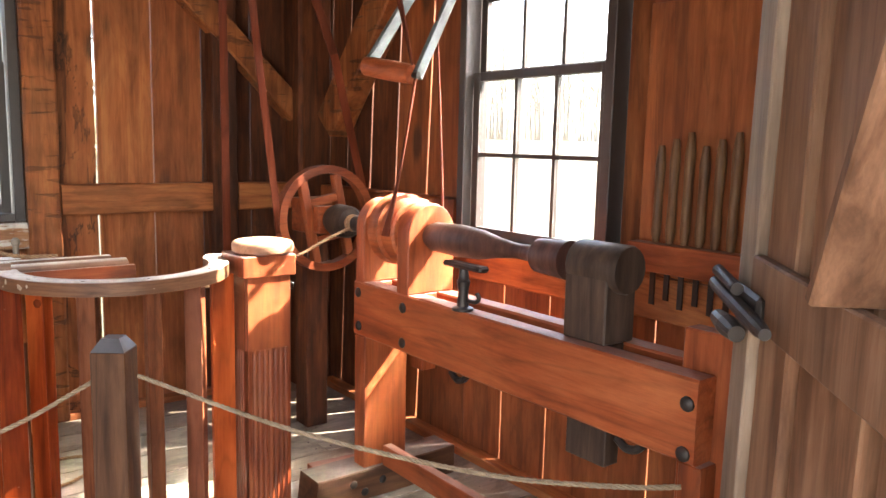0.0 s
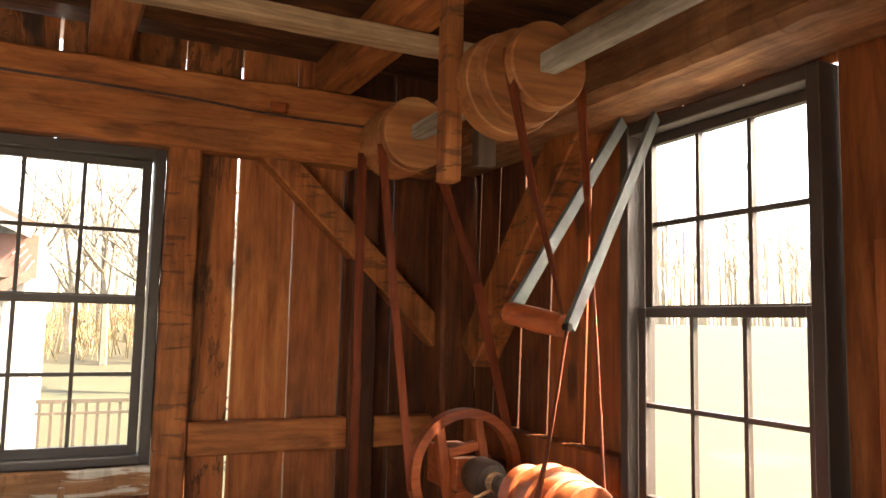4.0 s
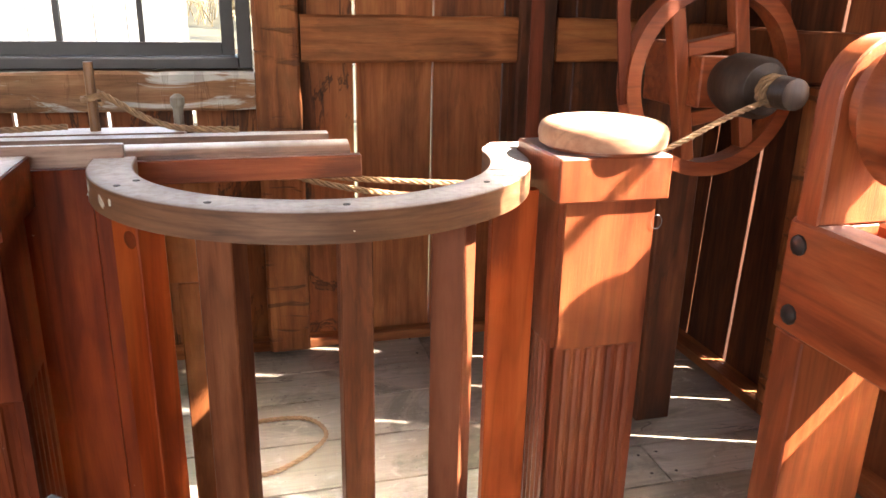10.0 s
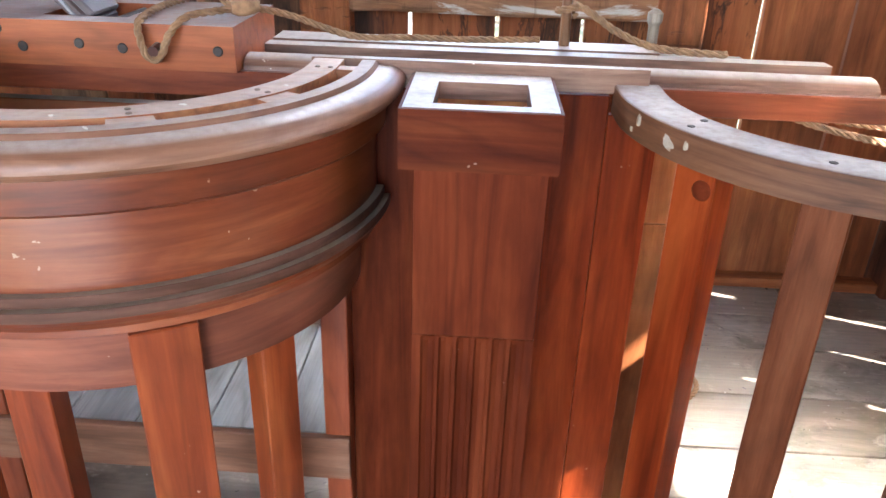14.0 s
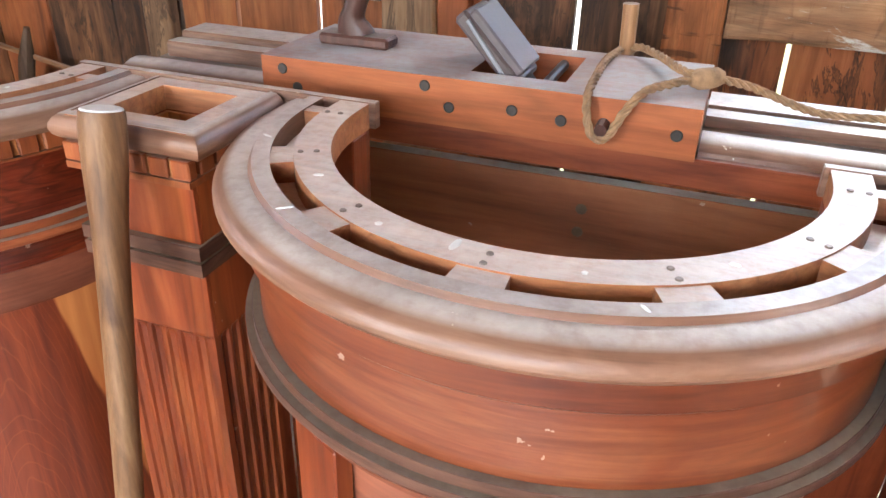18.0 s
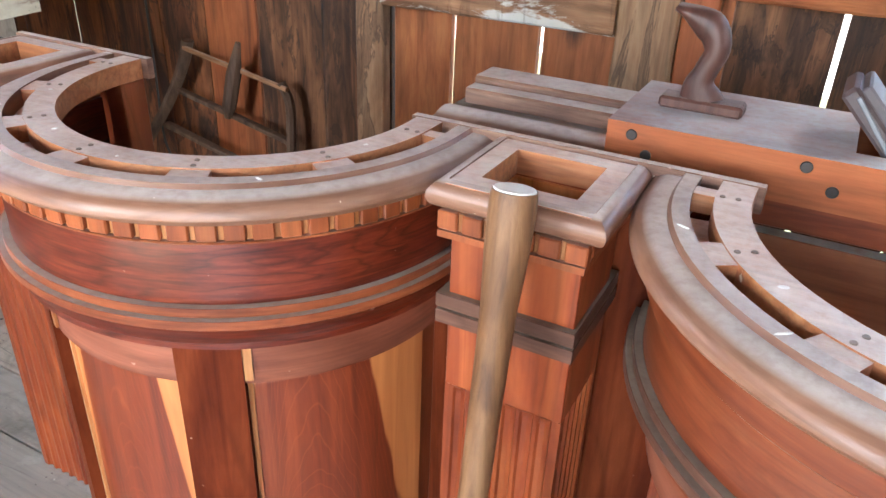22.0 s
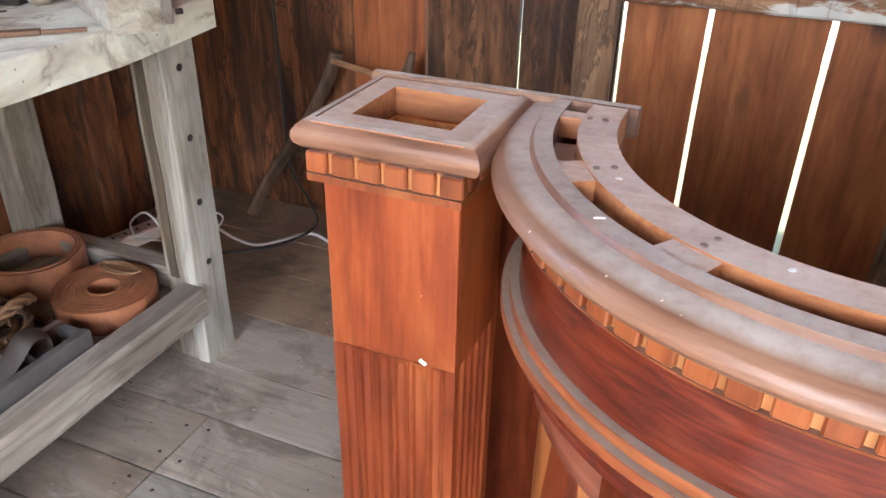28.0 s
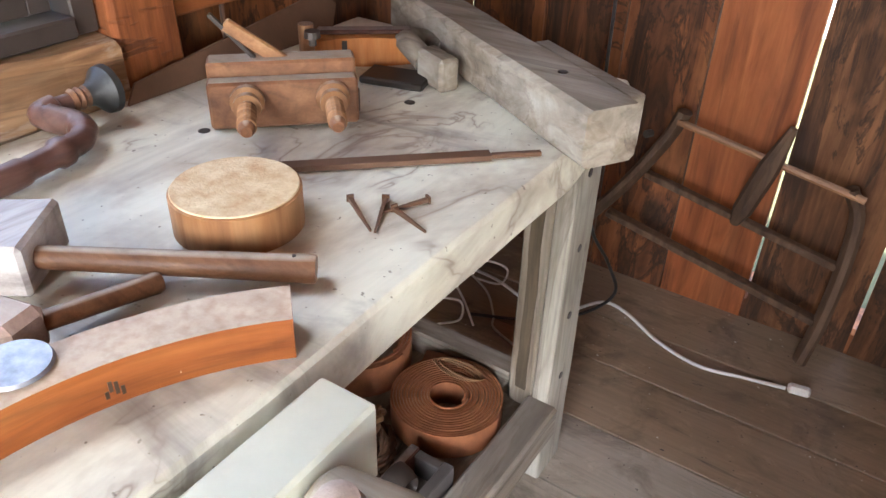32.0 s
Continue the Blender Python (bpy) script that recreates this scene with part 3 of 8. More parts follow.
def bar(a, b, w, h, bevel=0.0, roll=0.0, taper=1.0):
    """A straight bar of section w x h from a to b."""
    bm = bmesh.new()
    a, b = Vector(a), Vector(b)
    made = box(bm, -w / 2, w / 2, -h / 2, h / 2, 0, (b - a).length, bevel)
    if taper != 1.0:
        for v in bm.verts:
            f = 1 + (taper - 1) * v.co.z / (b - a).length
            v.co.x, v.co.y = v.co.x * f, v.co.y * f
    up = (b - a).normalized()
    side = Vector((0, 0, 1)) if abs(up.z) < 0.9 else Vector((0, 1, 0))
    x = side.cross(up).normalized()
    m = Matrix((x, up.cross(x), up)).transposed().to_4x4()
    bmesh.ops.transform(bm, matrix=Matrix.Translation(a) @ m @ Matrix.Rotation(roll, 4, "Z"), verts=bm.verts)
    return bm


def turned(a, b, profile, seg=20):
    """A turned piece on the axis from a to b; profile: (share of the way, radius)."""
    bm = bmesh.new()
    a, b = Vector(a), Vector(b)
    up = (b - a).normalized()
    side = Vector((0, 0, 1)) if abs(up.z) < 0.9 else Vector((0, 1, 0))
    x = side.cross(up).normalized()
    y = up.cross(x)
    rings = []
    for f, r in profile:
        rings.append([bm.verts.new(a + (b - a) * f + (x * math.cos(k * math.tau / seg) + y * math.sin(k * math.tau / seg)) * max(r, 1e-4)) for k in range(seg)])
    for p, q in zip(rings, rings[1:]):
        for k in range(seg):
            bm.faces.new((p[k], p[(k + 1) % seg], q[(k + 1) % seg], q[k]))
    bm.faces.new(rings[0][::-1])
    bm.faces.new(rings[-1])
    return bm


def curve_points(points, per=8):
    p = [Vector(q) for q in points]
    p = [p[0] * 2 - p[1]] + p + [p[-1] * 2 - p[-2]]
    out = []
    for k in range(1, len(p) - 2):
        for s in range(per):
            u = s / per
            out.append(0.5 * ((2 * p[k]) + (p[k + 1] - p[k - 1]) * u + (2 * p[k - 1] - 5 * p[k] + 4 * p[k + 1] - p[k + 2]) * u * u + (3 * p[k] - p[k - 1] - 3 * p[k + 1] + p[k + 2]) * u ** 3))
    return out + [p[-2]]


def tube_into(bm, pts, radii, seg=6, flat=1.0):
    rings, x = [], None
    for k, p in enumerate(pts):
        up = (pts[min(k + 1, len(pts) - 1)] - pts[max(k - 1, 0)]).normalized()
        if x is None:
            x = Vector((0.31, 0.2, 0.93)).cross(up).normalized()
        x = (x - up * x.dot(up)).normalized()
        y = up.cross(x)
        r = radii[k] if isinstance(radii, list) else radii
        rings.append([bm.verts.new(p + (x * math.cos(j * math.tau / seg) + y * math.sin(j * math.tau / seg) * flat) * r) for j in range(seg)])
    for p, q in zip(rings, rings[1:]):
        for j in range(seg):
            bm.faces.new((p[j], p[(j + 1) % seg], q[(j + 1) % seg], q[j]))
    bm.faces.new(rings[0][::-1])
    bm.faces.new(rings[-1])


def tube(points, r, seg=8, per=8, flat=1.0):
    bm = bmesh.new()
    tube_into(bm, curve_points(points, per), r, seg, flat)
    return bm


def resample(pts, step):
    out, carry = [pts[0]], 0.0
    for a, b in zip(pts, pts[1:]):
        d = (b - a).length
        while carry + d >= step and d > 1e-9:
            a = a + (b - a) * ((step - carry) / d)
            d = (b - a).length
            out.append(a)
            carry = 0.0
        carry += d
    return out


def rope(points, r, per=10, strands=3):
    """A laid rope of twisted strands along smooth points."""
    bm = bmesh.new()
    pts = resample(curve_points(points, per), r * 0.75)
    for s in range(strands):
        x, line = None, []
        for k, p in enumerate(pts):
            up = (pts[min(k + 1, len(pts) - 1)] - pts[max(k - 1, 0)]).normalized()
            if x is None:
                x = Vector((0.31, 0.2, 0.93)).cross(up).normalized()
            x = (x - up * x.dot(up)).normalized()
            a = k * 0.58 + s * math.tau / strands
            line.append(p + (x * math.cos(a) + up.cross(x) * math.sin(a)) * r * 0.52)
        tube_into(bm, line, r * 0.56, 6)
    return bm


def hewn(x0, x1, y0, y1, z0, z1, amp=0.005, step=0.09):
    """A hand-hewn timber: a box cut into short lengths, its faces slightly uneven."""
    bm = bmesh.new()
    lo, hi = (x0, y0, z0), (x1, y1, z1)
    size = [h - l for l, h in zip(lo, hi)]
    ax = size.index(max(size))
    u, v = [k for k in range(3) if k != ax]
    n = max(2, int(size[ax] / step))
    c = 0.09
    section = [(c, 0), (0.5, 0), (1 - c, 0), (1, c), (1, 0.5), (1, 1 - c), (1 - c, 1), (0.5, 1), (c, 1), (0, 1 - c), (0, 0.5), (0, c)]
    m = min(size[u], size[v])
    rings = []
    for k in range(n + 1):
        ring = []
        for a, b in section:
            q = [0.0] * 3
            q[ax] = lo[ax] + size[ax] * k / n
            q[u] = lo[u] + (size[u] * a if a in (0, 0.5, 1) else (c * m if a < 0.5 else size[u] - c * m))
            q[v] = lo[v] + (size[v] * b if b in (0, 0.5, 1) else (c * m if b < 0.5 else size[v] - c * m))
            p = Vector(q)
            d = noise.noise_vector(p * 7.0) * amp + noise.noise_vector(p * 23.0) * amp * 0.5
            d[ax] *= 0.2
            ring.append(bm.verts.new(p + d))
        rings.append(ring)
    for p, q in zip(rings, rings[1:]):
        for j in range(12):
            bm.faces.new((p[j], p[(j + 1) % 12], q[(j + 1) % 12], q[j]))
    bm.faces.new(rings[0][::-1])
    bm.faces.new(rings[-1])
    bmesh.ops.recalc_face_normals(bm, faces=bm.faces)
    return bm


def sweep(profile, path):
    """A closed profile of (outwards, height) carried along a path of (x, y, outward x, outward y)."""
    bm = bmesh.new()
    rings = [[bm.verts.new((x + nx * u, y + ny * u, z)) for u, z in profile] for x, y, nx, ny in path]
    n = len(profile)
    for p, q in zip(rings, rings[1:]):
        for j in range(n):
            bm.faces.new((p[j], p[(j + 1) % n], q[(j + 1) % n], q[j]))
    bm.faces.new(rings[0][::-1])
    bm.faces.new(rings[-1])
    bmesh.ops.recalc_face_normals(bm, faces=bm.faces)
    return bm


def arc(cx, cy, a0, a1, n=40, ext0=0.0, ext1=0.0):
    out = []
    if ext0:
        out.append((cx, cy + ext0, math.cos(radians(a0)), math.sin(radians(a0))))
    for k in range(n + 1):
        a = radians(a0 + (a1 - a0) * k / n)
        out.append((cx, cy, math.cos(a), math.sin(a)))
    if ext1:
        out.append((cx, cy + ext1, math.cos(radians(a1)), math.sin(radians(a1))))
    return out


def bend(bm, amp, scale=6.0):
    for v in bm.verts:
        v.co += noise.noise_vector(v.co * scale) * amp
    return bm


# ---- things and parts ----
def thing(name, label, category, at=(0, 0, 0), group="", kind=""):
    ob = new(name)
    ob.location = at
    ob.empty_display_size = 0.05
    return tagged(ob, label, category, group, kind)


def origin(ob):
    p = Vector((0, 0, 0))
    while ob is not None:
        p += ob.location
        ob = ob.parent
    return p


def mesh_of(name, bm, mat, base, smooth):
    bmesh.ops.translate(bm, vec=-base, verts=bm.verts)
    me = bpy.data.meshes.new(name)
    bm.to_mesh(me)
    bm.free()
    me.materials.append(mat)
    if smooth:
        for p in me.polygons:
            p.use_smooth = True
        me.set_sharp_from_angle(angle=radians(38))
    return me


def part(name, bm, mat, parent, label="", smooth=False):
    ob = new(name, mesh_of(name, bm, mat, origin(parent), smooth))
    ob.parent = parent
    return tagged(ob, label)


def single(name, bm, mat, label, category, at=(0, 0, 0), group="", kind="", smooth=False):
    ob = new(name, mesh_of(name, bm, mat, Vector(at), smooth))
    ob.location = at
    return tagged(ob, label, category, group, kind)


def structure(name, bm, mat, label="", smooth=False):
    return single(name, bm, mat, label, "", kind="structure", smooth=smooth)


def piece(name, me, parent, at):
    """One of many alike pieces that share a mesh."""
    ob = new(name, me)
    ob.parent = parent
    ob.location = Vector(at) - origin(parent)
    return ob


# ---- the room: floor, walls, timbers, ceiling ----
WEST, EAST, SOUTH, NORTH = -3.52, 2.10, -0.10, 3.894
PLATE_Z, TOP = 2.31, 2.84

subfloor = structure("floor", boxed(WEST - 0.05, EAST + 0.05, SOUTH - 0.6, NORTH + 0.05, -0.20, -0.035), M_FLOOR, "worn grey-brown wooden plank floor")

# W1 in the north wall: outer frame, then the light
W1 = (-0.25, 0.61, 0.966, 2.30)
W2 = (1.70, 2.52, 0.935, 2.295)      # along y in the east wall
W3 = (1.75, 2.60, 1.00, 2.28)       # along y in the west wall

north = new("wall_north")
tagged(north, "north barn wall of upright old boards with daylight slits", kind="structure")
NORTH_GAPS = ((-3.28, 0.004), (-3.03, 0.005), (-2.79, 0.005), (-2.54, 0.009), (-2.245, 0.011), (-1.956, 0.013), (-1.735, 0.015), (-1.44, 0.018), (-1.176, 0.010),
              (-0.905, 0.003), (-0.64, 0.016), (-0.394, 0.016), (-0.09, 0.014), (0.17, 0.013), (0.423, 0.012), (0.68, 0.006), (0.934, 0.013), (1.197, 0.007), (1.445, 0.006), (1.707, 0.007), (1.93, 0.003))
edges = [(WEST, 0.0)] + list(NORTH_GAPS) + [(EAST, 0.0)]
for (a, ga), (b, gb) in zip(edges, edges[1:]):
    spans = [(-0.03, 2.832)]
    if a < W1[1] and b > W1[0]:
        spans = [(-0.03, W1[2] - 0.02), (W1[3] + 0.01, 2.832)]
    for z0, z1 in spans:
        x0, x1 = a + ga / 2, b - gb / 2
        bm = bmesh.new()
        n = 16
        rows = []
        for k in range(n + 1):
            z = z0 + (z1 - z0) * k / n
            l = x0 + noise.noise((a * 9, z * 2.3, 1.0)) * min(0.004, ga * 0.35 + 0.0005)
            r = x1 + noise.noise((b * 9, z * 2.3, 1.0)) * min(0.004, gb * 0.35 + 0.0005)
            d = noise.noise((a * 5, z * 1.1, 4.0)) * 0.003
            rows.append([bm.verts.new(q) for q in ((l, NORTH + d, z), (r, NORTH + d, z), (r, NORTH + 0.026, z), (l, NORTH + 0.026, z))])
        for p, q in zip(rows, rows[1:]):
            for j in range(4):
                bm.faces.new((p[j], q[j], q[(j + 1) % 4], p[(j + 1) % 4])[::-1])
        bm.faces.new(rows[0][::-1])
        bm.faces.new(rows[-1])
        bmesh.ops.recalc_face_normals(bm, faces=bm.faces)
        # Boards past x = 1.44, towards the north-east corner, are a deeper brown.
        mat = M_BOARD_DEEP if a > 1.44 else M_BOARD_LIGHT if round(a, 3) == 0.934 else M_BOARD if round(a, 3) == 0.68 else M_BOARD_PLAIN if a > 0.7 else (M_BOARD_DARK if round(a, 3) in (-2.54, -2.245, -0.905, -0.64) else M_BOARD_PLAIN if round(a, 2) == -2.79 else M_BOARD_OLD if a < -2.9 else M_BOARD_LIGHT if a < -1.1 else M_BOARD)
        o = new("board", mesh_of("board", bm, mat, Vector((a, NORTH, 0)), False))
        o.parent, o.location = north, (a, NORTH, 0)

east = new("wall_east")
tagged(east, "east barn wall of upright boards with daylight slits", kind="structure")
EAST_GAPS = ((3.79, 0.004), (3.60, 0.004), (3.37, 0.013), (3.14, 0.011), (2.885, 0.010), (2.521, 0.002), (2.28, 0.006), (2.02, 0.005), (1.699, 0.002), (1.53, 0.005), (1.37, 0.012), (1.12, 0.006), (0.86, 0.005), (0.60, 0.004), (0.32, 0.004), (0.10, 0.004))
edges = [(NORTH, 0.0)] + list(EAST_GAPS) + [(SOUTH, 0.0)]
for (b, gb), (a, ga) in zip(edges, edges[1:]):
    spans = [(-0.03, 2.832)]
    if a < W2[1] and b > W2[0]:
        spans = [(-0.03, W2[2] - 0.02), (W2[3] + 0.01, 2.832)]
    for z0, z1 in spans:
        bm = boxed(EAST, EAST + 0.014, a + ga / 2, b - gb / 2, z0, z1, 0.002)
        for v in bm.verts:
            side = a if v.co.y < (a + b) / 2 else b
            if 2.6 < side < NORTH - 0.01:
                v.co.y -= 0.045 * v.co.z
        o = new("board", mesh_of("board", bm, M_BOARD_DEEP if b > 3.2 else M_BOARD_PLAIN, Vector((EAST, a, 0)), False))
        o.parent, o.location = east, (EAST, a, 0)

west = new("wall_west")
tagged(west, "west barn wall of upright dark boards beside the workbench", kind="structure")
WEST_GAPS = ((3.66, 0.003), (3.42, 0.003), (3.17, 0.008), (2.92, 0.010), (2.601, 0.002), (2.40, 0.004), (2.14, 0.004), (1.88, 0.004), (1.749, 0.002), (1.50, 0.004), (1.36, 0.004), (1.10, 0.004), (0.84, 0.004), (0.58, 0.004), (0.30, 0.004), (0.08, 0.004))
edges = [(NORTH, 0.0)] + list(WEST_GAPS) + [(SOUTH, 0.0)]
for (b, gb), (a, ga) in zip(edges, edges[1:]):
    spans = [(-0.03, 2.832)]
    if a < W3[1] and b > W3[0]:
        spans = [(-0.03, W3[2] - 0.02), (W3[3] + 0.01, 2.832)]
    for z0, z1 in spans:
        o = new("board", mesh_of("board", boxed(WEST - 0.026, WEST, a + ga / 2, b - gb / 2, z0, z1, 0.002), M_BOARD_OLD, Vector((WEST, a, 0)), False))
        o.parent, o.location = west, (WEST, a, 0)

# the south wall behind the walker, out of view, with the doorway and an added window opening
bm = bmesh.new()
DOOR_X, WIN_X = (-0.98, 0.50), (-2.55, -1.65)
for x0, x1, z0, z1 in ((WEST, WIN_X[0], 0, 2.832), (WIN_X[0], WIN_X[1], 0, 0.9), (WIN_X[0], WIN_X[1], 2.2, 2.832), (WIN_X[1], DOOR_X[0], 0, 2.832), (DOOR_X[0], DOOR_X[1], 2.1, 2.832), (DOOR_X[1], EAST, 0, 2.832)):
    box(bm, x0, x1, SOUTH - 0.06, SOUTH - 0.03, z0, z1)
structure("wall_south", bm, M_BOARD, "south barn wall of old boards with an open doorway")

# ceiling: boards over joists
bm = bmesh.new()
y = SOUTH - 0.1
while y < NORTH + 0.1:
    w = random.uniform(0.17, 0.27)
    d = random.uniform(-0.006, 0.006)
    box(bm, WEST - 0.05, EAST + 0.05, y, y + w - 0.004, TOP + d, TOP + 0.028 + d)
    y += w
structure("ceiling", bm, M_ROOF, "dark rough ceiling boards over hewn joists")
structure("roof_cover", boxed(WEST - 0.3, EAST + 0.3, SOUTH - 0.3, NORTH + 0.12, TOP + 0.05, TOP + 0.09), M_ROOF, "roof deck above the ceiling boards")
for x in (-2.64, -1.64, -0.64, 0.36, 1.36):
    structure("joist", hewn(x - 0.085, x + 0.085, SOUTH, NORTH - 0.01, 2.665, 2.835, 0.006), M_HEWN["y"], "rough hewn ceiling joist")
structure("ceiling_plank", hewn(-0.9, 1.62, 2.885, 2.985, 2.602, 2.66, 0.003), wood("grey_plank", (0.22, 0.13, 0.07), (0.36, 0.23, 0.135), (0.47, 0.33, 0.21), axis="x", rough=0.7), "weathered grey plank slung below the joists")

# timbers of the frame
plate = structure("plate_beam_north", hewn(WEST, EAST, 3.768, 3.89, PLATE_Z, 2.66, 0.007), M_HEWN["x"], "long hewn plate beam above the window")
structure("plate_beam_east", hewn(1.78, 2.097, SOUTH, 3.76, PLATE_Z + 0.005, 2.655, 0.009), wood("tan_hewn_beam", (0.17, 0.060, 0.024), (0.33, 0.145, 0.062), (0.47, 0.245, 0.12), axis="y", rough=0.8, bump=0.7, chop=0.15, stains=0.25, rings=0.2), "heavy tan hewn plate beam above the lathe window")
structure("plate_beam_west", hewn(WEST + 0.003, WEST + 0.12, SOUTH, 3.76, PLATE_Z + 0.005, 2.655, 0.007), M_HEWN["y"], "hewn plate beam above the bench")
for x0, x1 in ((0.615, 0.752), (-0.395, -0.255)):
    structure("window_post", hewn(x0, x1, 3.785, 3.892, 0.02 if x0 > 0 else 0.0, PLATE_Z, 0.006), M_HEWN["z"], "hewn upright post beside the window")
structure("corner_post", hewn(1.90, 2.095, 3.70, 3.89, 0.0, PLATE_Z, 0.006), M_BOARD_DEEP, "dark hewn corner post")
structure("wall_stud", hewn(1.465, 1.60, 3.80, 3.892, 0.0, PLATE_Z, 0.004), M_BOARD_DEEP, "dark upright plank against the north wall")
structure("girt_north", hewn(0.756, 1.462, 3.80, 3.892, 0.985, 1.128, 0.005), M_HEWN["x"], "hewn horizontal girt across the boards")
structure("girt_corner", hewn(1.604, 1.90, 3.80, 3.892, 0.985, 1.128, 0.005), M_HEWN["x"], "hewn horizontal girt across the boards")
structure("window_sill_beam", hewn(-0.252, 0.612, 3.79, 3.892, 0.845, 0.962, 0.005), M_WASHED, "hewn beam under the window with flaking whitewash")
structure("girt_brown", hewn(-3.02, -2.09, 3.815, 3.892, 1.014, 1.16, 0.005), M_HEWN["x"], "brown hewn girt on the north wall")
structure("wall_post_pale", hewn(-2.072, -1.966, 3.84, 3.892, 0.0, PLATE_Z, 0.004), M_POST_PALE, "pale upright post on the north wall")
structure("whitewashed_girt", hewn(-1.96, -1.202, 3.815, 3.892, 0.848, 1.07, 0.005), M_WASHED, "horizontal girt with flaking whitewash")
structure("girt_mid", hewn(-0.932, -0.398, 3.815, 3.892, 0.98, 1.125, 0.005), M_HEWN["x"], "brown hewn girt between the posts")
structure("wall_stud_pale", hewn(-1.199, -1.031, 3.825, 3.892, 0.0, PLATE_Z, 0.004), M_POST_PALE, "pale knotty upright plank")
structure("wall_stud_red", hewn(-1.028, -0.936, 3.835, 3.892, 0.0, PLATE_Z, 0.003), M_BOARD_PLAIN, "reddish upright plank beside the pale one")
structure("wall_stud_east", hewn(1.985, 2.094, 2.95, 3.06, 0.036, 0.983, 0.004), M_HEWN["z"], "short upright stud on the east wall")
structure("sill_north", hewn(-0.2, EAST, 3.835, 3.892, 0.0, 0.034, 0.003), M_HEWN["x"], "floor sill along the north wall")
structure("foundation_beam_north", hewn(WEST - 0.04, EAST + 0.04, 3.9225, 4.07, -0.46, 0.062, 0.002), M_BOARD_OLD, "old foundation beam outside along the foot of the north wall")
structure("sill_east", boxed(2.03, 2.098, SOUTH, 3.69, 0.0, 0.034), M_HEWN["y"], "floor sill along the east wall")
structure("girt_east", hewn(2.02, 2.097, 2.53, 3.69, 0.985, 1.12, 0.004), M_BOARD_PLAIN, "horizontal girt on the east wall")
structure("girt_lathe", hewn(2.02, 2.097, 0.3, 2.43, 0.80, 0.94, 0.004), M_HEWN["y"], "horizontal girt under the lathe window")


def slanted(name, a, b, w, h, mat, label):
    bm = bar(a, b, w, h, 0.008)
    bmesh.ops.subdivide_edges(bm, edges=[e for e in bm.edges if e.calc_length() > 0.3], cuts=8)
    bend(bm, 0.004, 9.0)
    return structure(name, bm, mat, label)


slanted("brace_north", (1.03, 3.835, 2.38), (1.955, 3.835, 1.49), 0.105, 0.125, M_HEWN["z"], "slanting hewn corner brace")
slanted("brace_east", (2.03, 2.72, 2.42), (2.03, 3.574, 1.43), 0.125, 0.18, M_HEWN["z"], "slanting hewn corner brace")

# west side timbers
structure("window_post_west", hewn(WEST + 0.003, -3.415, 2.605, 2.735, 0.0, PLATE_Z, 0.006), M_HEWN["z"], "hewn post beside the bench window")
structure("sill_log_west", hewn(WEST + 0.003, -3.402, 1.45, 2.60, 0.885, 0.995, 0.012), wood("peeled_log_wood", (0.15, 0.065, 0.026), (0.33, 0.175, 0.085), (0.47, 0.29, 0.16), axis="y", rough=0.75, stains=0.4, bump=0.6, pale=0.18, streak=0.5), "rough log sill under the bench window")
structure("girt_west", hewn(WEST + 0.003, -3.44, 2.74, 3.36, 0.985, 1.14, 0.005), M_HEWN["y"], "pale hewn girt on the west wall")
structure("wall_stud_west", hewn(WEST + 0.003, -3.43, 3.37, 3.50, 0.0, PLATE_Z, 0.005), M_BOARD_OLD, "dark upright stud at the bench end")


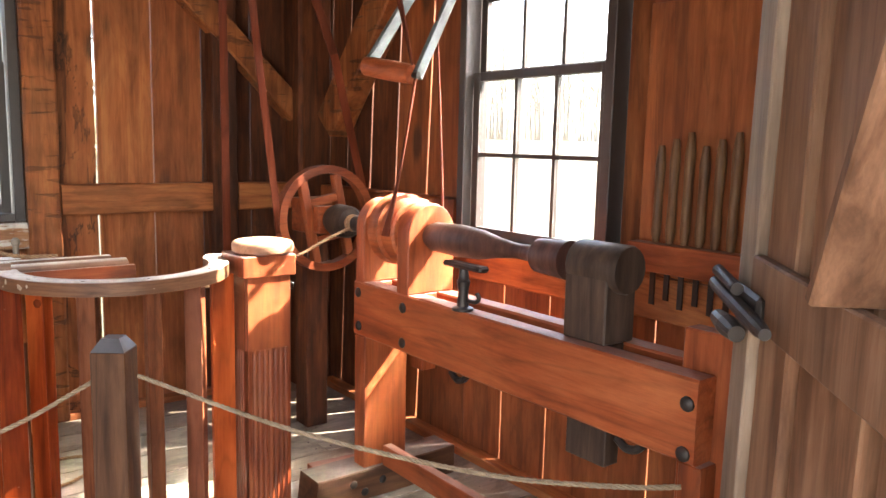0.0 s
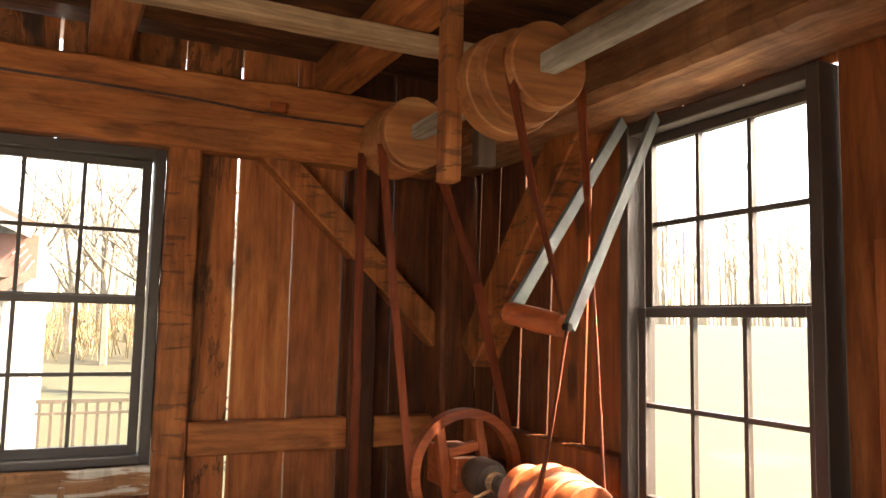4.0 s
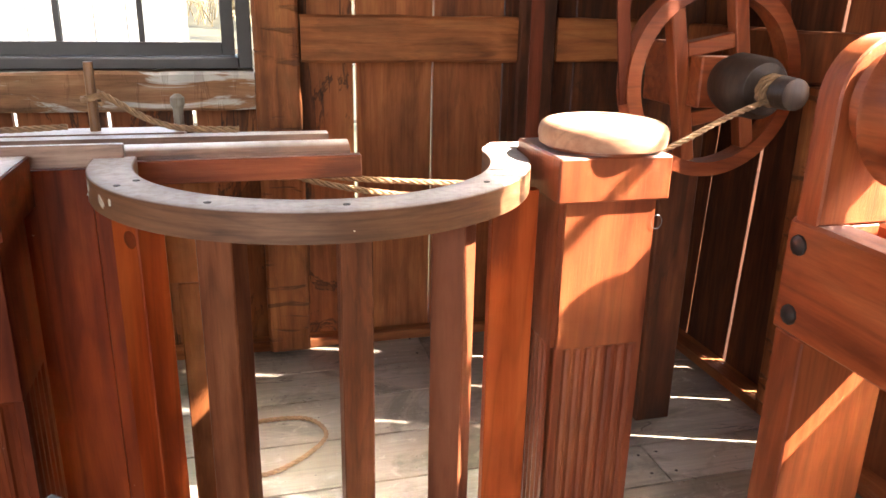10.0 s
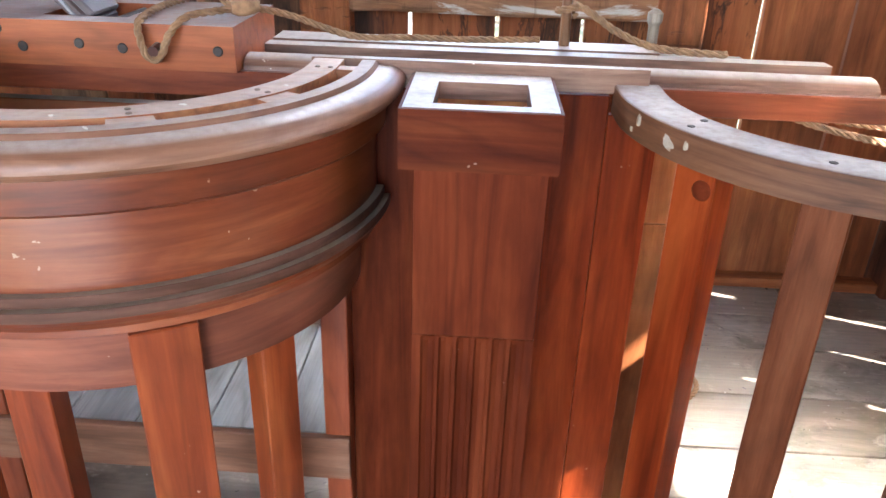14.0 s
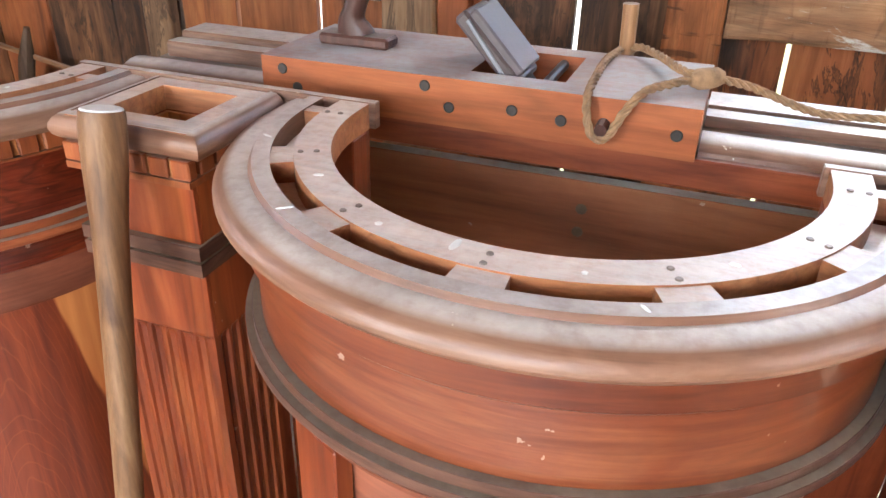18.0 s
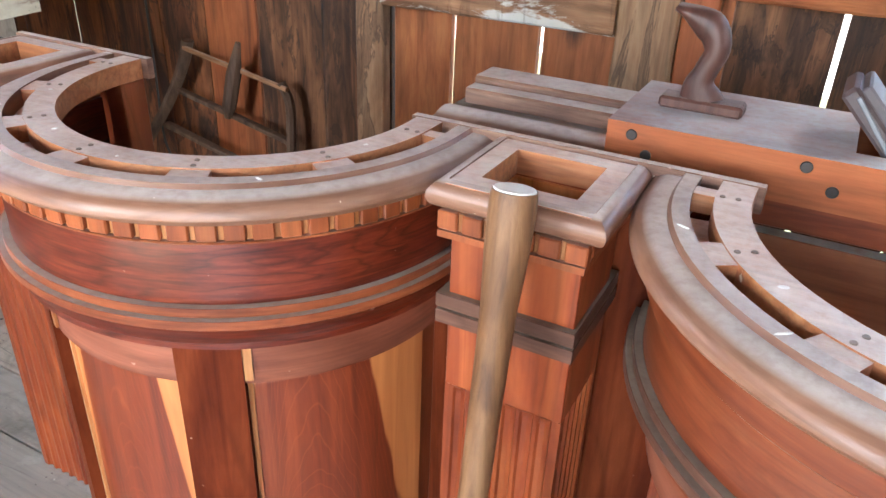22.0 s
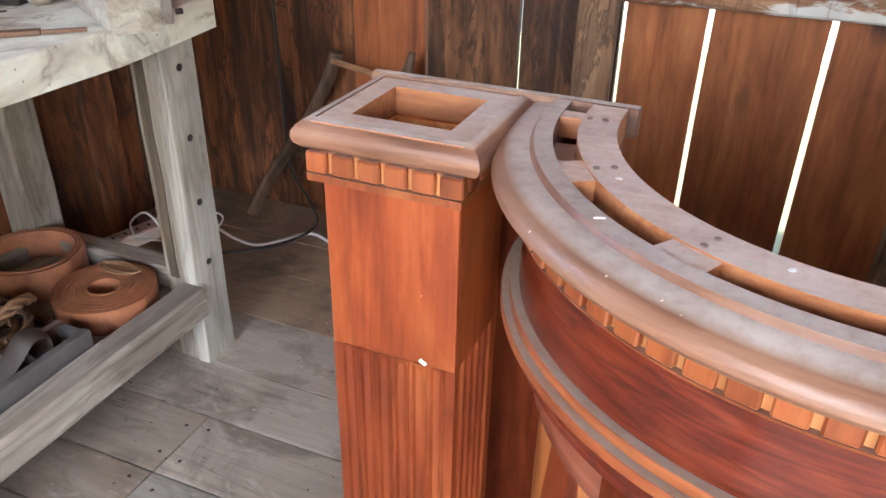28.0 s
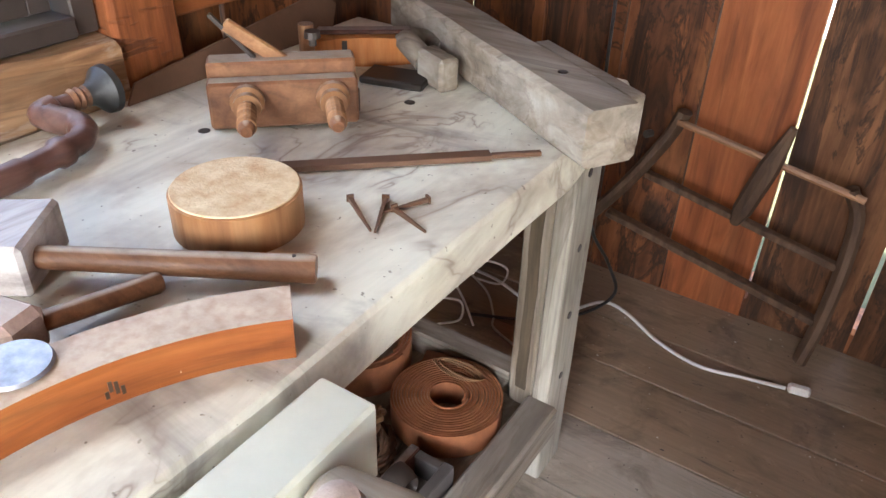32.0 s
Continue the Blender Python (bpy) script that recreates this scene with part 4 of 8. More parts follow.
# ---- windows: two sashes of six panes each ----
def window(name, along, u0, u1, z0, z1, wall, inwards, label, slip=0.0, mat=M_FRAME):
    """along: 'x' or 'y', the wall's direction; wall: its inner face; inwards: the sign towards the room."""
    ob = new(name)
    tagged(ob, label, kind="structure")

    def b(u_a, u_b, d_a, d_b, za, zb, bevel=0.0):
        d0, d1 = sorted((wall + inwards * d_a, wall + inwards * d_b))
        return boxed(u_a, u_b, d0, d1, za, zb, bevel) if along == "x" else boxed(d0, d1, u_a, u_b, za, zb, bevel)
    f = 0.042
    part("window_frame", b(u0, u0 + f, -0.05, 0.075, z0, z1, 0.003), mat, ob)
    part("window_frame", b(u1 - f, u1, -0.05, 0.075, z0, z1, 0.003), mat, ob)
    part("window_frame", b(u0 + f, u1 - f, -0.05, 0.07, z1 - f, z1, 0.003), mat, ob)
    part("window_sill", b(u0 + f, u1 - f, -0.06, 0.085, z0, z0 + f * 0.8, 0.004), mat, ob)
    for k in (0, 1):
        l, r = u0 + f + 0.008, u1 - f - 0.008
        mid = (z0 + z1) / 2 + 0.012
        za, zb = (z0 + f * 0.8 + 0.002, mid + 0.016) if k == 0 else (mid - 0.016, z1 - f - 0.002)
        d0, d1 = (0.008, 0.036) if k == 0 else (-0.024, 0.004)
        sash = part("sash", b(l, l + 0.038, d0, d1, za, zb, 0.002), mat, ob)
        part("stile", b(r - 0.038, r, d0, d1, za, zb, 0.002), mat, sash)
        part("rail", b(l + 0.038, r - 0.038, d0, d1, za, za + 0.04, 0.002), mat, sash)
        part("rail", b(l + 0.038, r - 0.038, d0, d1, zb - 0.034, zb, 0.002), mat, sash)
        gl, gr, gb, gt = l + 0.038, r - 0.038, za + 0.04, zb - 0.034
        for j in (1, 2):
            u = gl + (gr - gl) * j / 3
            part("muntin", b(u - 0.008, u + 0.008, d0 + 0.004, d1 - 0.004, gb, gt), mat, sash)
        zm = (gb + gt) / 2
        for j in range(3):
            ua, ub = gl + (gr - gl) * j / 3 + (0.008 if j else 0), gl + (gr - gl) * (j + 1) / 3 - (0.008 if j < 2 else 0)
            part("muntin", b(ua, ub, d0 + 0.004, d1 - 0.004, zm - 0.008, zm + 0.008), mat, sash)
            for pa, pb in ((gb, zm - 0.008), (zm + 0.008, gt)):
                dm = (d0 + d1) / 2
                g = part("pane", b(ua, ub, dm - 0.0015, dm + 0.0015, pa, pb), M_GLASS, sash)
                g.visible_shadow = False
    return ob


window("window_1", "x", W1[0], W1[1], W1[2], W1[3], NORTH, -1, "dark grey six-over-six sash window in the north wall")
window("window_2", "y", W2[0], W2[1], W2[2], W2[3], EAST, -1, "dark grey six-over-six sash window above the lathe")
window("window_3", "y", W3[0], W3[1], W3[2], W3[3], WEST, 1, "grey-painted sash window above the workbench")

# an old cable along the plate beam, with its small junction box
cable = thing("plate_cable", "old brown cable stapled along the plate beam", "cable", (0.9, 3.76, 2.52))
part("wire", tube(((-0.9, 3.757, 2.545), (-0.2, 3.757, 2.54), (0.46, 3.757, 2.531), (0.748, 3.757, 2.523), (0.973, 3.757, 2.508), (1.208, 3.757, 2.504), (1.50, 3.757, 2.507), (1.76, 3.757, 2.51)), 0.006, 8), M_TOTE, cable, "", True)
part("junction_box", boxed(1.035, 1.105, 3.735, 3.762, 2.515, 2.56, 0.004), M_LATHE["x"], cable, "small brown junction box")


# ---- the curved cherry counter: pilasters, bays and newel ----
ZT = 0.953
CY = 2.612
P3X, P2X, P1X, NX = -1.947, -0.914, 0.138, 1.138
B3X, B2X, B1X = -1.438, -0.388, 0.676


def frame_top(bm, x0, x1, y0, y1, hx0, hx1, hy0, hy1, z0, z1):
    """A flat frame round a square hole, one closed ring."""
    out, hole = ((x0, y0), (x1, y0), (x1, y1), (x0, y1)), ((hx0, hy0), (hx1, hy0), (hx1, hy1), (hx0, hy1))
    loops = [[bm.verts.new((x, y, z)) for x, y in ring] for ring, z in ((out, z0), (out, z1), (hole, z1), (hole, z0))]
    for p, q in zip(loops, loops[1:] + loops[:1]):
        for k in range(4):
            bm.faces.new((p[k], p[(k + 1) % 4], q[(k + 1) % 4], q[k]))
    bmesh.ops.recalc_face_normals(bm, faces=bm.faces)


def mitred_nose(cx, y0, y1, half, z, profile):
    """A moulding round the front and the two sides, mitred at the corners; profile: (outwards, down)."""
    bm = bmesh.new()
    path = [(cx - half, y1, -1, 0), (cx - half, y0, -1, -1), (cx + half, y0, 1, -1), (cx + half, y1, 1, 0)]
    rings = [[bm.verts.new((x + nx * u, y + ny * u, z - d)) for u, d in profile] for x, y, nx, ny in path]
    for p, q in zip(rings, rings[1:]):
        for j in range(len(profile)):
            bm.faces.new((p[j], p[(j + 1) % len(profile)], q[(j + 1) % len(profile)], q[j]))
    bm.faces.new(rings[0])
    bm.faces.new(rings[-1])
    bmesh.ops.recalc_face_normals(bm, faces=bm.faces)
    return bm


NOSE = ((-0.030, 0.006), (-0.0115, 0.006), (-0.0108, 0.0005), (-0.002, 0.002), (0.005, 0.007), (0.0095, 0.014), (0.0105, 0.021), (0.008, 0.029), (0.002, 0.0345), (-0.008, 0.0365), (-0.030, 0.0375))


def fluted_board(x0, x1, y, depth, z0, z1, flutes, along="x"):
    """A board whose face towards -y (or +x) carries upright round-ended hollows."""
    bm = bmesh.new()
    prof = []
    w = (x1 - x0 - 0.02) / flutes
    prof.append((x0, 0))
    for k in range(flutes):
        a = x0 + 0.01 + w * k
        for f, d in ((0.10, 0), (0.22, 0.0038), (0.5, 0.006), (0.78, 0.0038), (0.90, 0)):
            prof.append((a + w * f, d))
    prof.append((x1, 0))
    levels = [(z0, 1.0), (z1 - 0.012, 1.0), (z1 - 0.004, 0.6), (z1, 0.0)]
    rows = []
    for z, f in levels:
        rows.append([bm.verts.new((x, y + d * f, z) if along == "x" else (y - d * f, x, z)) for x, d in prof])
    for p, q in zip(rows, rows[1:]):
        for j in range(len(prof) - 1):
            bm.faces.new((p[j], p[j + 1], q[j + 1], q[j]))
    bmesh.ops.recalc_face_normals(bm, faces=bm.faces)
    return bm


def box_post(x0, x1, y0, y1, z0, z1, wall=0.022):
    """A hollow square shaft, open at the top."""
    bm = bmesh.new()
    rings = []
    for d, z in ((0, z0), (0, z1), (wall, z1), (wall, z0 + 0.02)):
        rings.append([bm.verts.new(q) for q in ((x0 + d, y0 + d, z), (x1 - d, y0 + d, z), (x1 - d, y1 - d, z), (x0 + d, y1 - d, z))])
    for p, q in zip(rings, rings[1:]):
        for k in range(4):
            bm.faces.new((p[k], p[(k + 1) % 4], q[(k + 1) % 4], q[k]))
    bm.faces.new(rings[0][::-1])
    bm.faces.new(rings[-1])
    bmesh.ops.recalc_face_normals(bm, faces=bm.faces)
    return bm


def pilaster(cx, moulded, necking, spot):
    # The plain pilaster's darker tone includes the shade on its front.
    tone = M_CHERRY if moulded else M_MAROON
    ob = thing("pilaster", "reddish cherry fluted box pilaster with a hollow top" + (" and dentil cap" if moulded else ", plain square collar"), "pilaster", (cx, 2.54, 0), "pilasters of the counter")
    half = 0.083
    y0, y1 = 2.468, 2.632
    part("shaft", box_post(cx - half, cx + half, y0, y1, 0.0, 0.916, 0.02), tone["z"], ob)
    zf = 0.652 if moulded else 0.615
    part("fluting", fluted_board(cx - half + 0.002, cx + half + 0.0065, y0 - 0.0085, 0.01, 0.0, zf, 6), tone["z"], ob, "fluted front")
    # Added liner; its bright orange carries the light inside the hollow top.
    bm = bmesh.new()
    frame_top(bm, cx - half + 0.0205, cx + half - 0.0205, y0 + 0.0205, y1 - 0.0205, cx - half + 0.026, cx + half - 0.026, y0 + 0.026, y1 - 0.026, 0.62, 0.914)
    part("liner", bm, M_BRIGHTORANGE, ob, "added liner, bright orange for the light inside the hole")
    part("front_face", boxed(cx - half + 0.002, cx + half + 0.0065, y0 - 0.0085, y0 - 0.0005, zf, 0.882, 0.001), tone["z"], ob)
    part("fluting", fluted_board(y0 - 0.0080, y1 - 0.03, cx + half + 0.0065, 0.01, 0.0, zf, 5, "y"), tone["z"], ob, "fluted side")
    part("side_face", boxed(cx + half + 0.0003, cx + half + 0.0065, y0 - 0.0003, y1 - 0.03, zf, 0.882), tone["z"], ob)
    if moulded:
        bm = bmesh.new()
        frame_top(bm, cx - 0.092, cx + 0.092, 2.458, 2.642, cx - 0.062, cx + 0.062, 2.497, 2.612, 0.916, ZT - 0.002)
        cap = part("cap", bm, M_RING, ob, "dusty cap with a square hole")
        part("nose_moulding", mitred_nose(cx, 2.458, 2.644, 0.104, ZT, NOSE), M_NOSE, cap, smooth=True)
        me = mesh_of("dentil", boxed(-0.0138, 0.0138, -0.010, 0.006, -0.0125, 0.0125, 0.002), M_DENTIL, Vector(), False)
        me_y = mesh_of("dentil", boxed(-0.006, 0.010, -0.0145, 0.0145, -0.0125, 0.0125, 0.002), M_DENTIL, Vector(), False)
        for k in range(6):
            piece("dentil", me, ob, (cx - 0.083 + 0.0332 * k, 2.458, 0.905))
        for k in range(4):
            for s in (-1, 1):
                d = piece("dentil", me_y, ob, (cx + s * 0.0865 + (0.0 if s > 0 else -0.004), 2.486 + 0.036 * k, 0.905))
        part("dentil_backing", mitred_nose(cx, 2.4595, 2.63, 0.0835, 0.9165, ((-0.01, 0), (0.0055, 0), (0.0055, 0.0245), (-0.01, 0.0245))), M_SAP, ob, "pale strip behind the dentils")
        bm = mitred_nose(cx, 2.4595, 2.63, 0.0835, 0.8915, ((-0.01, 0), (0.012, 0), (0.012, 0.009), (-0.01, 0.009)))
        part("dentil_shelf", bm, M_DENTIL, ob, "thin strip under the dentils")
    else:
        bm = bmesh.new()
        frame_top(bm, cx - 0.096, cx + 0.096, 2.4545, 2.645, cx - 0.060, cx + 0.062, 2.478, 2.592, 0.916, ZT - 0.013)
        part("cap", bm, M_TOP, ob, "dusty square collar with a square hole")
        part("collar", mitred_nose(cx, 2.452, 2.64, 0.0985, ZT - 0.014, ((-0.015, 0), (0.002, 0), (0.002, 0.078), (-0.015, 0.078))), tone["x"], ob, "plain red collar boards")
    if necking:
        for z in (0.800, 0.776):
            part("necking", mitred_nose(cx, 2.4595, 2.63, 0.0835, z, ((-0.008, 0.0), (0.010, 0.0), (0.011, 0.001), (0.011, 0.0195), (0.009, 0.021), (-0.008, 0.021))), M_FILLET, ob, "dark square necking strip, dusty on top")
    if spot:
        part("paint_spot", bar((cx + 0.042, 2.4588, 0.660), (cx + 0.051, 2.4588, 0.654), 0.002, 0.006, 0.0008), M_CORD, ob, "dried white paint spot")
    return ob


pilaster(P3X, True, False, True)
pilaster(P2X, True, True, False)
pilaster(P1X, False, False, False)


def screw_heads(ob, cx, r_list, z, angles):
    me = mesh_of("screw", turned((0, 0, -0.001), (0, 0, 0.0016), ((0, 0.0036), (0.7, 0.0036), (1, 0.0028)), 10), M_SCREW, Vector(), False)
    for a in angles:
        for r in r_list:
            piece("screw", me, ob, (cx + math.cos(radians(a)) * r, CY + math.sin(radians(a)) * r, z))


def bay(cx, dentils, panelled):
    kind = "panelled with inlaid boards and a dentil row" if panelled else "on open square studs, half finished"
    ob = thing("counter_bay", "bowed cherry counter bay, " + kind, "counter", (cx, CY - 0.2, 0), "counter bays")
    EXT = 0.036
    part("inner_ring", sweep(((0.284, 0.918), (0.284, ZT), (0.326, ZT), (0.326, 0.918)), arc(cx, CY, 180, 360, 48, EXT, EXT)), M_RING, ob, "dusty flat inner ring", True)
    part("nose_ring", sweep(((0.352, 0.913), (0.352, ZT), (0.372, ZT), (0.376, 0.947), (0.394, 0.946), (0.408, 0.940), (0.415, 0.931), (0.415, 0.924), (0.407, 0.915), (0.385, 0.911)), arc(cx, CY, 180, 360, 56, EXT, EXT)), M_NOSE, ob, "worn rounded nosing", True)
    for a in (181, 209, 239, 269, 298, 328, 358):
        w = 4.2 if 185 < a < 355 else 2.0
        part("spacer_block", sweep(((0.3262, 0.9265), (0.3262, ZT - 0.002), (0.3518, ZT - 0.002), (0.3518, 0.9265)), arc(cx, CY, a - w, a + w, 4)), M_RING, ob)
    part("slot_floor", sweep(((0.3264, 0.914), (0.3264, 0.926), (0.3516, 0.926), (0.3516, 0.914)), arc(cx, CY, 186, 354, 40)), M_RING, ob, "raw wood at the bottom of the slots", True)
    screw_heads(ob, cx, (0.300, 0.318), ZT, (183, 209, 239, 268.5, 298, 328, 356))
    ft = 0.911
    ab = 0.643 if panelled else 0.630
    if dentils:
        n = 36
        me = mesh_of("dentil", boxed(-0.005, 0.012, -0.0130, 0.0130, -0.016, 0.016, 0.002), M_DENTIL, Vector(), False)
        for k in range(n):
            a = radians(181 + 178 * (k + 0.5) / n)
            d = piece("dentil", me, ob, (cx + math.cos(a) * 0.378, CY + math.sin(a) * 0.378, 0.9005))
            d.rotation_euler = (0, 0, a)
        part("dentil_shelf", sweep(((0.365, 0.879), (0.365, 0.884), (0.389, 0.884), (0.387, 0.880)), arc(cx, CY, 180, 360, 48)), M_DENTIL, ob, "thin strip under the dentils", True)
        part("backing", sweep(((0.36, 0.8845), (0.36, 0.9125), (0.3830, 0.9125), (0.3830, 0.8845)), arc(cx, CY, 180, 360, 48)), M_SAP, ob, "", True)
        ft = 0.879
    else:
        part("architrave", sweep(((0.355, 0.868), (0.355, 0.9125), (0.392, 0.9125), (0.389, 0.872), (0.385, 0.868)), arc(cx, CY, 180, 360, 48)), M_BROWNBAND, ob, "upper curved band", True)
        ft = 0.866
    up = 0.012 if dentils else 0.0
    part("frieze", sweep(((0.358, 0.72), (0.358, ft), (0.376, ft), (0.376, 0.72)), arc(cx, CY, 180, 360, 56)), M_BAND if panelled else M_BROWNBAND, ob, "glossy curved red band", True)
    for z, r in ((0.777 + up, 0.3875), (0.7635 + up, 0.3965)):
        part("fillet", sweep(((0.3762, z - 0.0133), (0.3762, z), (r - 0.0008, z), (r, z - 0.0008), (r, z - 0.0125), (r - 0.0008, z - 0.0133)), arc(cx, CY, 180, 360, 56)), M_DARKBAND if panelled else M_FILLET, ob, "square-edged fillet with dust along its ledge")
    part("bed_moulding", sweep(((0.345, 0.715), (0.345, 0.7195), (0.3763, 0.7195), (0.3763, 0.750 + up), (0.394, 0.750 + up), (0.392, 0.744 + up), (0.383, 0.737 + up), (0.376, 0.728), (0.368, 0.714)), arc(cx, CY, 180, 360, 48)), M_BAND if panelled else M_BROWNBAND, ob, "hollow moulding under the fillets", True)
    part("apron", sweep(((0.325, ab), (0.325, 0.7145), (0.352, 0.7145), (0.350, ab)), arc(cx, CY, 181, 359, 48)), M_APRON, ob, "curved apron under the beads", True)
    if panelled:
        for a0, a1 in ((184, 234.3), (248.3, 291.0), (304.8, 356)):
            part("panel", sweep(((0.318, 0.01), (0.318, 0.6425), (0.336, 0.6425), (0.336, 0.01)), arc(cx, CY, a0, a1, 14)), M_PANEL_WIDE if a0 < 200 else M_PANEL, ob, "inlaid panel of heart and sap wood", True)
        for a in (241.5, 298):
            part("panel_stile", sweep(((0.337, 0.0), (0.337, 0.6425), (0.3525, 0.6425), (0.3525, 0.7145), (0.358, 0.7145), (0.358, 0.0)), arc(cx, CY, a - 7.6, a + 7.2, 6)), M_MAROON["z"], ob, "dark upright between the panels")
            part("sap_strip", sweep(((0.352, 0.652), (0.352, 0.712), (0.356, 0.712), (0.356, 0.652)), arc(cx, CY, a + 7.3, a + 9.2, 2)), M_SAP, ob, "pale sliver beside the upright")
            part("quirk_bead", sweep(((0.336, 0.01), (0.336, 0.642), (0.341, 0.642), (0.341, 0.01)), arc(cx, CY, a + 7.4, a + 8.6, 2)), M_SAP, ob, "thin pale bead along the panel")
        part("base_rail", sweep(((0.315, 0.0), (0.315, 0.009), (0.34, 0.009), (0.34, 0.0)), arc(cx, CY, 182, 358, 30)), M_CHERRY["x"], ob)
    else:
        for a, proud, w in ((241, 1, 0.078), (298, 1, 0.078), (213, 0, 0.06), (225, 0, 0.04), (267.5, 0, 0.060), (325, 0, 0.058)):
            r = 0.362 if proud else 0.305
            bm = boxed(-0.019, 0.019 if not proud else 0.012, -w / 2, w / 2, 0.0, 0.714 if proud else 0.629, 0.002)
            if proud:
                for v in bm.verts:
                    v.co.x = max(v.co.x, -0.009)
            bmesh.ops.rotate(bm, cent=(0, 0, 0), matrix=Matrix.Rotation(radians(a), 3, "Z"), verts=bm.verts)
            bmesh.ops.translate(bm, vec=(cx + math.cos(radians(a)) * r, CY + math.sin(radians(a)) * r, 0), verts=bm.verts)
            part("stud", bm, M_CHERRY["z"], ob)
    for s in (-1, 1):
        part("end_upright", boxed(cx + s * 0.306 - 0.022, cx + s * 0.306 + 0.022, 2.598, 2.650, 0.0, 0.917, 0.002), M_NEWEL, ob, "upright at the end of the ring")
        # End boards take the dark maroon for the deep shade beside the bay.
        part("end_board", boxed(cx + s * 0.3865 - 0.0585, cx + s * 0.3865 + 0.0585, 2.640, 2.655, 0.0, 0.917, 0.001), M_MAROON["z"], ob)
    return ob


def paint_spots(ob, cx, spots):
    """Dried drips of white paint on the flat ring: angle, radius, length, width."""
    for a, rad, ln, wd in spots:
        bm = turned((0, 0, 0.0002), (0, 0, 0.0012), ((0, 1.0), (0.6, 0.9), (1, 0.5)), 12)
        for v in bm.verts:
            v.co.x, v.co.y = v.co.x * ln * 0.65, v.co.y * wd * 0.65 * (1 + 0.9 * noise.noise(v.co * 2.3 + Vector((a, 0, 0))))
        bmesh.ops.rotate(bm, cent=(0, 0, 0), matrix=Matrix.Rotation(radians(a * 1.7), 3, "Z"), verts=bm.verts)
        bmesh.ops.translate(bm, vec=(cx + math.cos(radians(a)) * rad, CY + math.sin(radians(a)) * rad, ZT), verts=bm.verts)
        part("paint_spot", bm, M_WHITEDOT, ob, "dried white paint drip")


paint_spots(bay(B3X, True, True), B3X, ((214, 0.305, 0.006, 0.004), (226, 0.361, 0.009, 0.004), (251, 0.300, 0.007, 0.005), (279, 0.312, 0.004, 0.003), (312, 0.362, 0.010, 0.003), (340, 0.303, 0.005, 0.004)))
paint_spots(bay(B2X, False, False), B2X, ((200, 0.362, 0.012, 0.003), (222, 0.306, 0.009, 0.005), (233, 0.362, 0.014, 0.003), (247, 0.309, 0.006, 0.006), (262, 0.298, 0.018, 0.006), (284, 0.310, 0.005, 0.004), (291, 0.361, 0.010, 0.003), (309, 0.305, 0.008, 0.005), (335, 0.312, 0.005, 0.004)))

# the third bay is still only a rail on square balusters
b1 = thing("balustrade_bay", "unfinished bowed rail on square red-brown balusters", "balustrade", (B1X, CY - 0.2, 0))
RX, RY = 0.680, 2.618
part("curved_rail", sweep(((0.287, 0.890), (0.287, 0.930), (0.290, 0.932), (0.350, 0.932), (0.353, 0.930), (0.353, 0.890)), arc(RX, RY, 180, 360, 56, 0.040, 0.0)), M_RAIL, b1, "dusty bent rail with screw holes", True)
bm = bmesh.new()
outline = ((RX + 0.287, RY + 0.0005), (RX + 0.353, RY + 0.0005), (1.0365, 2.634), (1.080, 2.636), (1.082, 2.688), (1.008, 2.694), (0.978, 2.650))
low, high = [[bm.verts.new((x, y, z)) for x, y in outline] for z in (0.8905, 0.9315)]
for k in range(len(outline)):
    bm.faces.new((low[k], low[(k + 1) % len(outline)], high[(k + 1) % len(outline)], high[k]))
bm.faces.new(low[::-1])
bm.faces.new(high)
bmesh.ops.recalc_face_normals(bm, faces=bm.faces)
part("rail_return", bm, M_RAIL, b1, "flat return that meets the newel")


def baluster(x, y, turn, deep, wide, mat, top=0.889):
    bm = boxed(-deep / 2, deep / 2, -wide / 2, wide / 2, 0.0, top, 0.002)
    bmesh.ops.rotate(bm, cent=(0, 0, 0), matrix=Matrix.Rotation(radians(turn), 3, "Z"), verts=bm.verts)
    bmesh.ops.translate(bm, vec=(x, y, 0), verts=bm.verts)
    return part("baluster", bm, mat, b1)


baluster(0.412, 2.440, 222, 0.045, 0.056, M_DEEPRED)
baluster(0.524, 2.352, 242, 0.044, 0.052, M_BAL_OLD)
baluster(0.693, 2.305, 271, 0.040, 0.043, M_BAL_OLD)
baluster(0.858, 2.405, 322, 0.055, 0.045, M_SUNWOOD)
part("plugged_knot", turned((0.4045, 2.4165, 0.865), (0.4030, 2.4150, 0.865), ((0, 0.013), (0.8, 0.013), (1, 0.011)), 16), M_MAROON["x"], b1, "round wooden plug")
me = mesh_of("screw_hole", turned((0, 0, -0.001), (0, 0, 0.0008), ((0, 0.005), (1, 0.005)), 8), M_IRON, Vector(), False)
for x, y in ((0.389, 2.453), (0.411, 2.480), (0.511, 2.339), (0.683, 2.297), (0.90, 2.385), (0.975, 2.52)):
    piece("screw_hole", me, b1, (x, y, 0.932))
bm = turned((0.0012, 0, 0), (-0.0004, 0, 0), ((0, 0.5), (0.5, 0.8), (1, 1.0)), 13)
for v in bm.verts:
    v.co.y, v.co.z = v.co.y * (1 + 0.7 * noise.noise((v.co.y * 2, v.co.z * 2, 5.0))), v.co.z * (1 + 0.9 * noise.noise((v.co.z * 2, v.co.y * 2, 1.0)))
chip = mesh_of("paint_chip", bm, plain("bare_chipped_wood", (0.36, 0.29, 0.22), 0.7, 0.0, 0.4, 120.0), Vector(), False)
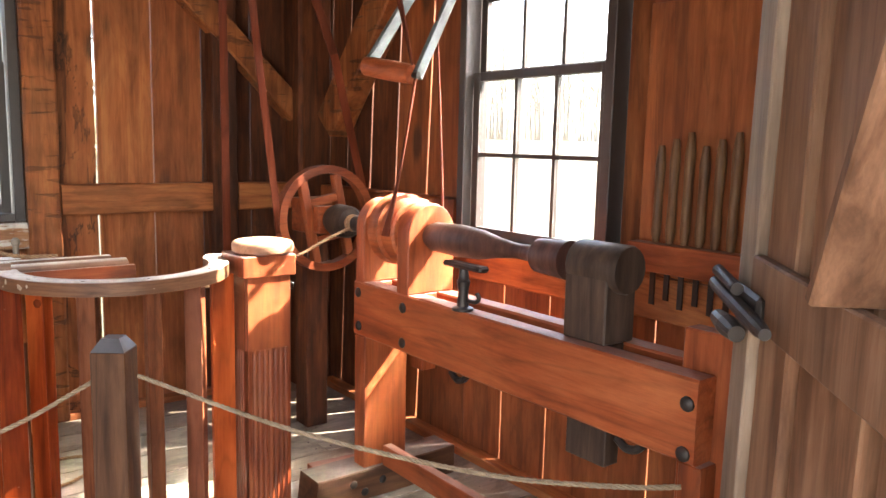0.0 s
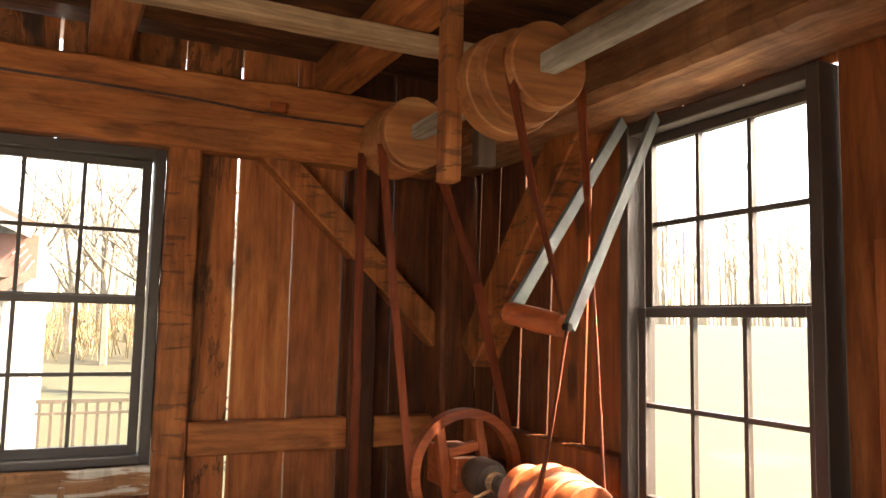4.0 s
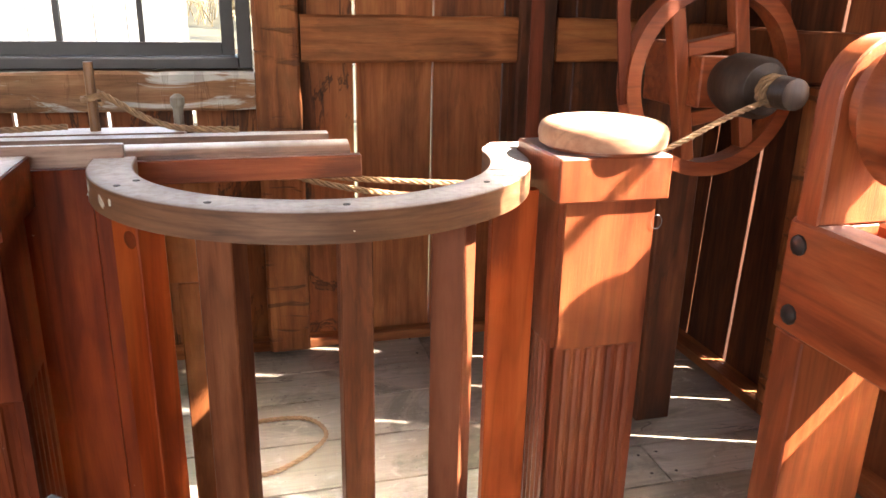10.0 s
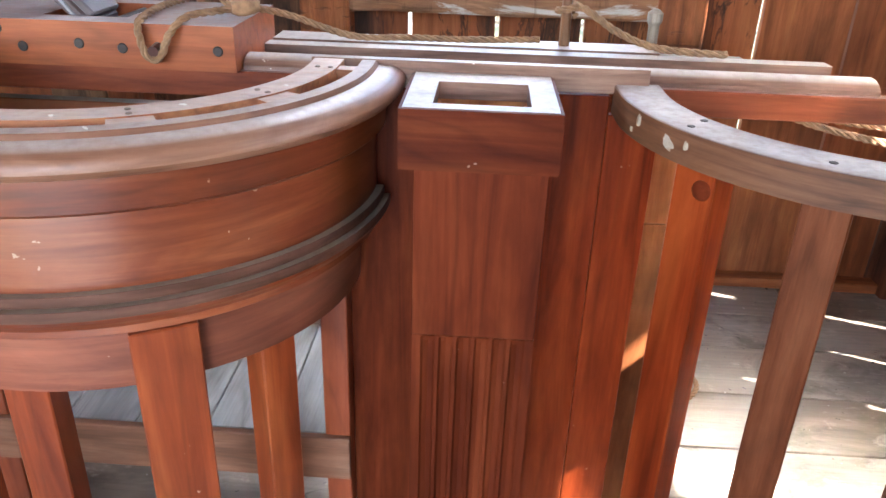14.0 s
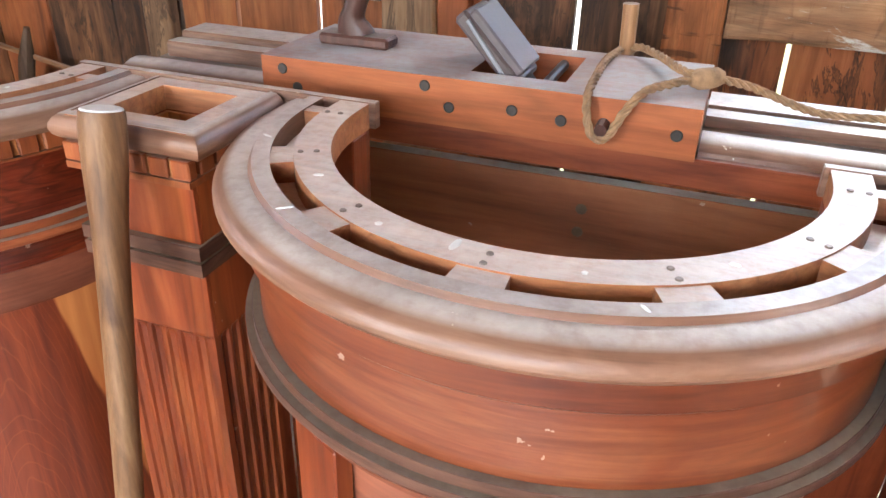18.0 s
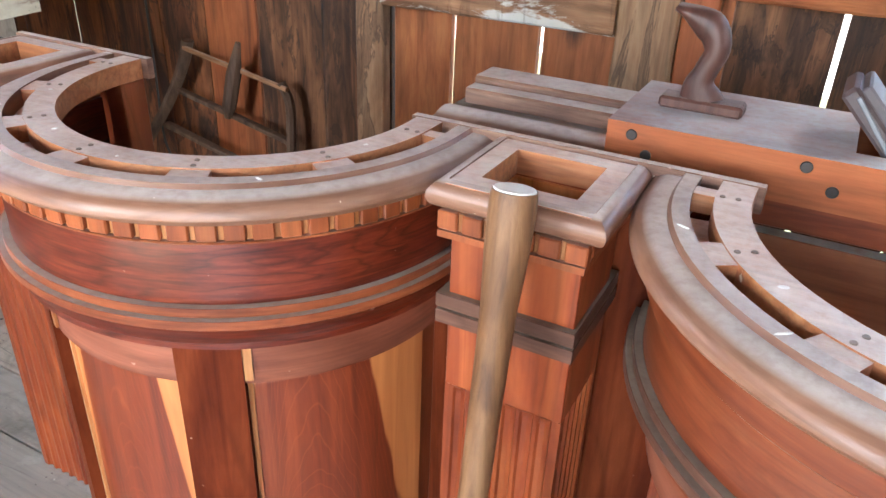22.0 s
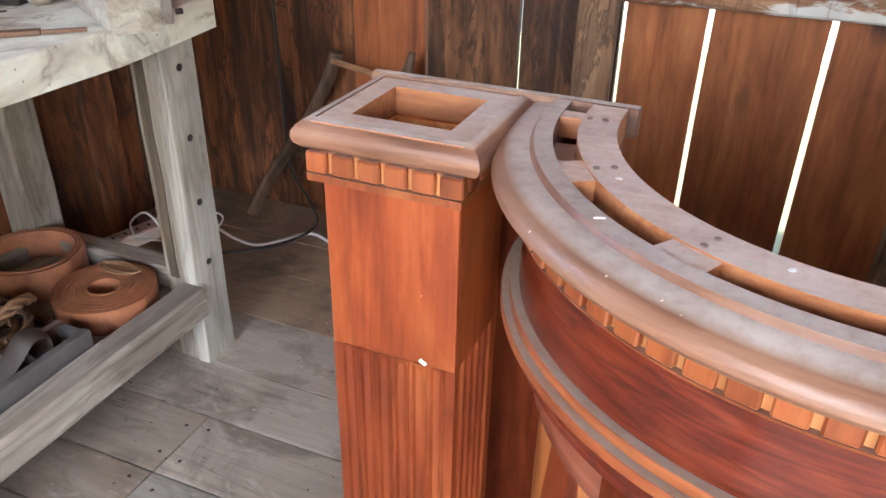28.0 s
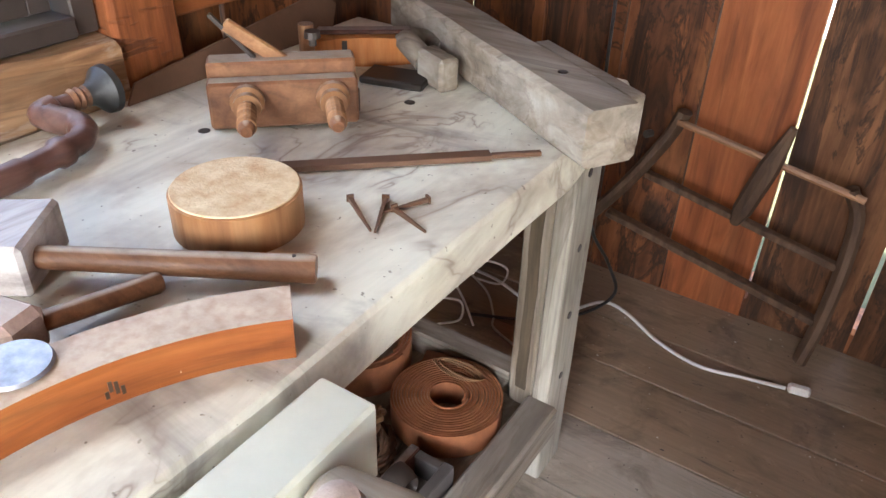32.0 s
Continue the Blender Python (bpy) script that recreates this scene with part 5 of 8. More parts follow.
for a, z, wd, hg in ((196, 0.917, 0.006, 0.009), (207, 0.909, 0.008, 0.011), (212, 0.914, 0.004, 0.006), (193, 0.901, 0.004, 0.004)):
    c = piece("paint_chip", chip, b1, (RX + math.cos(radians(a)) * 0.3532, RY + math.sin(radians(a)) * 0.3532, z))
    c.rotation_euler, c.scale = (0.4 * a, 0, radians(a)), (1, wd, hg)
part("end_board", boxed(0.205, 0.3215, 2.6465, 2.660, 0.0, 0.9155, 0.001), M_DEEPRED, b1, "wide dark red backing board")
part("end_board", boxed(0.3220, 0.398, 2.6465, 2.660, 0.0, 0.8885, 0.001), M_DEEPRED, b1, "wide dark red backing board")
part("end_board", boxed(0.948, 1.0275, 2.492, 2.512, 0.0, 0.889, 0.001), M_ORANGE_GLOW, b1, "end upright with the orange glow of sunlight in its colour")

# newel post with a round cap
newel = thing("newel_post", "square reddish cherry newel post, fluted, with a thick round cap", "newel post", (NX, 2.535, 0))
part("shaft", boxed(NX - 0.078, NX + 0.082, 2.457, 2.613, 0.0, 0.8755, 0.003), M_NEWEL, newel)
part("fluting", fluted_board(NX - 0.080, NX + 0.080, 2.4475, 0.01, 0.0, 0.616, 7), M_NEWEL, newel, "fluted front")
part("front_face", boxed(NX - 0.080, NX + 0.080, 2.4477, 2.4567, 0.616, 0.875), M_NEWEL, newel)
bm = fluted_board(-2.611, -2.459, -(NX - 0.0785 - 0.0085), 0.01, 0.0, 0.616, 7, "y")
bmesh.ops.rotate(bm, cent=(0, 0, 0), matrix=Matrix.Rotation(math.pi, 3, "Z"), verts=bm.verts)
part("fluting", bm, M_NEWEL, newel, "fluted side")
part("side_face", boxed(NX - 0.087, NX - 0.0785, 2.459, 2.611, 0.616, 0.875), M_NEWEL, newel)
part("collar", boxed(NX - 0.100, NX + 0.098, 2.438, 2.632, 0.876, 0.950, 0.003), M_NEWEL, newel, "plain square collar")
part("cap_neck", turned((NX + 0.014, 2.532, 0.9505), (NX + 0.014, 2.532, 0.9555), ((0, 0.096), (1, 0.096)), 40), M_NEWEL, newel, "thin shadowed neck under the cap")
part("round_cap", turned((NX + 0.014, 2.530, 0.956), (NX + 0.014, 2.530, 0.997), ((0, 0.101), (0.04, 0.107), (0.35, 0.109), (0.62, 0.1085), (0.80, 0.105), (0.92, 0.098), (0.985, 0.088), (1.0, 0.078), (1.0, 0.009), (0.93, 0.007)), 48), M_CAP, newel, "thick dusty turned disc cap with a centre hole", True)

part("wire_loop", tube([(1.222 + 0.010 * math.cos(a * 0.8), 2.446, 0.836 + 0.012 * math.sin(a * 0.8)) for a in range(10)], 0.0004, 5), M_STEEL, newel, "thin curl of wire")

# back of the counter: fascia, shelf board and lengths of moulding lying on it
back = thing("back_counter", "long cherry back shelf of the counter with a front fascia", "shelf", (-0.4, 2.7, 0))
part("ledger", boxed(-1.20, 0.775, 2.750, 2.775, 0.862, 0.904, 0.002), M_LATHE["x"], back, "red front fascia under the mouldings")
for xa, xb in ((-2.063, -1.709), (-1.164, -0.663), (-0.11, 0.375)):
    part("top_strip", boxed(xa, xb, 2.6495, 2.664, 0.918, ZT + 0.001, 0.001), M_TOP, back, "dusty thin strip joining the tops")
part("back_panel", boxed(-0.885, 0.03, 2.784, 2.812, 0.645, 0.8345, 0.002), wood("dusty_back_board", (0.27, 0.086, 0.032), (0.41, 0.145, 0.056), (0.50, 0.205, 0.088), axis="x", rough=0.55, dust=0.95, dust_colour=(0.62, 0.57, 0.49), streak=0.35, wear=0.4), back, "inner back board hung behind the bay, dust on its edge")
for x, z in ((-0.395, 0.790), (-0.397, 0.752)):
    part("paint_spot", turned((x, 2.7842, z), (x, 2.7828, z), ((0, 0.009), (0.7, 0.008), (1, 0.005)), 9), M_ROPE_PALE, back, "dried drip of paint")
M_SHELF = wood("pale_shelf_board", (0.24, 0.22, 0.19), (0.35, 0.33, 0.30), (0.45, 0.43, 0.40), axis="y", rough=0.7, wear=0.4)
for k in range(5):
    part("low_shelf_board", boxed(-0.70 + 0.128 * k, -0.70 + 0.128 * k + 0.125, 2.602, 2.95, 0.290, 0.311, 0.002), M_SHELF, back, "whitened low shelf board")
part("shelf_edge", boxed(-0.70, -0.060, 2.586, 2.6015, 0.222, 0.312, 0.002), M_SHELF_EDGE, back, "worn brown shelf front strip")
M_PINELEG = wood("rough_pine_leg", (0.17, 0.048, 0.015), (0.29, 0.092, 0.030), (0.40, 0.16, 0.060), axis="z", rough=0.65, knots=0.5, streak=0.3, spec=0.1)
part("front_leg", boxed(0.426, 0.479, 2.78, 2.83, 0.0, 0.662, 0.002), M_PINELEG, back, "pale rough pine front leg")
part("leg_cleat", boxed(0.385, 0.510, 2.778, 2.800, 0.664, 0.8875, 0.002), M_PINELEG, back, "short rough pine board under the shelf")
for x in (-0.92, 0.02):
    part("back_leg", boxed(x - 0.03, x + 0.03, 2.84, 2.90, 0.0, 0.2895, 0.002), M_CHERRY["z"], back)
    part("bracket", boxed(x - 0.03, x + 0.03, 2.84, 2.90, 0.3125, 0.8875, 0.002), M_CHERRY["z"], back)
part("shelf_board", boxed(-1.21, 0.62, 2.7755, 3.04, 0.888, 0.904, 0.001), M_GREYOAK["x"], back, "board carrying the loose mouldings")


def moulding(name, x0, x1, prof, label):
    bm = bmesh.new()
    rings = [[bm.verts.new((x, y, z)) for y, z in prof] for x in (x0, x1)]
    n = len(prof)
    for j in range(n):
        bm.faces.new((rings[0][j], rings[0][(j + 1) % n], rings[1][(j + 1) % n], rings[1][j]))
    bm.faces.new(rings[0])
    bm.faces.new(rings[1])
    bmesh.ops.recalc_face_normals(bm, faces=bm.faces)
    return single(name, bm, M_TOP, label, "moulding", (x0, prof[0][0], prof[0][1]), "loose mouldings on the counter", smooth=True)


ROUND = ((2.762, 0.9045), (2.763, 0.911), (2.772, 0.919), (2.788, 0.924), (2.805, 0.925), (2.824, 0.921), (2.836, 0.913), (2.837, 0.9045))
FLAT = ((2.893, 0.9045), (2.893, 0.927), (2.897, 0.931), (2.930, 0.931), (2.931, 0.9045))
WIDE = ((2.950, 0.9045), (2.950, 0.934), (2.954, 0.938), (3.024, 0.938), (3.025, 0.9045))
for xa, xb, xc, xd, xe in ((-1.19, -0.8955, -1.196, -0.8955, -1.205), (-0.2475, 0.755, -0.2475, 0.73, -0.2475)):
    moulding("round_moulding", xa, xb, ROUND, "dusty half-round length of moulding lying on the counter")
    moulding("flat_moulding", xc, xd, FLAT if xa < -1 else [(y, min(z, 0.921)) for y, z in FLAT], "dusty flat batten lying on the counter back")
    moulding("wide_moulding", xe, -0.8955 if xa < -1 else 0.45, WIDE if xa < -1 else [(y, min(z, 0.921)) for y, z in WIDE], "dusty wide board lying on the counter back")

# ---- the long jointer plane on the counter ----
px0, px1, py0, py1, pz0, pz1 = -0.893, -0.250, 2.737, 2.975, 0.9757, 1.046
plane = thing("jointer_plane", "long dusty beech jointer plane lying on the mouldings", "hand plane", (-0.57, 2.80, pz0))
bm = bmesh.new()
mx0, mx1, my0, my1 = -0.575, -0.437, 2.785, 2.930
for a, b, c, d in ((px0, mx0, py0, py1), (mx1, px1, py0, py1), (mx0, mx1, py0, my0), (mx0, mx1, my1, py1)):
    box(bm, a, b, c, d, pz0, pz1)
bmesh.ops.remove_doubles(bm, verts=bm.verts, dist=1e-5)
part("body", bm, M_PLANE, plane, "orange beech body, grey with dust on top")
part("mouth_floor", boxed(mx0 + 0.0005, mx1 - 0.0005, my0 + 0.0005, my1 - 0.0005, pz0 + 0.004, pz0 + 0.012), M_SAP, plane)
part("blade", bar((-0.495, 2.857, pz0 + 0.014), (-0.590, 2.857, 1.112), 0.105, 0.006, 0.001), M_STEEL, plane, "steel cutting iron")
part("wedge", bar((-0.512, 2.857, 1.022), (-0.604, 2.857, 1.118), 0.100, 0.024, 0.005), plain("dusty_wedge", (0.078, 0.050, 0.047), 0.55, 0.0), plane, "thick dusty wedge behind the iron")
part("cap_iron", bar((-0.507, 2.857, 1.041), (-0.585, 2.857, 1.124), 0.096, 0.014, 0.003), plain("dusty_cap_iron", (0.105, 0.080, 0.080), 0.6, 0.0), plane, "grey cap iron")
part("cross_pin", turned((-0.470, 2.786, 1.032), (-0.470, 2.9295, 1.032), ((0, 0.008), (1, 0.008)), 10), M_IRON, plane)
bolt = mesh_of("plug", turned((0, 0.001, 0), (0, -0.0022, 0), ((0, 0.0082), (0.6, 0.0082), (1, 0.007)), 14), M_IRON, Vector(), False)
for x, z in ((-0.857, 1.029), (-0.833, 1.003), (-0.627, 1.031), (-0.590, 1.004), (-0.498, 1.012), (-0.429, 1.007), (-0.277, 1.008)):
    piece("plug", bolt, plane, (x, py0, z))
part("peg", turned((-0.372, py0 + 0.002, 1.010), (-0.372, py0 - 0.022, 1.008), ((0, 0.009), (1, 0.0085)), 10), M_TOTE, plane, "short peg that holds the rope")
bm = bmesh.new()
spine = curve_points(((-0.792, 2.855, 1.060), (-0.797, 2.855, 1.085), (-0.790, 2.855, 1.110), (-0.782, 2.855, 1.135), (-0.792, 2.855, 1.162), (-0.818, 2.855, 1.178), (-0.846, 2.855, 1.189)), 5)
rings = []
for k, p in enumerate(spine):
    f = k / (len(spine) - 1)
    way = (spine[min(k + 1, len(spine) - 1)] - spine[max(k - 1, 0)]).normalized()
    flank = Vector((0, 1, 0)).cross(way)
    half = 0.034 - 0.017 * min(1, f * 4) + 0.006 * max(0, 1 - abs(f - 0.7) / 0.25) - 0.011 * max(0, f - 0.75) / 0.25
    rings.append([bm.verts.new(p + flank * half * math.cos(a * math.tau / 16) + Vector((0, 0.019 * math.sin(a * math.tau / 16), 0))) for a in range(16)])
for p, q in zip(rings, rings[1:]):
    for k in range(16):
        bm.faces.new((p[k], p[(k + 1) % 16], q[(k + 1) % 16], q[k]))
bm.faces.new(rings[0])
bm.faces.new(rings[-1])
bmesh.ops.recalc_face_normals(bm, faces=bm.faces)
tote = part("tote", bm, M_TOTE, plane, "dark curved rear handle", True)
part("tote_base", boxed(-0.848, -0.728, 2.833, 2.877, 1.0465, 1.064, 0.004), M_TOTE, tote)
plane.location.z -= 0.071
dowel = single("upright_dowel", turned((-0.384, 2.995, 0.9045), (-0.388, 2.995, 1.050), ((0, 0.012), (1, 0.0125)), 12), M_TOOLWOOD["z"], "upright wooden dowel standing behind the plane", "dowel", (-0.380, 2.995, 0.9045))
single("upright_peg", turned((0.282, 2.985, 0.9215), (0.282, 2.985, 1.055), ((0, 0.010), (1, 0.009)), 10), M_TOOLWOOD["z"], "upright peg with rope tied round it", "peg", (0.282, 2.985, 0.9215))
single("round_top_peg", turned((0.44, 2.985, 0.9215), (0.44, 2.985, 0.992), ((0, 0.010), (0.6, 0.010), (0.7, 0.014), (0.9, 0.014), (1, 0.006)), 12), M_GREYOAK["z"], "grey round-headed peg on the counter", "peg", (0.44, 2.985, 0.9215))
ro = thing("tie_rope", "hemp rope looped over the nose of the plane", "rope", (-0.3, 2.8, 1.05))
part("strand", rope(((-0.392, 2.965, 1.056), (-0.400, 2.89, 1.057), (-0.398, 2.80, 1.057), (-0.396, 2.732, 1.048), (-0.392, 2.723, 1.02), (-0.384, 2.720, 1.000), (-0.371, 2.718, 0.995), (-0.360, 2.720, 1.004), (-0.345, 2.723, 1.035), (-0.325, 2.75, 1.057), (-0.290, 2.80, 1.06), (-0.262, 2.83, 1.062)), 0.006), M_ROPE, ro, "rope round the nose of the plane")
part("strand", rope(((-0.385, 2.99, 1.03), (-0.37, 2.985, 1.058), (-0.33, 2.93, 1.062), (-0.285, 2.83, 1.068), (-0.25, 2.825, 1.066)), 0.006), M_ROPE, ro)
part("strand", rope(((-0.262, 2.83, 1.064), (-0.20, 2.88, 1.045), (-0.10, 2.93, 1.005), (-0.0, 2.95, 1.002), (0.12, 2.955, 1.002), (0.24, 2.965, 1.005)), 0.006), M_ROPE, ro)
part("knot", bend(turned((-0.275, 2.815, 1.062), (-0.235, 2.835, 1.064), ((0, 0.008), (0.2, 0.014), (0.5, 0.015), (0.8, 0.013), (1, 0.008)), 12), 0.003, 90), M_ROPE, ro, smooth=True)
ro.location.z -= 0.071
pts = [(0.282 + 0.016 * math.cos(a * 0.9), 2.985 + 0.016 * math.sin(a * 0.9), 0.975 + 0.0025 * a) for a in range(9)]
ro = thing("counter_rope", "hemp rope wound on a peg and hanging behind the counter", "rope", (0.3, 2.9, 0.93))
part("strand", rope(pts + [(0.32, 2.97, 0.985), (0.37, 2.955, 0.955), (0.43, 2.935, 0.935), (0.50, 2.915, 0.931), (0.56, 2.91, 0.931)], 0.0065), M_ROPE, ro, "rope wound round the peg")
part("strand", rope(((0.60, 2.88, 0.88), (0.69, 2.85, 0.835), (0.88, 2.85, 0.797), (1.08, 2.84, 0.784), (1.20, 2.79, 0.80), (1.30, 2.75, 0.85)), 0.0065), M_ROPE, ro, "slack rope behind the counter")
part("strand", rope(((0.60, 2.89, 0.885), (0.69, 2.87, 0.845), (0.88, 2.86, 0.824), (1.08, 2.85, 0.814), (1.25, 2.78, 0.84), (1.41, 2.75, 0.896), (1.55, 2.77, 0.95), (1.672, 2.797, 0.985)), 0.0065), M_ROPE, ro, "rope run on to the wheel shaft")
part("strand", rope(((0.45, 3.04, 0.87), (0.46, 3.05, 0.6), (0.47, 3.06, 0.3), (0.50, 3.07, 0.05), (0.56, 3.09, 0.01), (0.66, 3.14, 0.01), (0.74, 3.24, 0.01), (0.70, 3.34, 0.01), (0.58, 3.36, 0.01), (0.50, 3.33, 0.01)), 0.0065), M_ROPE, ro, "rope end hanging to the floor in a loop")

# the leaning axe handle
handle = thing("axe_handle", "weathered ash tool handle leaning on the pilaster", "tool handle", (-0.88, 2.23, 0))
part("shaft", turned((-0.880, 2.235, 0.0), (-0.897, 2.411, 0.985), ((0, 0.017), (0.1, 0.018), (0.45, 0.0185), (0.70, 0.0195), (0.80, 0.0205), (0.86, 0.0215), (0.89, 0.0235), (0.93, 0.0258), (0.965, 0.0270), (0.99, 0.0268), (1.0, 0.0255)), 24), M_HANDLE, handle, "", True)
part("painted_end", turned((-0.8971, 2.4112, 0.9853), (-0.8971, 2.4115, 0.987), ((0, 0.0245), (1, 0.023)), 20), M_WHITEDOT, handle, "white painted end")


# ---- the lathe and its overhead drive ----
LX0, LX1 = 1.47, 1.67
lathe = thing("wood_lathe", "old wooden treadle lathe of orange oak beams with a turned blank", "lathe", (1.57, 1.7, 0))
part("bed_front", hewn(LX0, LX0 + 0.07, 0.947, 2.425, 0.632, 0.836, 0.002), M_LATHE["y"], lathe, "heavy front bed beam")
part("bed_back", hewn(LX1 - 0.07, LX1, 0.947, 2.425, 0.632, 0.836, 0.002), M_LATHE["y"], lathe, "rear bed beam")
part("head_post", boxed(LX0 + 0.004, LX0 + 0.196, 2.352, 2.424, 0.1205, 0.631, 0.003), M_LATHE["z"], lathe, "dark head leg")


def arched_board(y0, y1, z0):
    """An upright board across the bed whose top is a half circle round the spindle."""
    bm = bmesh.new()
    line = [(LX0 + 0.001, z0), (LX0 + 0.001, 1.02)]
    line += [(1.57 - 0.099 * math.cos(math.pi * k / 16) , 1.04 + 0.106 * math.sin(math.pi * k / 16)) for k in range(17)]
    line += [(LX1 - 0.001, 1.02), (LX1 - 0.001, z0)]
    ends = [[bm.verts.new((x, y, z)) for x, z in line] for y in (y0, y1)]
    n = len(line)
    for k in range(n):
        bm.faces.new((ends[0][k], ends[0][(k + 1) % n], ends[1][(k + 1) % n], ends[1][k]))
    bm.faces.new(ends[0])
    bm.faces.new(ends[1])
    bmesh.ops.recalc_face_normals(bm, faces=bm.faces)
    bmesh.ops.bevel(bm, geom=[e for e in bm.edges if abs(e.verts[0].co.y - e.verts[1].co.y) < 1e-4], offset=0.004, segments=1, affect="EDGES")
    return bm


part("head_board", arched_board(2.362, 2.416, 0.8365), M_LATHE["z"], lathe, "arched bearing board of the headstock", True)
part("head_board", arched_board(2.080, 2.148, 0.8365), M_LATHE["z"], lathe, "arched bearing board of the headstock", True)
part("head_tenon", boxed(LX0 + 0.0705, LX1 - 0.0705, 2.362, 2.416, 0.56, 0.836, 0.003), M_LATHE["z"], lathe)
part("head_tenon", boxed(LX0 + 0.0705, LX1 - 0.0705, 2.080, 2.148, 0.56, 0.836, 0.003), M_LATHE["z"], lathe)
part("cone_pulley", turned((1.57, 2.358, 1.04), (1.57, 2.152, 1.04), ((0, 0.084), (0.02, 0.088), (0.28, 0.088), (0.30, 0.122), (0.33, 0.130), (0.36, 0.126), (0.60, 0.126), (0.63, 0.130), (0.65, 0.117), (0.96, 0.117), (1.0, 0.108)), 40), M_LATHE["y"], lathe, "stepped wooden cone pulley", True)
part("spindle", turned((1.57, 2.44, 1.04), (1.57, 2.05, 1.04), ((0, 0.016), (1, 0.016)), 14), M_IRON, lathe, "iron spindle", True)
part("turned_blank", turned((1.57, 2.09, 1.035), (1.57, 1.44, 1.035), ((0, 0.022), (0.015, 0.040), (0.06, 0.050), (0.25, 0.054), (0.42, 0.047), (0.55, 0.032), (0.68, 0.022), (0.76, 0.024), (0.80, 0.036), (0.82, 0.050), (1.0, 0.056)), 28), M_TOTE, lathe, "dark half-turned leg between the centres", True)
bm = boxed(LX0 + 0.045, LX1 - 0.035, 1.26, 1.405, 0.8365, 1.04, 0.004)
part("tailstock_block", bm, M_SOOT, lathe, "dark tailstock block")
part("tailstock_head", turned((1.575, 1.405, 1.035), (1.575, 1.235, 1.035), ((0, 0.062), (0.05, 0.066), (0.95, 0.066), (1, 0.062)), 20), M_SOOT, lathe, "rounded dark top of the tailstock", True)
part("tailstock_tenon", boxed(LX0 + 0.0705, LX1 - 0.0705, 1.26, 1.40, 0.50, 0.836, 0.003), M_SOOT, lathe)
part("rest_bar", boxed(LX0 - 0.005, LX0 + 0.035, 1.70, 1.885, 0.968, 0.986, 0.006), M_IRON, lathe, "iron tool rest")
part("rest_post", turned((LX0 + 0.015, 1.80, 0.8365), (LX0 + 0.015, 1.80, 0.968), ((0, 0.034), (0.06, 0.034), (0.1, 0.020), (0.45, 0.016), (0.7, 0.022), (0.75, 0.017), (1, 0.014)), 16), M_IRON, lathe, "", True)
part("rest_clamp", tube(((LX0 + 0.015, 1.775, 0.87), (LX0 + 0.015, 1.74, 0.872), (LX0 + 0.015, 1.725, 0.885), (LX0 + 0.015, 1.735, 0.90)), 0.007), M_IRON, lathe, "", True)
part("tail_post", boxed(LX0 + 0.0705, LX1 - 0.0705, 0.885, 1.042, 0.0, 0.932, 0.005), M_LATHE["z"], lathe, "tall end post")
part("tail_leg", boxed(LX0 + 0.005, LX0 + 0.0695, 0.93, 0.99, 0.0, 0.631, 0.003), M_LATHE["z"], lathe)
part("tie_rail", boxed(LX0 + 0.08, LX1 - 0.08, 0.90, 2.34, 0.12, 0.20, 0.003), M_LATHE["y"], lathe, "low stretcher")
for y in (1.84, 1.16):
    part("wedge_key", tube(((LX0 + 0.03, y + 0.03, 0.618), (LX0 + 0.03, y, 0.600), (LX0 + 0.03, y - 0.03, 0.605), (LX0 + 0.03, y - 0.05, 0.622)), 0.011), M_IRON, lathe, "iron hook bolt under the bed", True)
nut = mesh_of("bolt", turned((0.001, 0, 0), (-0.010, 0, 0), ((0, 0.019), (0.4, 0.018), (0.9, 0.010), (1, 0.004)), 10), M_IRON, Vector(), True)
for y, z in ((2.395, 0.795), (2.39, 0.669), (2.105, 0.789), (2.105, 0.666), (0.972, 0.775), (0.975, 0.655)):
    piece("bolt", nut, lathe, (LX0 - 0.001, y, z))

# ground timber beside the lathe
foot = boxed(1.255, 1.905, 2.335, 2.475, 0.001, 0.120, 0.004)
for v in foot.verts:
    if v.co.x < 1.30 and v.co.z > 0.06:
        v.co.z -= 0.045 * (1.0 if v.co.x < 1.258 else 0.0)
        v.co.x += 0.012
part("sled_foot", foot, M_FOOT, lathe, "dark chamfered sled foot on the floor")
for x, z in ((1.42, 0.075), (1.47, 0.035), (1.55, 0.065)):
    part("foot_bolt", turned((x, 2.3355, z), (x, 2.327, z), ((0, 0.016), (0.5, 0.015), (1, 0.006)), 10), M_IRON, lathe, "", True)
single("floor_board_block", bar((1.40, 2.62, 0.022), (1.92, 2.56, 0.022), 0.12, 0.040, 0.003), M_LATHE["x"], "pale board offcut lying behind the lathe foot", "board", (1.40, 2.60, 0))

# chisels in a wall rack
rack = thing("chisel_rack", "wooden wall rack holding a row of long turning chisels", "tool rack", (2.0, 1.36, 0.96))
part("rail", boxed(1.965, 2.019, 1.10, 1.56, 0.965, 1.055, 0.003), M_LATHE["y"], rack)
part("rear_board", boxed(2.022, 2.096, 1.10, 1.56, 0.945, 1.80, 0.003), M_BOARD_PLAIN, rack, "dark board behind the tools")
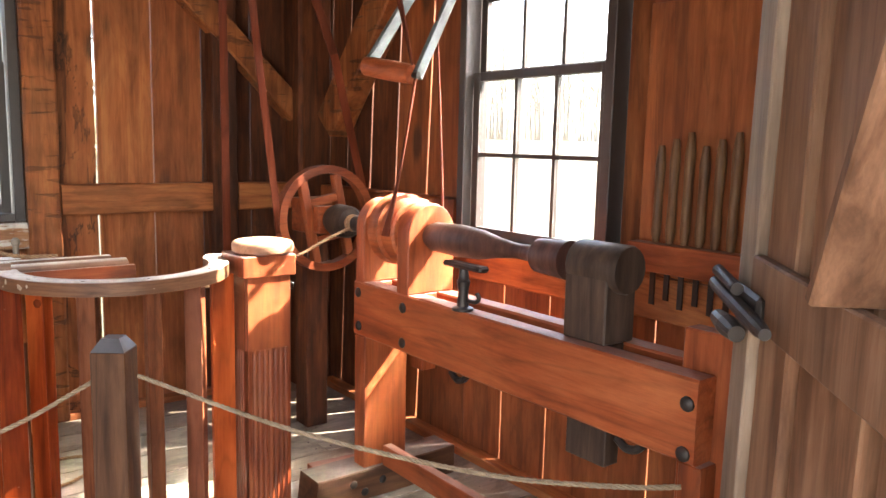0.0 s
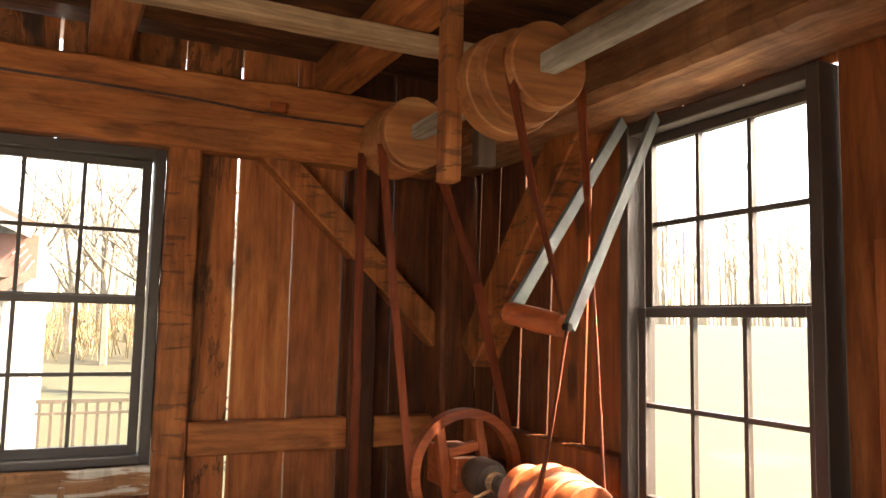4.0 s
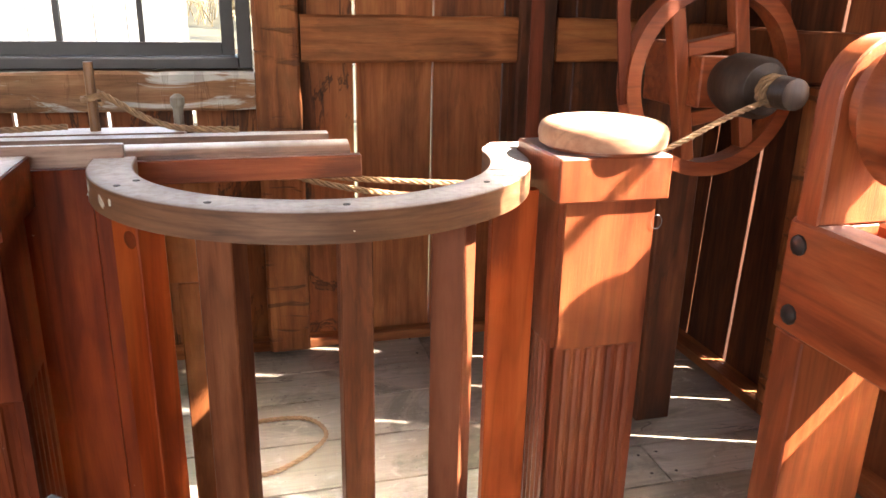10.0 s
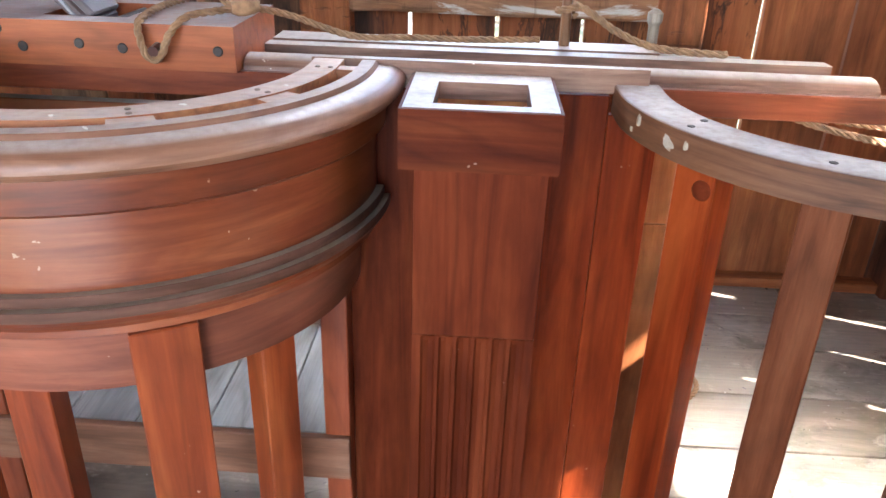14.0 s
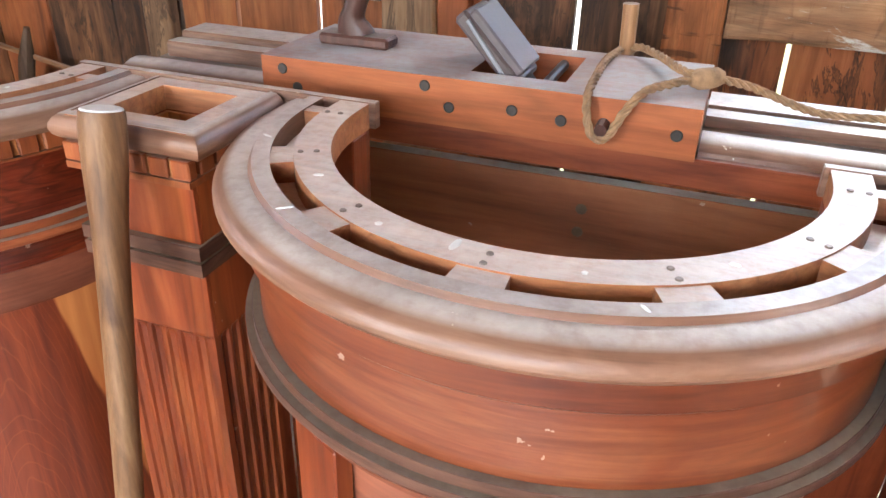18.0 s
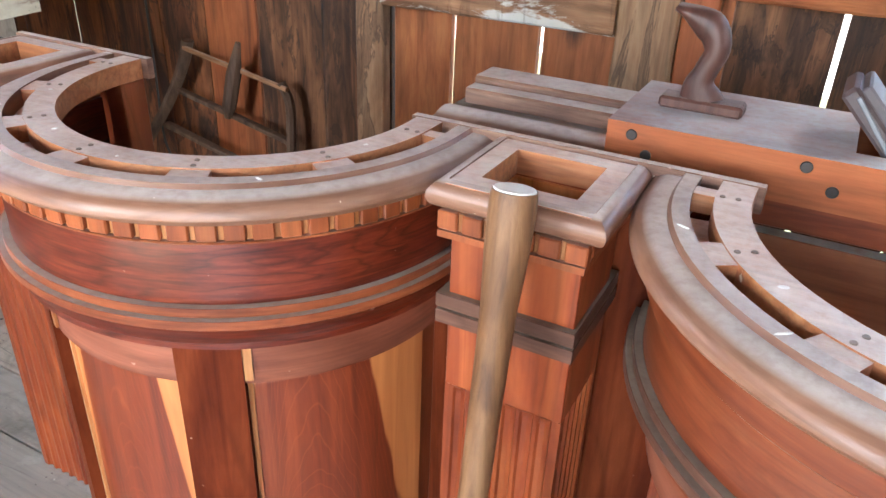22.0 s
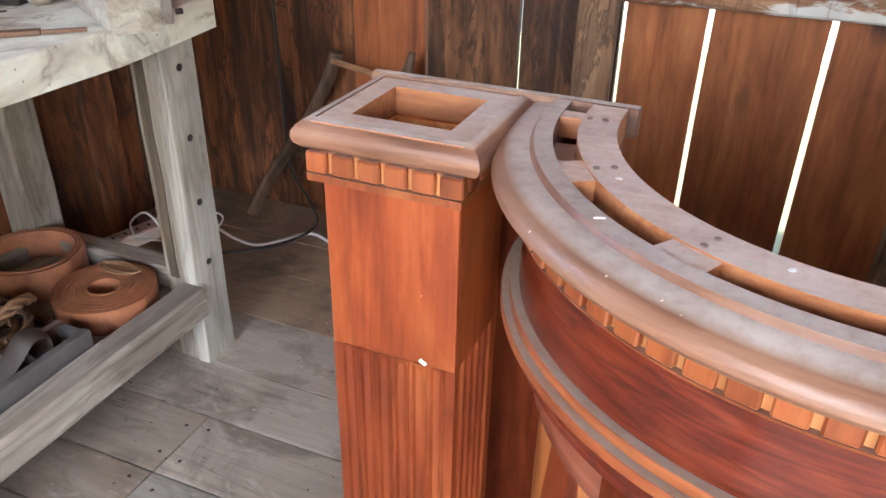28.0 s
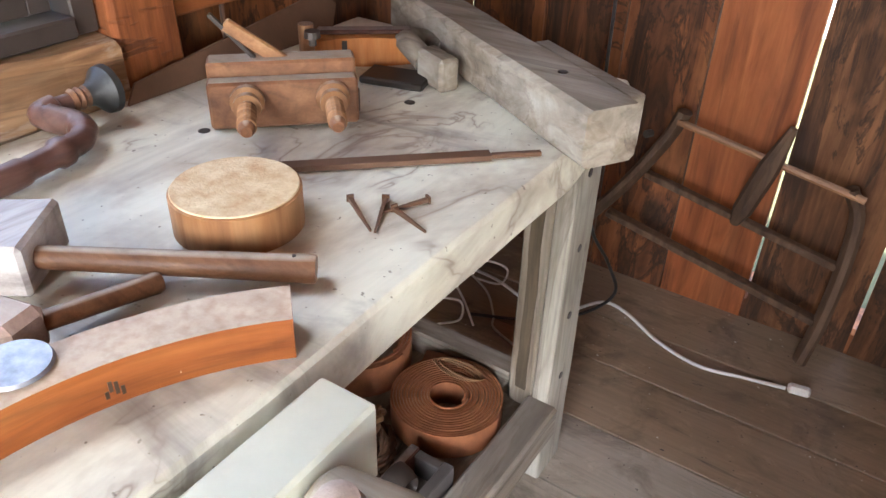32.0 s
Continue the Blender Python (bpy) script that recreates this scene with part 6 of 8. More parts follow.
for k in range(6):
    y = 1.47 - 0.052 * k
    c = thing("turning_chisel", "long turning chisel with wooden handle, blade down in rack", "chisel", (1.99, y, 1.06), "chisels in the rack")
    part("handle", turned((1.99, y, 1.058), (1.995, y, 1.36 + 0.02 * (k % 3)), ((0, 0.010), (0.12, 0.015), (0.5, 0.013), (0.8, 0.016), (1, 0.009)), 12), M_HANDLE, c, "brown turned handle", True)
    part("blade", boxed(1.984, 1.990, y - 0.009, y + 0.009, 0.86 + 0.02 * (k % 2), 0.962), M_IRON, c, "dark steel blade")

# overhead shaft with wooden drums, along y
SX, SZ = 1.43, 2.30
M_DRUM = wood("drum_wood", (0.19, 0.062, 0.021), (0.32, 0.118, 0.042), (0.42, 0.19, 0.078), axis="x", rough=0.6, streak=0.25, bump=0.15, vary=0.1)
drive = thing("line_shaft", "overhead wooden line shaft with two turned drums", "line shaft", (SX, 2.4, SZ))
part("shaft", bar((SX, 0.9, SZ), (SX, 3.35, SZ), 0.055, 0.055, 0.004), M_GREYOAK["y"], drive, "square wooden shaft")
part("large_drum", turned((SX + 0.005, 2.09, SZ), (SX + 0.005, 2.37, SZ), ((0, 0.028), (0.0, 0.120), (0.02, 0.125), (0.12, 0.128), (0.135, 0.124), (0.14, 0.078), (0.41, 0.078), (0.415, 0.140), (0.43, 0.144), (0.56, 0.147), (0.575, 0.143), (0.58, 0.104), (0.71, 0.104), (0.715, 0.154), (0.73, 0.158), (0.98, 0.161), (1.0, 0.157), (1.0, 0.028)), 64), M_DRUM, drive, "large drum of three flanges with deep grooves")
part("small_drum", turned((SX, 2.98, SZ), (SX, 3.25, SZ), ((0, 0.028), (0, 0.135), (0.02, 0.140), (0.15, 0.141), (0.165, 0.137), (0.17, 0.116), (0.23, 0.116), (0.235, 0.136), (0.25, 0.140), (0.97, 0.142), (1, 0.135), (1, 0.028)), 56), M_DRUM, drive, "smaller drum of pale wood")
part("hanger", boxed(1.245, 1.300, 2.357, 2.42, 1.997, 2.583, 0.003), M_HEWN["z"], drive, "upright hanger board")
part("iron_strap", boxed(1.395, 1.46, 2.43, 2.47, 2.07, 2.270, 0.003), M_SOOT, drive, "dark iron strap under the shaft")
part("bearing_block", boxed(1.301, 1.51, 2.376, 2.425, 2.262, 2.35, 0.004), M_LATHE["x"], drive, "block that carries the shaft")

# belts
belts = thing("drive_belts", "red-brown leather drive belts from the drums to lathe and wheel", "belt", (1.45, 2.3, 1.6))


def belt(a, b, w=0.032, label=""):
    return part("belt", bar(a, b, w, 0.006, 0.0), M_BELT, belts, label)


def ribbon(stations, label=""):
    """A twisting leather strap through stations of centre, direction and width."""
    bm = bmesh.new()
    rings = []
    for k, (p, d, w) in enumerate(stations):
        q = Vector(stations[min(k + 1, len(stations) - 1)][0]) - Vector(stations[max(k - 1, 0)][0])
        d = Vector(d).normalized()
        n = q.cross(d).normalized() * 0.003
        c = Vector(p)
        rings.append([bm.verts.new(c + d * w / 2 * s + n * u) for s, u in ((-1, -1), (1, -1), (1, 1), (-1, 1))])
    for a, b in zip(rings, rings[1:]):
        for j in range(4):
            bm.faces.new((a[j], a[(j + 1) % 4], b[(j + 1) % 4], b[j]))
    bm.faces.new(rings[0])
    bm.faces.new(rings[-1])
    bmesh.ops.recalc_face_normals(bm, faces=bm.faces)
    return part("belt", bm, M_BELT, belts, label)


EDGE = (0.68, 0.73, 0)
ribbon((((1.318, 2.128, 2.34), (0, 1, 0), 0.040), ((1.322, 2.118, 2.26), (0, 1, 0), 0.040), ((1.400, 2.119, 1.954), (0.15, 1, 0), 0.040), ((1.447, 2.100, 1.760), (0.3, 0.95, 0), 0.036), ((1.480, 2.088, 1.602), (0.5, 0.86, 0), 0.032)), "belt from the large drum down to the roller")
ribbon((((1.552, 2.118, 2.33), (0, 1, 0), 0.040), ((1.560, 2.118, 2.25), (0, 1, 0), 0.040), ((1.594, 2.133, 1.96), (0.2, 1, 0), 0.036), ((1.612, 2.140, 1.83), (0.6, 0.8, 0), 0.032), ((1.650, 2.158, 1.50), EDGE, 0.032), ((1.694, 2.180, 1.08), EDGE, 0.032)), "belt from the large drum to the lathe pulley, twisting edge on")
ribbon((((1.503, 2.100, 1.565), EDGE, 0.032), ((1.490, 2.122, 1.40), (0.66, 0.74, 0), 0.034), ((1.468, 2.150, 1.20), (0.45, 0.9, 0), 0.038), ((1.444, 2.180, 1.03), (0, 1, 0), 0.042)), "belt from the roller down to the lathe pulley")
belt((1.30, 3.03, 2.25), (1.376, 3.03, 1.62))
belt((1.376, 3.031, 1.62), (1.459, 3.031, 0.95))
belt((1.565, 3.12, 2.25), (1.763, 3.10, 1.74), 0.04)
belt((1.763, 3.10, 1.74), (1.90, 3.06, 1.12), 0.04)
belt((1.292, 3.22, 2.25), (1.312, 3.25, 0.30), 0.035)

# idler roller on its two pale blue arms
idler = thing("idler_roller", "wooden tension roller on two pale blue wooden arms", "roller", (1.475, 2.18, 1.6))
part("roller", turned((1.487, 2.09, 1.572), (1.435, 2.30, 1.610), ((0, 0.020), (0.02, 0.033), (0.5, 0.035), (0.98, 0.033), (1, 0.020)), 20), M_LATHE["y"], idler, "", True)
part("arm", bar((1.50, 2.085, 1.570), (2.00, 2.30, 2.28), 0.016, 0.045, 0.002), M_BLUE, idler, "pale blue arm")
part("arm", bar((1.44, 2.29, 1.612), (2.00, 2.47, 2.30), 0.016, 0.045, 0.002), M_BLUE, idler, "pale blue arm")
part("pin", turned((1.492, 2.07, 1.570), (1.487, 2.092, 1.572), ((0, 0.012), (1, 0.012)), 10), M_IRON, idler)

# the spoked wheel behind the lathe
WX, WY, WZ = 1.695, 3.05, 1.005
wheel = thing("spoked_wheel", "wooden belt wheel with five spokes on a bracket", "wheel", (WX, WY, 0))
R = 0.24
bm = bmesh.new()
n = 48
rings = []
for k in range(n):
    a = k * math.tau / n
    rings.append([bm.verts.new((WX + math.cos(a) * r, WY + y, WZ + math.sin(a) * r)) for r, y in ((R, -0.028), (R, 0.028), (R - 0.036, 0.028), (R - 0.036, -0.028))])
for k in range(n):
    p, q = rings[k], rings[(k + 1) % n]
    for j in range(4):
        bm.faces.new((p[j], p[(j + 1) % 4], q[(j + 1) % 4], q[j]))
bmesh.ops.recalc_face_normals(bm, faces=bm.faces)
part("rim", bm, M_LATHE["x"], wheel, "bent wooden rim", True)
LEAN_ARM = Matrix.Translation((WX, WY, WZ)) @ Matrix.Rotation(radians(-11), 4, "Y")
for u in (-0.085, 0.085):
    half = math.sqrt((R - 0.034) ** 2 - u * u)
    bm = boxed(u - 0.019, u + 0.019, -0.020, 0.020, -half, half, 0.003)
    bmesh.ops.transform(bm, matrix=LEAN_ARM, verts=bm.verts)
    part("clasp_arm", bm, M_LATHE["z"], wheel, "straight arm across the rim")
for w in (-0.085, 0.085):
    bm = boxed(-0.0655, 0.0655, -0.018, 0.018, w - 0.018, w + 0.018, 0.003)
    bmesh.ops.transform(bm, matrix=LEAN_ARM, verts=bm.verts)
    part("clasp_block", bm, M_LATHE["x"], wheel)
part("bearing", boxed(WX - 0.075, WX + 0.03, WY - 0.075, WY - 0.0215, WZ - 0.06, WZ + 0.06, 0.004), M_LATHE["x"], wheel, "pale block beside the hub")
part("hub", turned((WX + 0.005, WY - 0.215, WZ), (WX + 0.005, WY - 0.076, WZ), ((0, 0.030), (0.03, 0.058), (0.15, 0.070), (0.75, 0.073), (1, 0.062)), 28), M_SOOT, wheel, "dark round hub drum", True)
part("axle", turned((WX, WY - 0.30, WZ), (WX, WY + 0.30, WZ), ((0, 0.022), (1, 0.022)), 14), M_IRON, wheel, "", True)
part("axle_end", turned((WX, WY - 0.32, WZ), (WX, WY - 0.265, WZ), ((0, 0.020), (0.1, 0.034), (0.9, 0.036), (1, 0.028)), 18), M_SOOT, wheel, "dark end of the axle", True)
part("bracket", boxed(WX - 0.07, WX + 0.07, WY + 0.06, WY + 0.20, WZ - 0.07, WZ + 0.085, 0.004), M_LATHE["x"], wheel, "bearing block behind the wheel")
part("bracket_post", boxed(WX - 0.055, WX + 0.055, WY + 0.075, WY + 0.19, 0.0, WZ - 0.0705, 0.004), M_BOARD_DEEP, wheel, "post under the bearing")
ro = thing("shaft_rope", "hemp rope wound on the wheel shaft", "rope", (WX, WY - 0.2, WZ))
part("strand", rope([(WX + 0.030 * math.cos(k * 0.8), WY - 0.256 + 0.0022 * k, WZ + 0.030 * math.sin(k * 0.8)) for k in range(18)], 0.0075), M_ROPE, ro)

# ---- the open plank door beside the entrance ----
door = thing("plank_door", "open weathered plank door with an iron latch", "door", (0.95, 0.50, 0))
ANG = Matrix.Translation((1.12, 0.655, 0)) @ Matrix.Rotation(radians(227), 4, "Z") @ Matrix.Rotation(radians(2.0), 4, "Y")


def on_door(u0, u1, d0, d1, z0, z1, bevel=0.003):
    bm = boxed(u0, u1, d0, d1, z0, z1, bevel)
    bmesh.ops.transform(bm, matrix=ANG, verts=bm.verts)
    return bm


M_DOOR = wood("grey_brown_door_wood", (0.105, 0.045, 0.022), (0.205, 0.098, 0.052), (0.31, 0.17, 0.098), axis="z", rough=0.6, bump=0.15, vary=0.25, knots=0.3, spec=0.2)
M_DOOR_PALE = wood("pale_door_edge", (0.17, 0.105, 0.065), (0.27, 0.18, 0.12), (0.36, 0.26, 0.185), axis="z", rough=0.65)
# Dark sheet added behind the planks as the shade in their gaps.
part("backing", on_door(0.13, 0.84, 0.0155, 0.026, 0.03, 2.03), M_BOARD_DEEP, door, "dark sheet added as shade in the gaps")
for u0, u1 in ((0.252, 0.428), (0.468, 0.628), (0.646, 0.838)):
    part("plank", on_door(u0, u1, -0.012, 0.014, 0.03, 2.03), M_DOOR, door)
part("edge_strip", on_door(0.055, 0.126, -0.036, 0.026, 0.03, 2.03), M_DOOR_PALE, door, "pale weathered edge strip")
part("stile", on_door(0.1285, 0.236, -0.022, 0.014, 0.03, 2.03), M_DOOR, door, "edge stile of the door")
for z in (0.28, 1.115, 1.85):
    part("ledge", on_door(0.127, 0.84, -0.040, -0.0225, z, z + 0.095), M_DOOR, door, "horizontal ledge")
brace_bm = bar((0.44, -0.031, 1.215), (0.70, -0.031, 1.845), 0.017, 0.105, 0.003)
bmesh.ops.transform(brace_bm, matrix=ANG, verts=brace_bm.verts)
part("door_brace", brace_bm, M_DOOR, door, "slanting brace between the ledges")


def on_door_turned(a, b, prof):
    bm = turned(a, b, prof, 12)
    bmesh.ops.transform(bm, matrix=ANG, verts=bm.verts)
    return bm


latch = part("latch", on_door(0.06, 0.20, -0.052, -0.0405, 1.120, 1.165, 0.005), M_IRON, door, "iron latch on the door edge")
part("bolt_bar", on_door_turned((0.03, -0.062, 1.150), (0.27, -0.062, 1.135), ((0, 0.009), (0.1, 0.011), (0.9, 0.011), (1, 0.008))), M_IRON, latch)
part("bolt_bar", on_door_turned((0.05, -0.064, 1.172), (0.15, -0.064, 1.165), ((0, 0.009), (1, 0.009))), M_IRON, latch)
part("staple", on_door_turned((0.025, -0.052, 1.095), (0.125, -0.052, 1.095), ((0, 0.012), (0.5, 0.016), (1, 0.012))), M_IRON, latch)
for z in (0.4, 1.75):
    part("hinge_post", on_door(0.83, 0.86, -0.03, 0.03, z - 0.05, z + 0.05), M_IRON, door)

# the rope barrier at the entrance
post = thing("barrier_post", "square dark wooden post with a chamfered top", "barrier post", (0.44, 1.75, 0))
bm = boxed(0.402, 0.478, 1.712, 1.788, 0.0, 0.878, 0.002)
bmesh.ops.rotate(bm, cent=(0.44, 1.75, 0), matrix=Matrix.Rotation(radians(-36), 3, "Z"), verts=bm.verts)
part("shaft", bm, wood("dark_post_wood", (0.035, 0.014, 0.007), (0.075, 0.031, 0.014), (0.125, 0.056, 0.027), axis="z", rough=0.6, knots=0.3, spec=0.15, rings=0.7), post)
bm = boxed(0.403, 0.477, 1.713, 1.787, 0.8785, 0.906)
for v in bm.verts:
    if v.co.z > 0.9:
        v.co.x, v.co.y = 0.44 + (v.co.x - 0.44) * 0.52, 1.75 + (v.co.y - 1.75) * 0.52
bmesh.ops.rotate(bm, cent=(0.44, 1.75, 0), matrix=Matrix.Rotation(radians(-36), 3, "Z"), verts=bm.verts)
part("post_cap", bm, plain("slate_grey_post_paint", (0.075, 0.072, 0.075), 0.4), post, "chamfered top, dark and worn")
barrier = thing("barrier_rope", "pale hemp barrier rope slung from the post", "rope", (0.44, 1.75, 0.8))
part("rope_length", rope(((0.481, 1.716, 0.818), (0.604, 1.519, 0.777), (0.693, 1.378, 0.752), (0.814, 1.183, 0.735), (0.936, 0.987, 0.732), (1.045, 0.812, 0.752), (1.098, 0.727, 0.770)), 0.005), M_ROPE_PALE, barrier)
part("rope_length", rope(((0.402, 1.755, 0.812), (0.218, 1.80, 0.717), (-0.06, 1.80, 0.66), (-0.33, 1.66, 0.635), (-0.75, 1.50, 0.62), (-1.35, 1.40, 0.68), (-1.965, 1.34, 0.80)), 0.005), M_ROPE_PALE, barrier)
copy_thing(post, pose(-2.0, 1.33, 0))


# ---- the workbench ----
BX0, BX1, BY0, BY1, BZ = -3.40, -2.714, 1.25, 3.20, 0.894
bench = thing("workbench", "old joiner's workbench with a stained off-white top and grey legs", "workbench", (-3.05, 2.2, 0))
bm = bmesh.new()
n = 24
rows = []
for k in range(n + 1):
    y = BY0 + (BY1 - BY0) * k / n
    e = noise.noise((0.3, y * 5, 2.0)) * 0.004 - 0.042 * max(0.0, (y - 2.88) / 0.32)
    rows.append([bm.verts.new(q) for q in ((BX0, y, BZ - 0.07), (BX1 + e, y, BZ - 0.07), (BX1 + e, y, BZ - 0.006), (BX1 - 0.006 + e, y, BZ), (BX0, y, BZ))])
for p, q in zip(rows, rows[1:]):
    for j in range(5):
        bm.faces.new((p[j], p[(j + 1) % 5], q[(j + 1) % 5], q[j]))
bm.faces.new(rows[0])
bm.faces.new(rows[-1])
bmesh.ops.recalc_face_normals(bm, faces=bm.faces)
part("bench_top", bm, M_BENCHTOP, bench, "thick top, whitened and stained")
for x0, x1, y0, y1 in ((-2.851, -2.790, 3.006, 3.085), (-3.37, -3.28, 2.995, 3.10), (-2.825, -2.730, 1.40, 1.50), (-3.37, -3.28, 1.40, 1.50)):
    part("leg", hewn(x0, x1, y0, y1, 0.0, BZ - 0.071, 0.002), M_LEG, bench)
part("bare_strip", hewn(-2.832, -2.808, 3.0015, 3.006, 0.245, 0.815, 0.004, 0.05), wood("bare_dark_leg_wood", (0.055, 0.040, 0.025), (0.10, 0.073, 0.046), (0.16, 0.12, 0.08), axis="z", rough=0.7), bench, "strip rubbed bare to dark wood")
part("leg_plank", hewn(-2.7885, -2.752, 3.000, 3.108, 0.0, BZ - 0.072, 0.002), M_LEG_PALE, bench, "whitened peg board with bored holes")
me = mesh_of("peg_hole", turned((0.0005, 0, 0), (0.0026, 0, 0), ((0, 0.0085), (1, 0.0085)), 10), M_IRON, Vector(), False)
for z in (0.768, 0.606, 0.444, 0.281):
    piece("peg_hole", me, bench, (-2.7525, 3.052, z))
part("rail", hewn(-2.80, -2.727, 1.505, 2.999, 0.155, 0.238, 0.003), M_GREYOAK["y"], bench, "grey front rail of the lower shelf")
part("rail", hewn(-3.36, -3.29, 1.505, 2.99, 0.155, 0.238, 0.003), M_GREYOAK["y"], bench)
part("rail", hewn(-3.275, -2.853, 3.02, 3.08, 0.17, 0.25, 0.003), M_GREYOAK["x"], bench, "end rail")
for k in range(3):
    part("shelf_board", boxed(-3.285 + 0.162 * k, -3.285 + 0.162 * k + 0.158, 1.51, 3.018, 0.176, 0.196, 0.002), M_GREYOAK["y"], bench)
hole = mesh_of("dog_hole", turned((0, 0, -0.001), (0, 0, 0.0008), ((0, 0.0095), (1, 0.0095)), 14), M_IRON, Vector(), False)
for x, y in ((-3.205, 2.585), (-3.02, 2.87), (-2.95, 1.95)):
    piece("dog_hole", hole, bench, (x, y, BZ))

# diagonal grey timber on the bench corner
ux, uy = -0.858, 0.513
D = Matrix.Translation((-2.652, 2.852, BZ + 0.0475)) @ Matrix.Rotation(math.atan2(uy, ux), 4, "Z")


def along(bm, m):
    bmesh.ops.transform(bm, matrix=m, verts=bm.verts)
    return bm


beam = thing("bench_beam", "grey weathered square timber lying across the bench corner", "timber", (-2.9, 2.97, BZ))
part("timber", along(hewn(0.0, 0.72, -0.047, 0.047, -0.047, 0.045, 0.003), D), M_GREYOAK["x"], beam)
part("end_strip", along(boxed(0.03, 0.30, -0.078, -0.048, -0.045, 0.040, 0.003), D), M_GREYOAK["x"], beam, "pale strip nailed to its side")
me = mesh_of("bored_hole", turned((0, 0, 0), (0, 0, 0.0012), ((0, 0.0075), (1, 0.0075)), 10), M_IRON, Vector(), False)
piece("bored_hole", me, beam, (-2.772, 2.928, BZ + 0.0925))
part("iron_pin", along(turned((0.02, -0.080, -0.02), (0.02, -0.092, -0.02), ((0, 0.006), (1, 0.006)), 8), D), M_IRON, beam)

# front vise
vise = thing("bench_vise", "cream-painted wooden bench vise with a round screw and bar", "vise", (-2.65, 2.05, 0.8))
part("jaw", along(boxed(-0.034, 0.034, -0.24, 0.23, -0.013, 0.084, 0.004), Matrix.Translation((-2.660, 2.046, 0.81))), M_VISE, vise, "thick cream jaw board")
part("screw_hub", turned((-2.62, 2.18, 0.848), (-2.525, 2.192, 0.850), ((0, 0.034), (0.1, 0.044), (0.85, 0.046), (0.97, 0.043), (1, 0.038), (1, 0.030), (0.96, 0.027), (0.96, 0.021), (0.99, 0.019), (0.99, 0.012), (0.96, 0.009), (0.96, 0.003)), 28), M_WHITEPAINT, vise, "round screw head", True)
part("screw", turned((-2.70, 2.172, 0.848), (-2.622, 2.18, 0.848), ((0, 0.018), (1, 0.018)), 12), M_TOOLWOOD["x"], vise)
part("handle", turned((-2.558, 2.138, 0.945), (-2.558, 2.262, 0.698), ((0, 0.012), (0.02, 0.020), (0.16, 0.020), (0.19, 0.0125), (0.8, 0.0125), (0.83, 0.020), (0.97, 0.020), (1, 0.013)), 16), wood("worn_painted_handle", (0.30, 0.20, 0.15), (0.44, 0.33, 0.27), (0.55, 0.46, 0.40), axis="z", rough=0.55), vise, "worn turned handle bar with knobs", True)

# round wooden disc
disc = thing("wood_disc", "thick sawn disc of pale wood on the bench", "wood disc", (-2.958, 2.424, BZ))
part("disc_body", turned((-2.958, 2.424, BZ + 0.0005), (-2.958, 2.424, BZ + 0.053), ((0, 0.078), (0.03, 0.080), (0.97, 0.080), (1, 0.078)), 48), wood("pale_disc_wood", (0.30, 0.125, 0.046), (0.45, 0.215, 0.088), (0.55, 0.31, 0.145), axis="z", rough=0.6, streak=0.3, rings=0.2), disc, "", True)
part("sawn_face", turned((-2.958, 2.424, BZ + 0.0535), (-2.958, 2.424, BZ + 0.0555), ((0, 0.0775), (0.5, 0.0775), (1, 0.0765)), 48), plain("sawn_face_wood", (0.66, 0.53, 0.34), 0.7, 0.0, 0.3, 34.0, 0.5, (0.42, 0.25, 0.12)), disc, "pale face with saw marks")

# curved segment in front of the disc
seg = thing("curved_segment", "curved orange wooden segment lying on the bench", "wood block", (-2.82, 2.18, BZ))
part("segment", sweep(((-0.028, BZ + 0.0005), (-0.028, BZ + 0.048), (0.028, BZ + 0.048), (0.028, BZ + 0.0005)), [(-2.44 + 0.43 * math.cos(radians(a)), 2.00 + 0.43 * math.sin(radians(a)), math.cos(radians(a)), math.sin(radians(a))) for a in range(136, 190, 3)]), wood("orange_segment_wood", (0.19, 0.046, 0.009), (0.29, 0.082, 0.017), (0.38, 0.130, 0.032), axis="h", rough=0.5, dust=0.95, dust_colour=(0.60, 0.50, 0.39), streak=0.35, grain=1.5, stains=0.1, wear=0.6), seg)

for a, z0, z1 in ((158.5, 0.009, 0.019), (159.2, 0.012, 0.026), (159.9, 0.016, 0.028), (160.5, 0.010, 0.018)):
    part("stamp_mark", sweep(((0.4013, BZ + z0), (0.4013, BZ + z1), (0.4024, BZ + z1), (0.4024, BZ + z0)), arc(-2.44, 2.00, a - 0.25, a + 0.25, 1)), M_SOOT, seg, "small dark stamped mark")

# the two mallets and a metal plate
mallet = thing("mallet", "square-headed wooden mallet with a long round handle", "mallet", (-2.98, 2.18, BZ))
H = Matrix.Translation((-3.052, 2.231, BZ)) @ Matrix.Rotation(radians(36.3), 4, "Z")
bm = boxed(-0.105, 0.0, -0.056, 0.056, 0.0005, 0.064, 0.005)
for v in bm.verts:
    v.co.y *= 1.0 + 1.2 * v.co.x
part("head", along(bm, H), M_MALLET, mallet, "bleached grey tapered block head")
part("handle", turned((-3.065, 2.195, BZ + 0.034), (-2.797, 2.386, BZ + 0.018), ((0, 0.011), (0.13, 0.0135), (0.5, 0.0145), (0.95, 0.0165), (0.99, 0.0165), (1, 0.0155)), 18), M_PLOUGH, mallet, "brown round handle", True)
part("handle_hole", turned((-2.816, 2.3725, BZ + 0.0352), (-2.816, 2.3725, BZ + 0.0362), ((0, 0.0025), (1, 0.0025)), 8), M_IRON, mallet)
small = thing("small_mallet", "small worn wooden mallet with a pale square head", "mallet", (-2.94, 2.14, BZ))
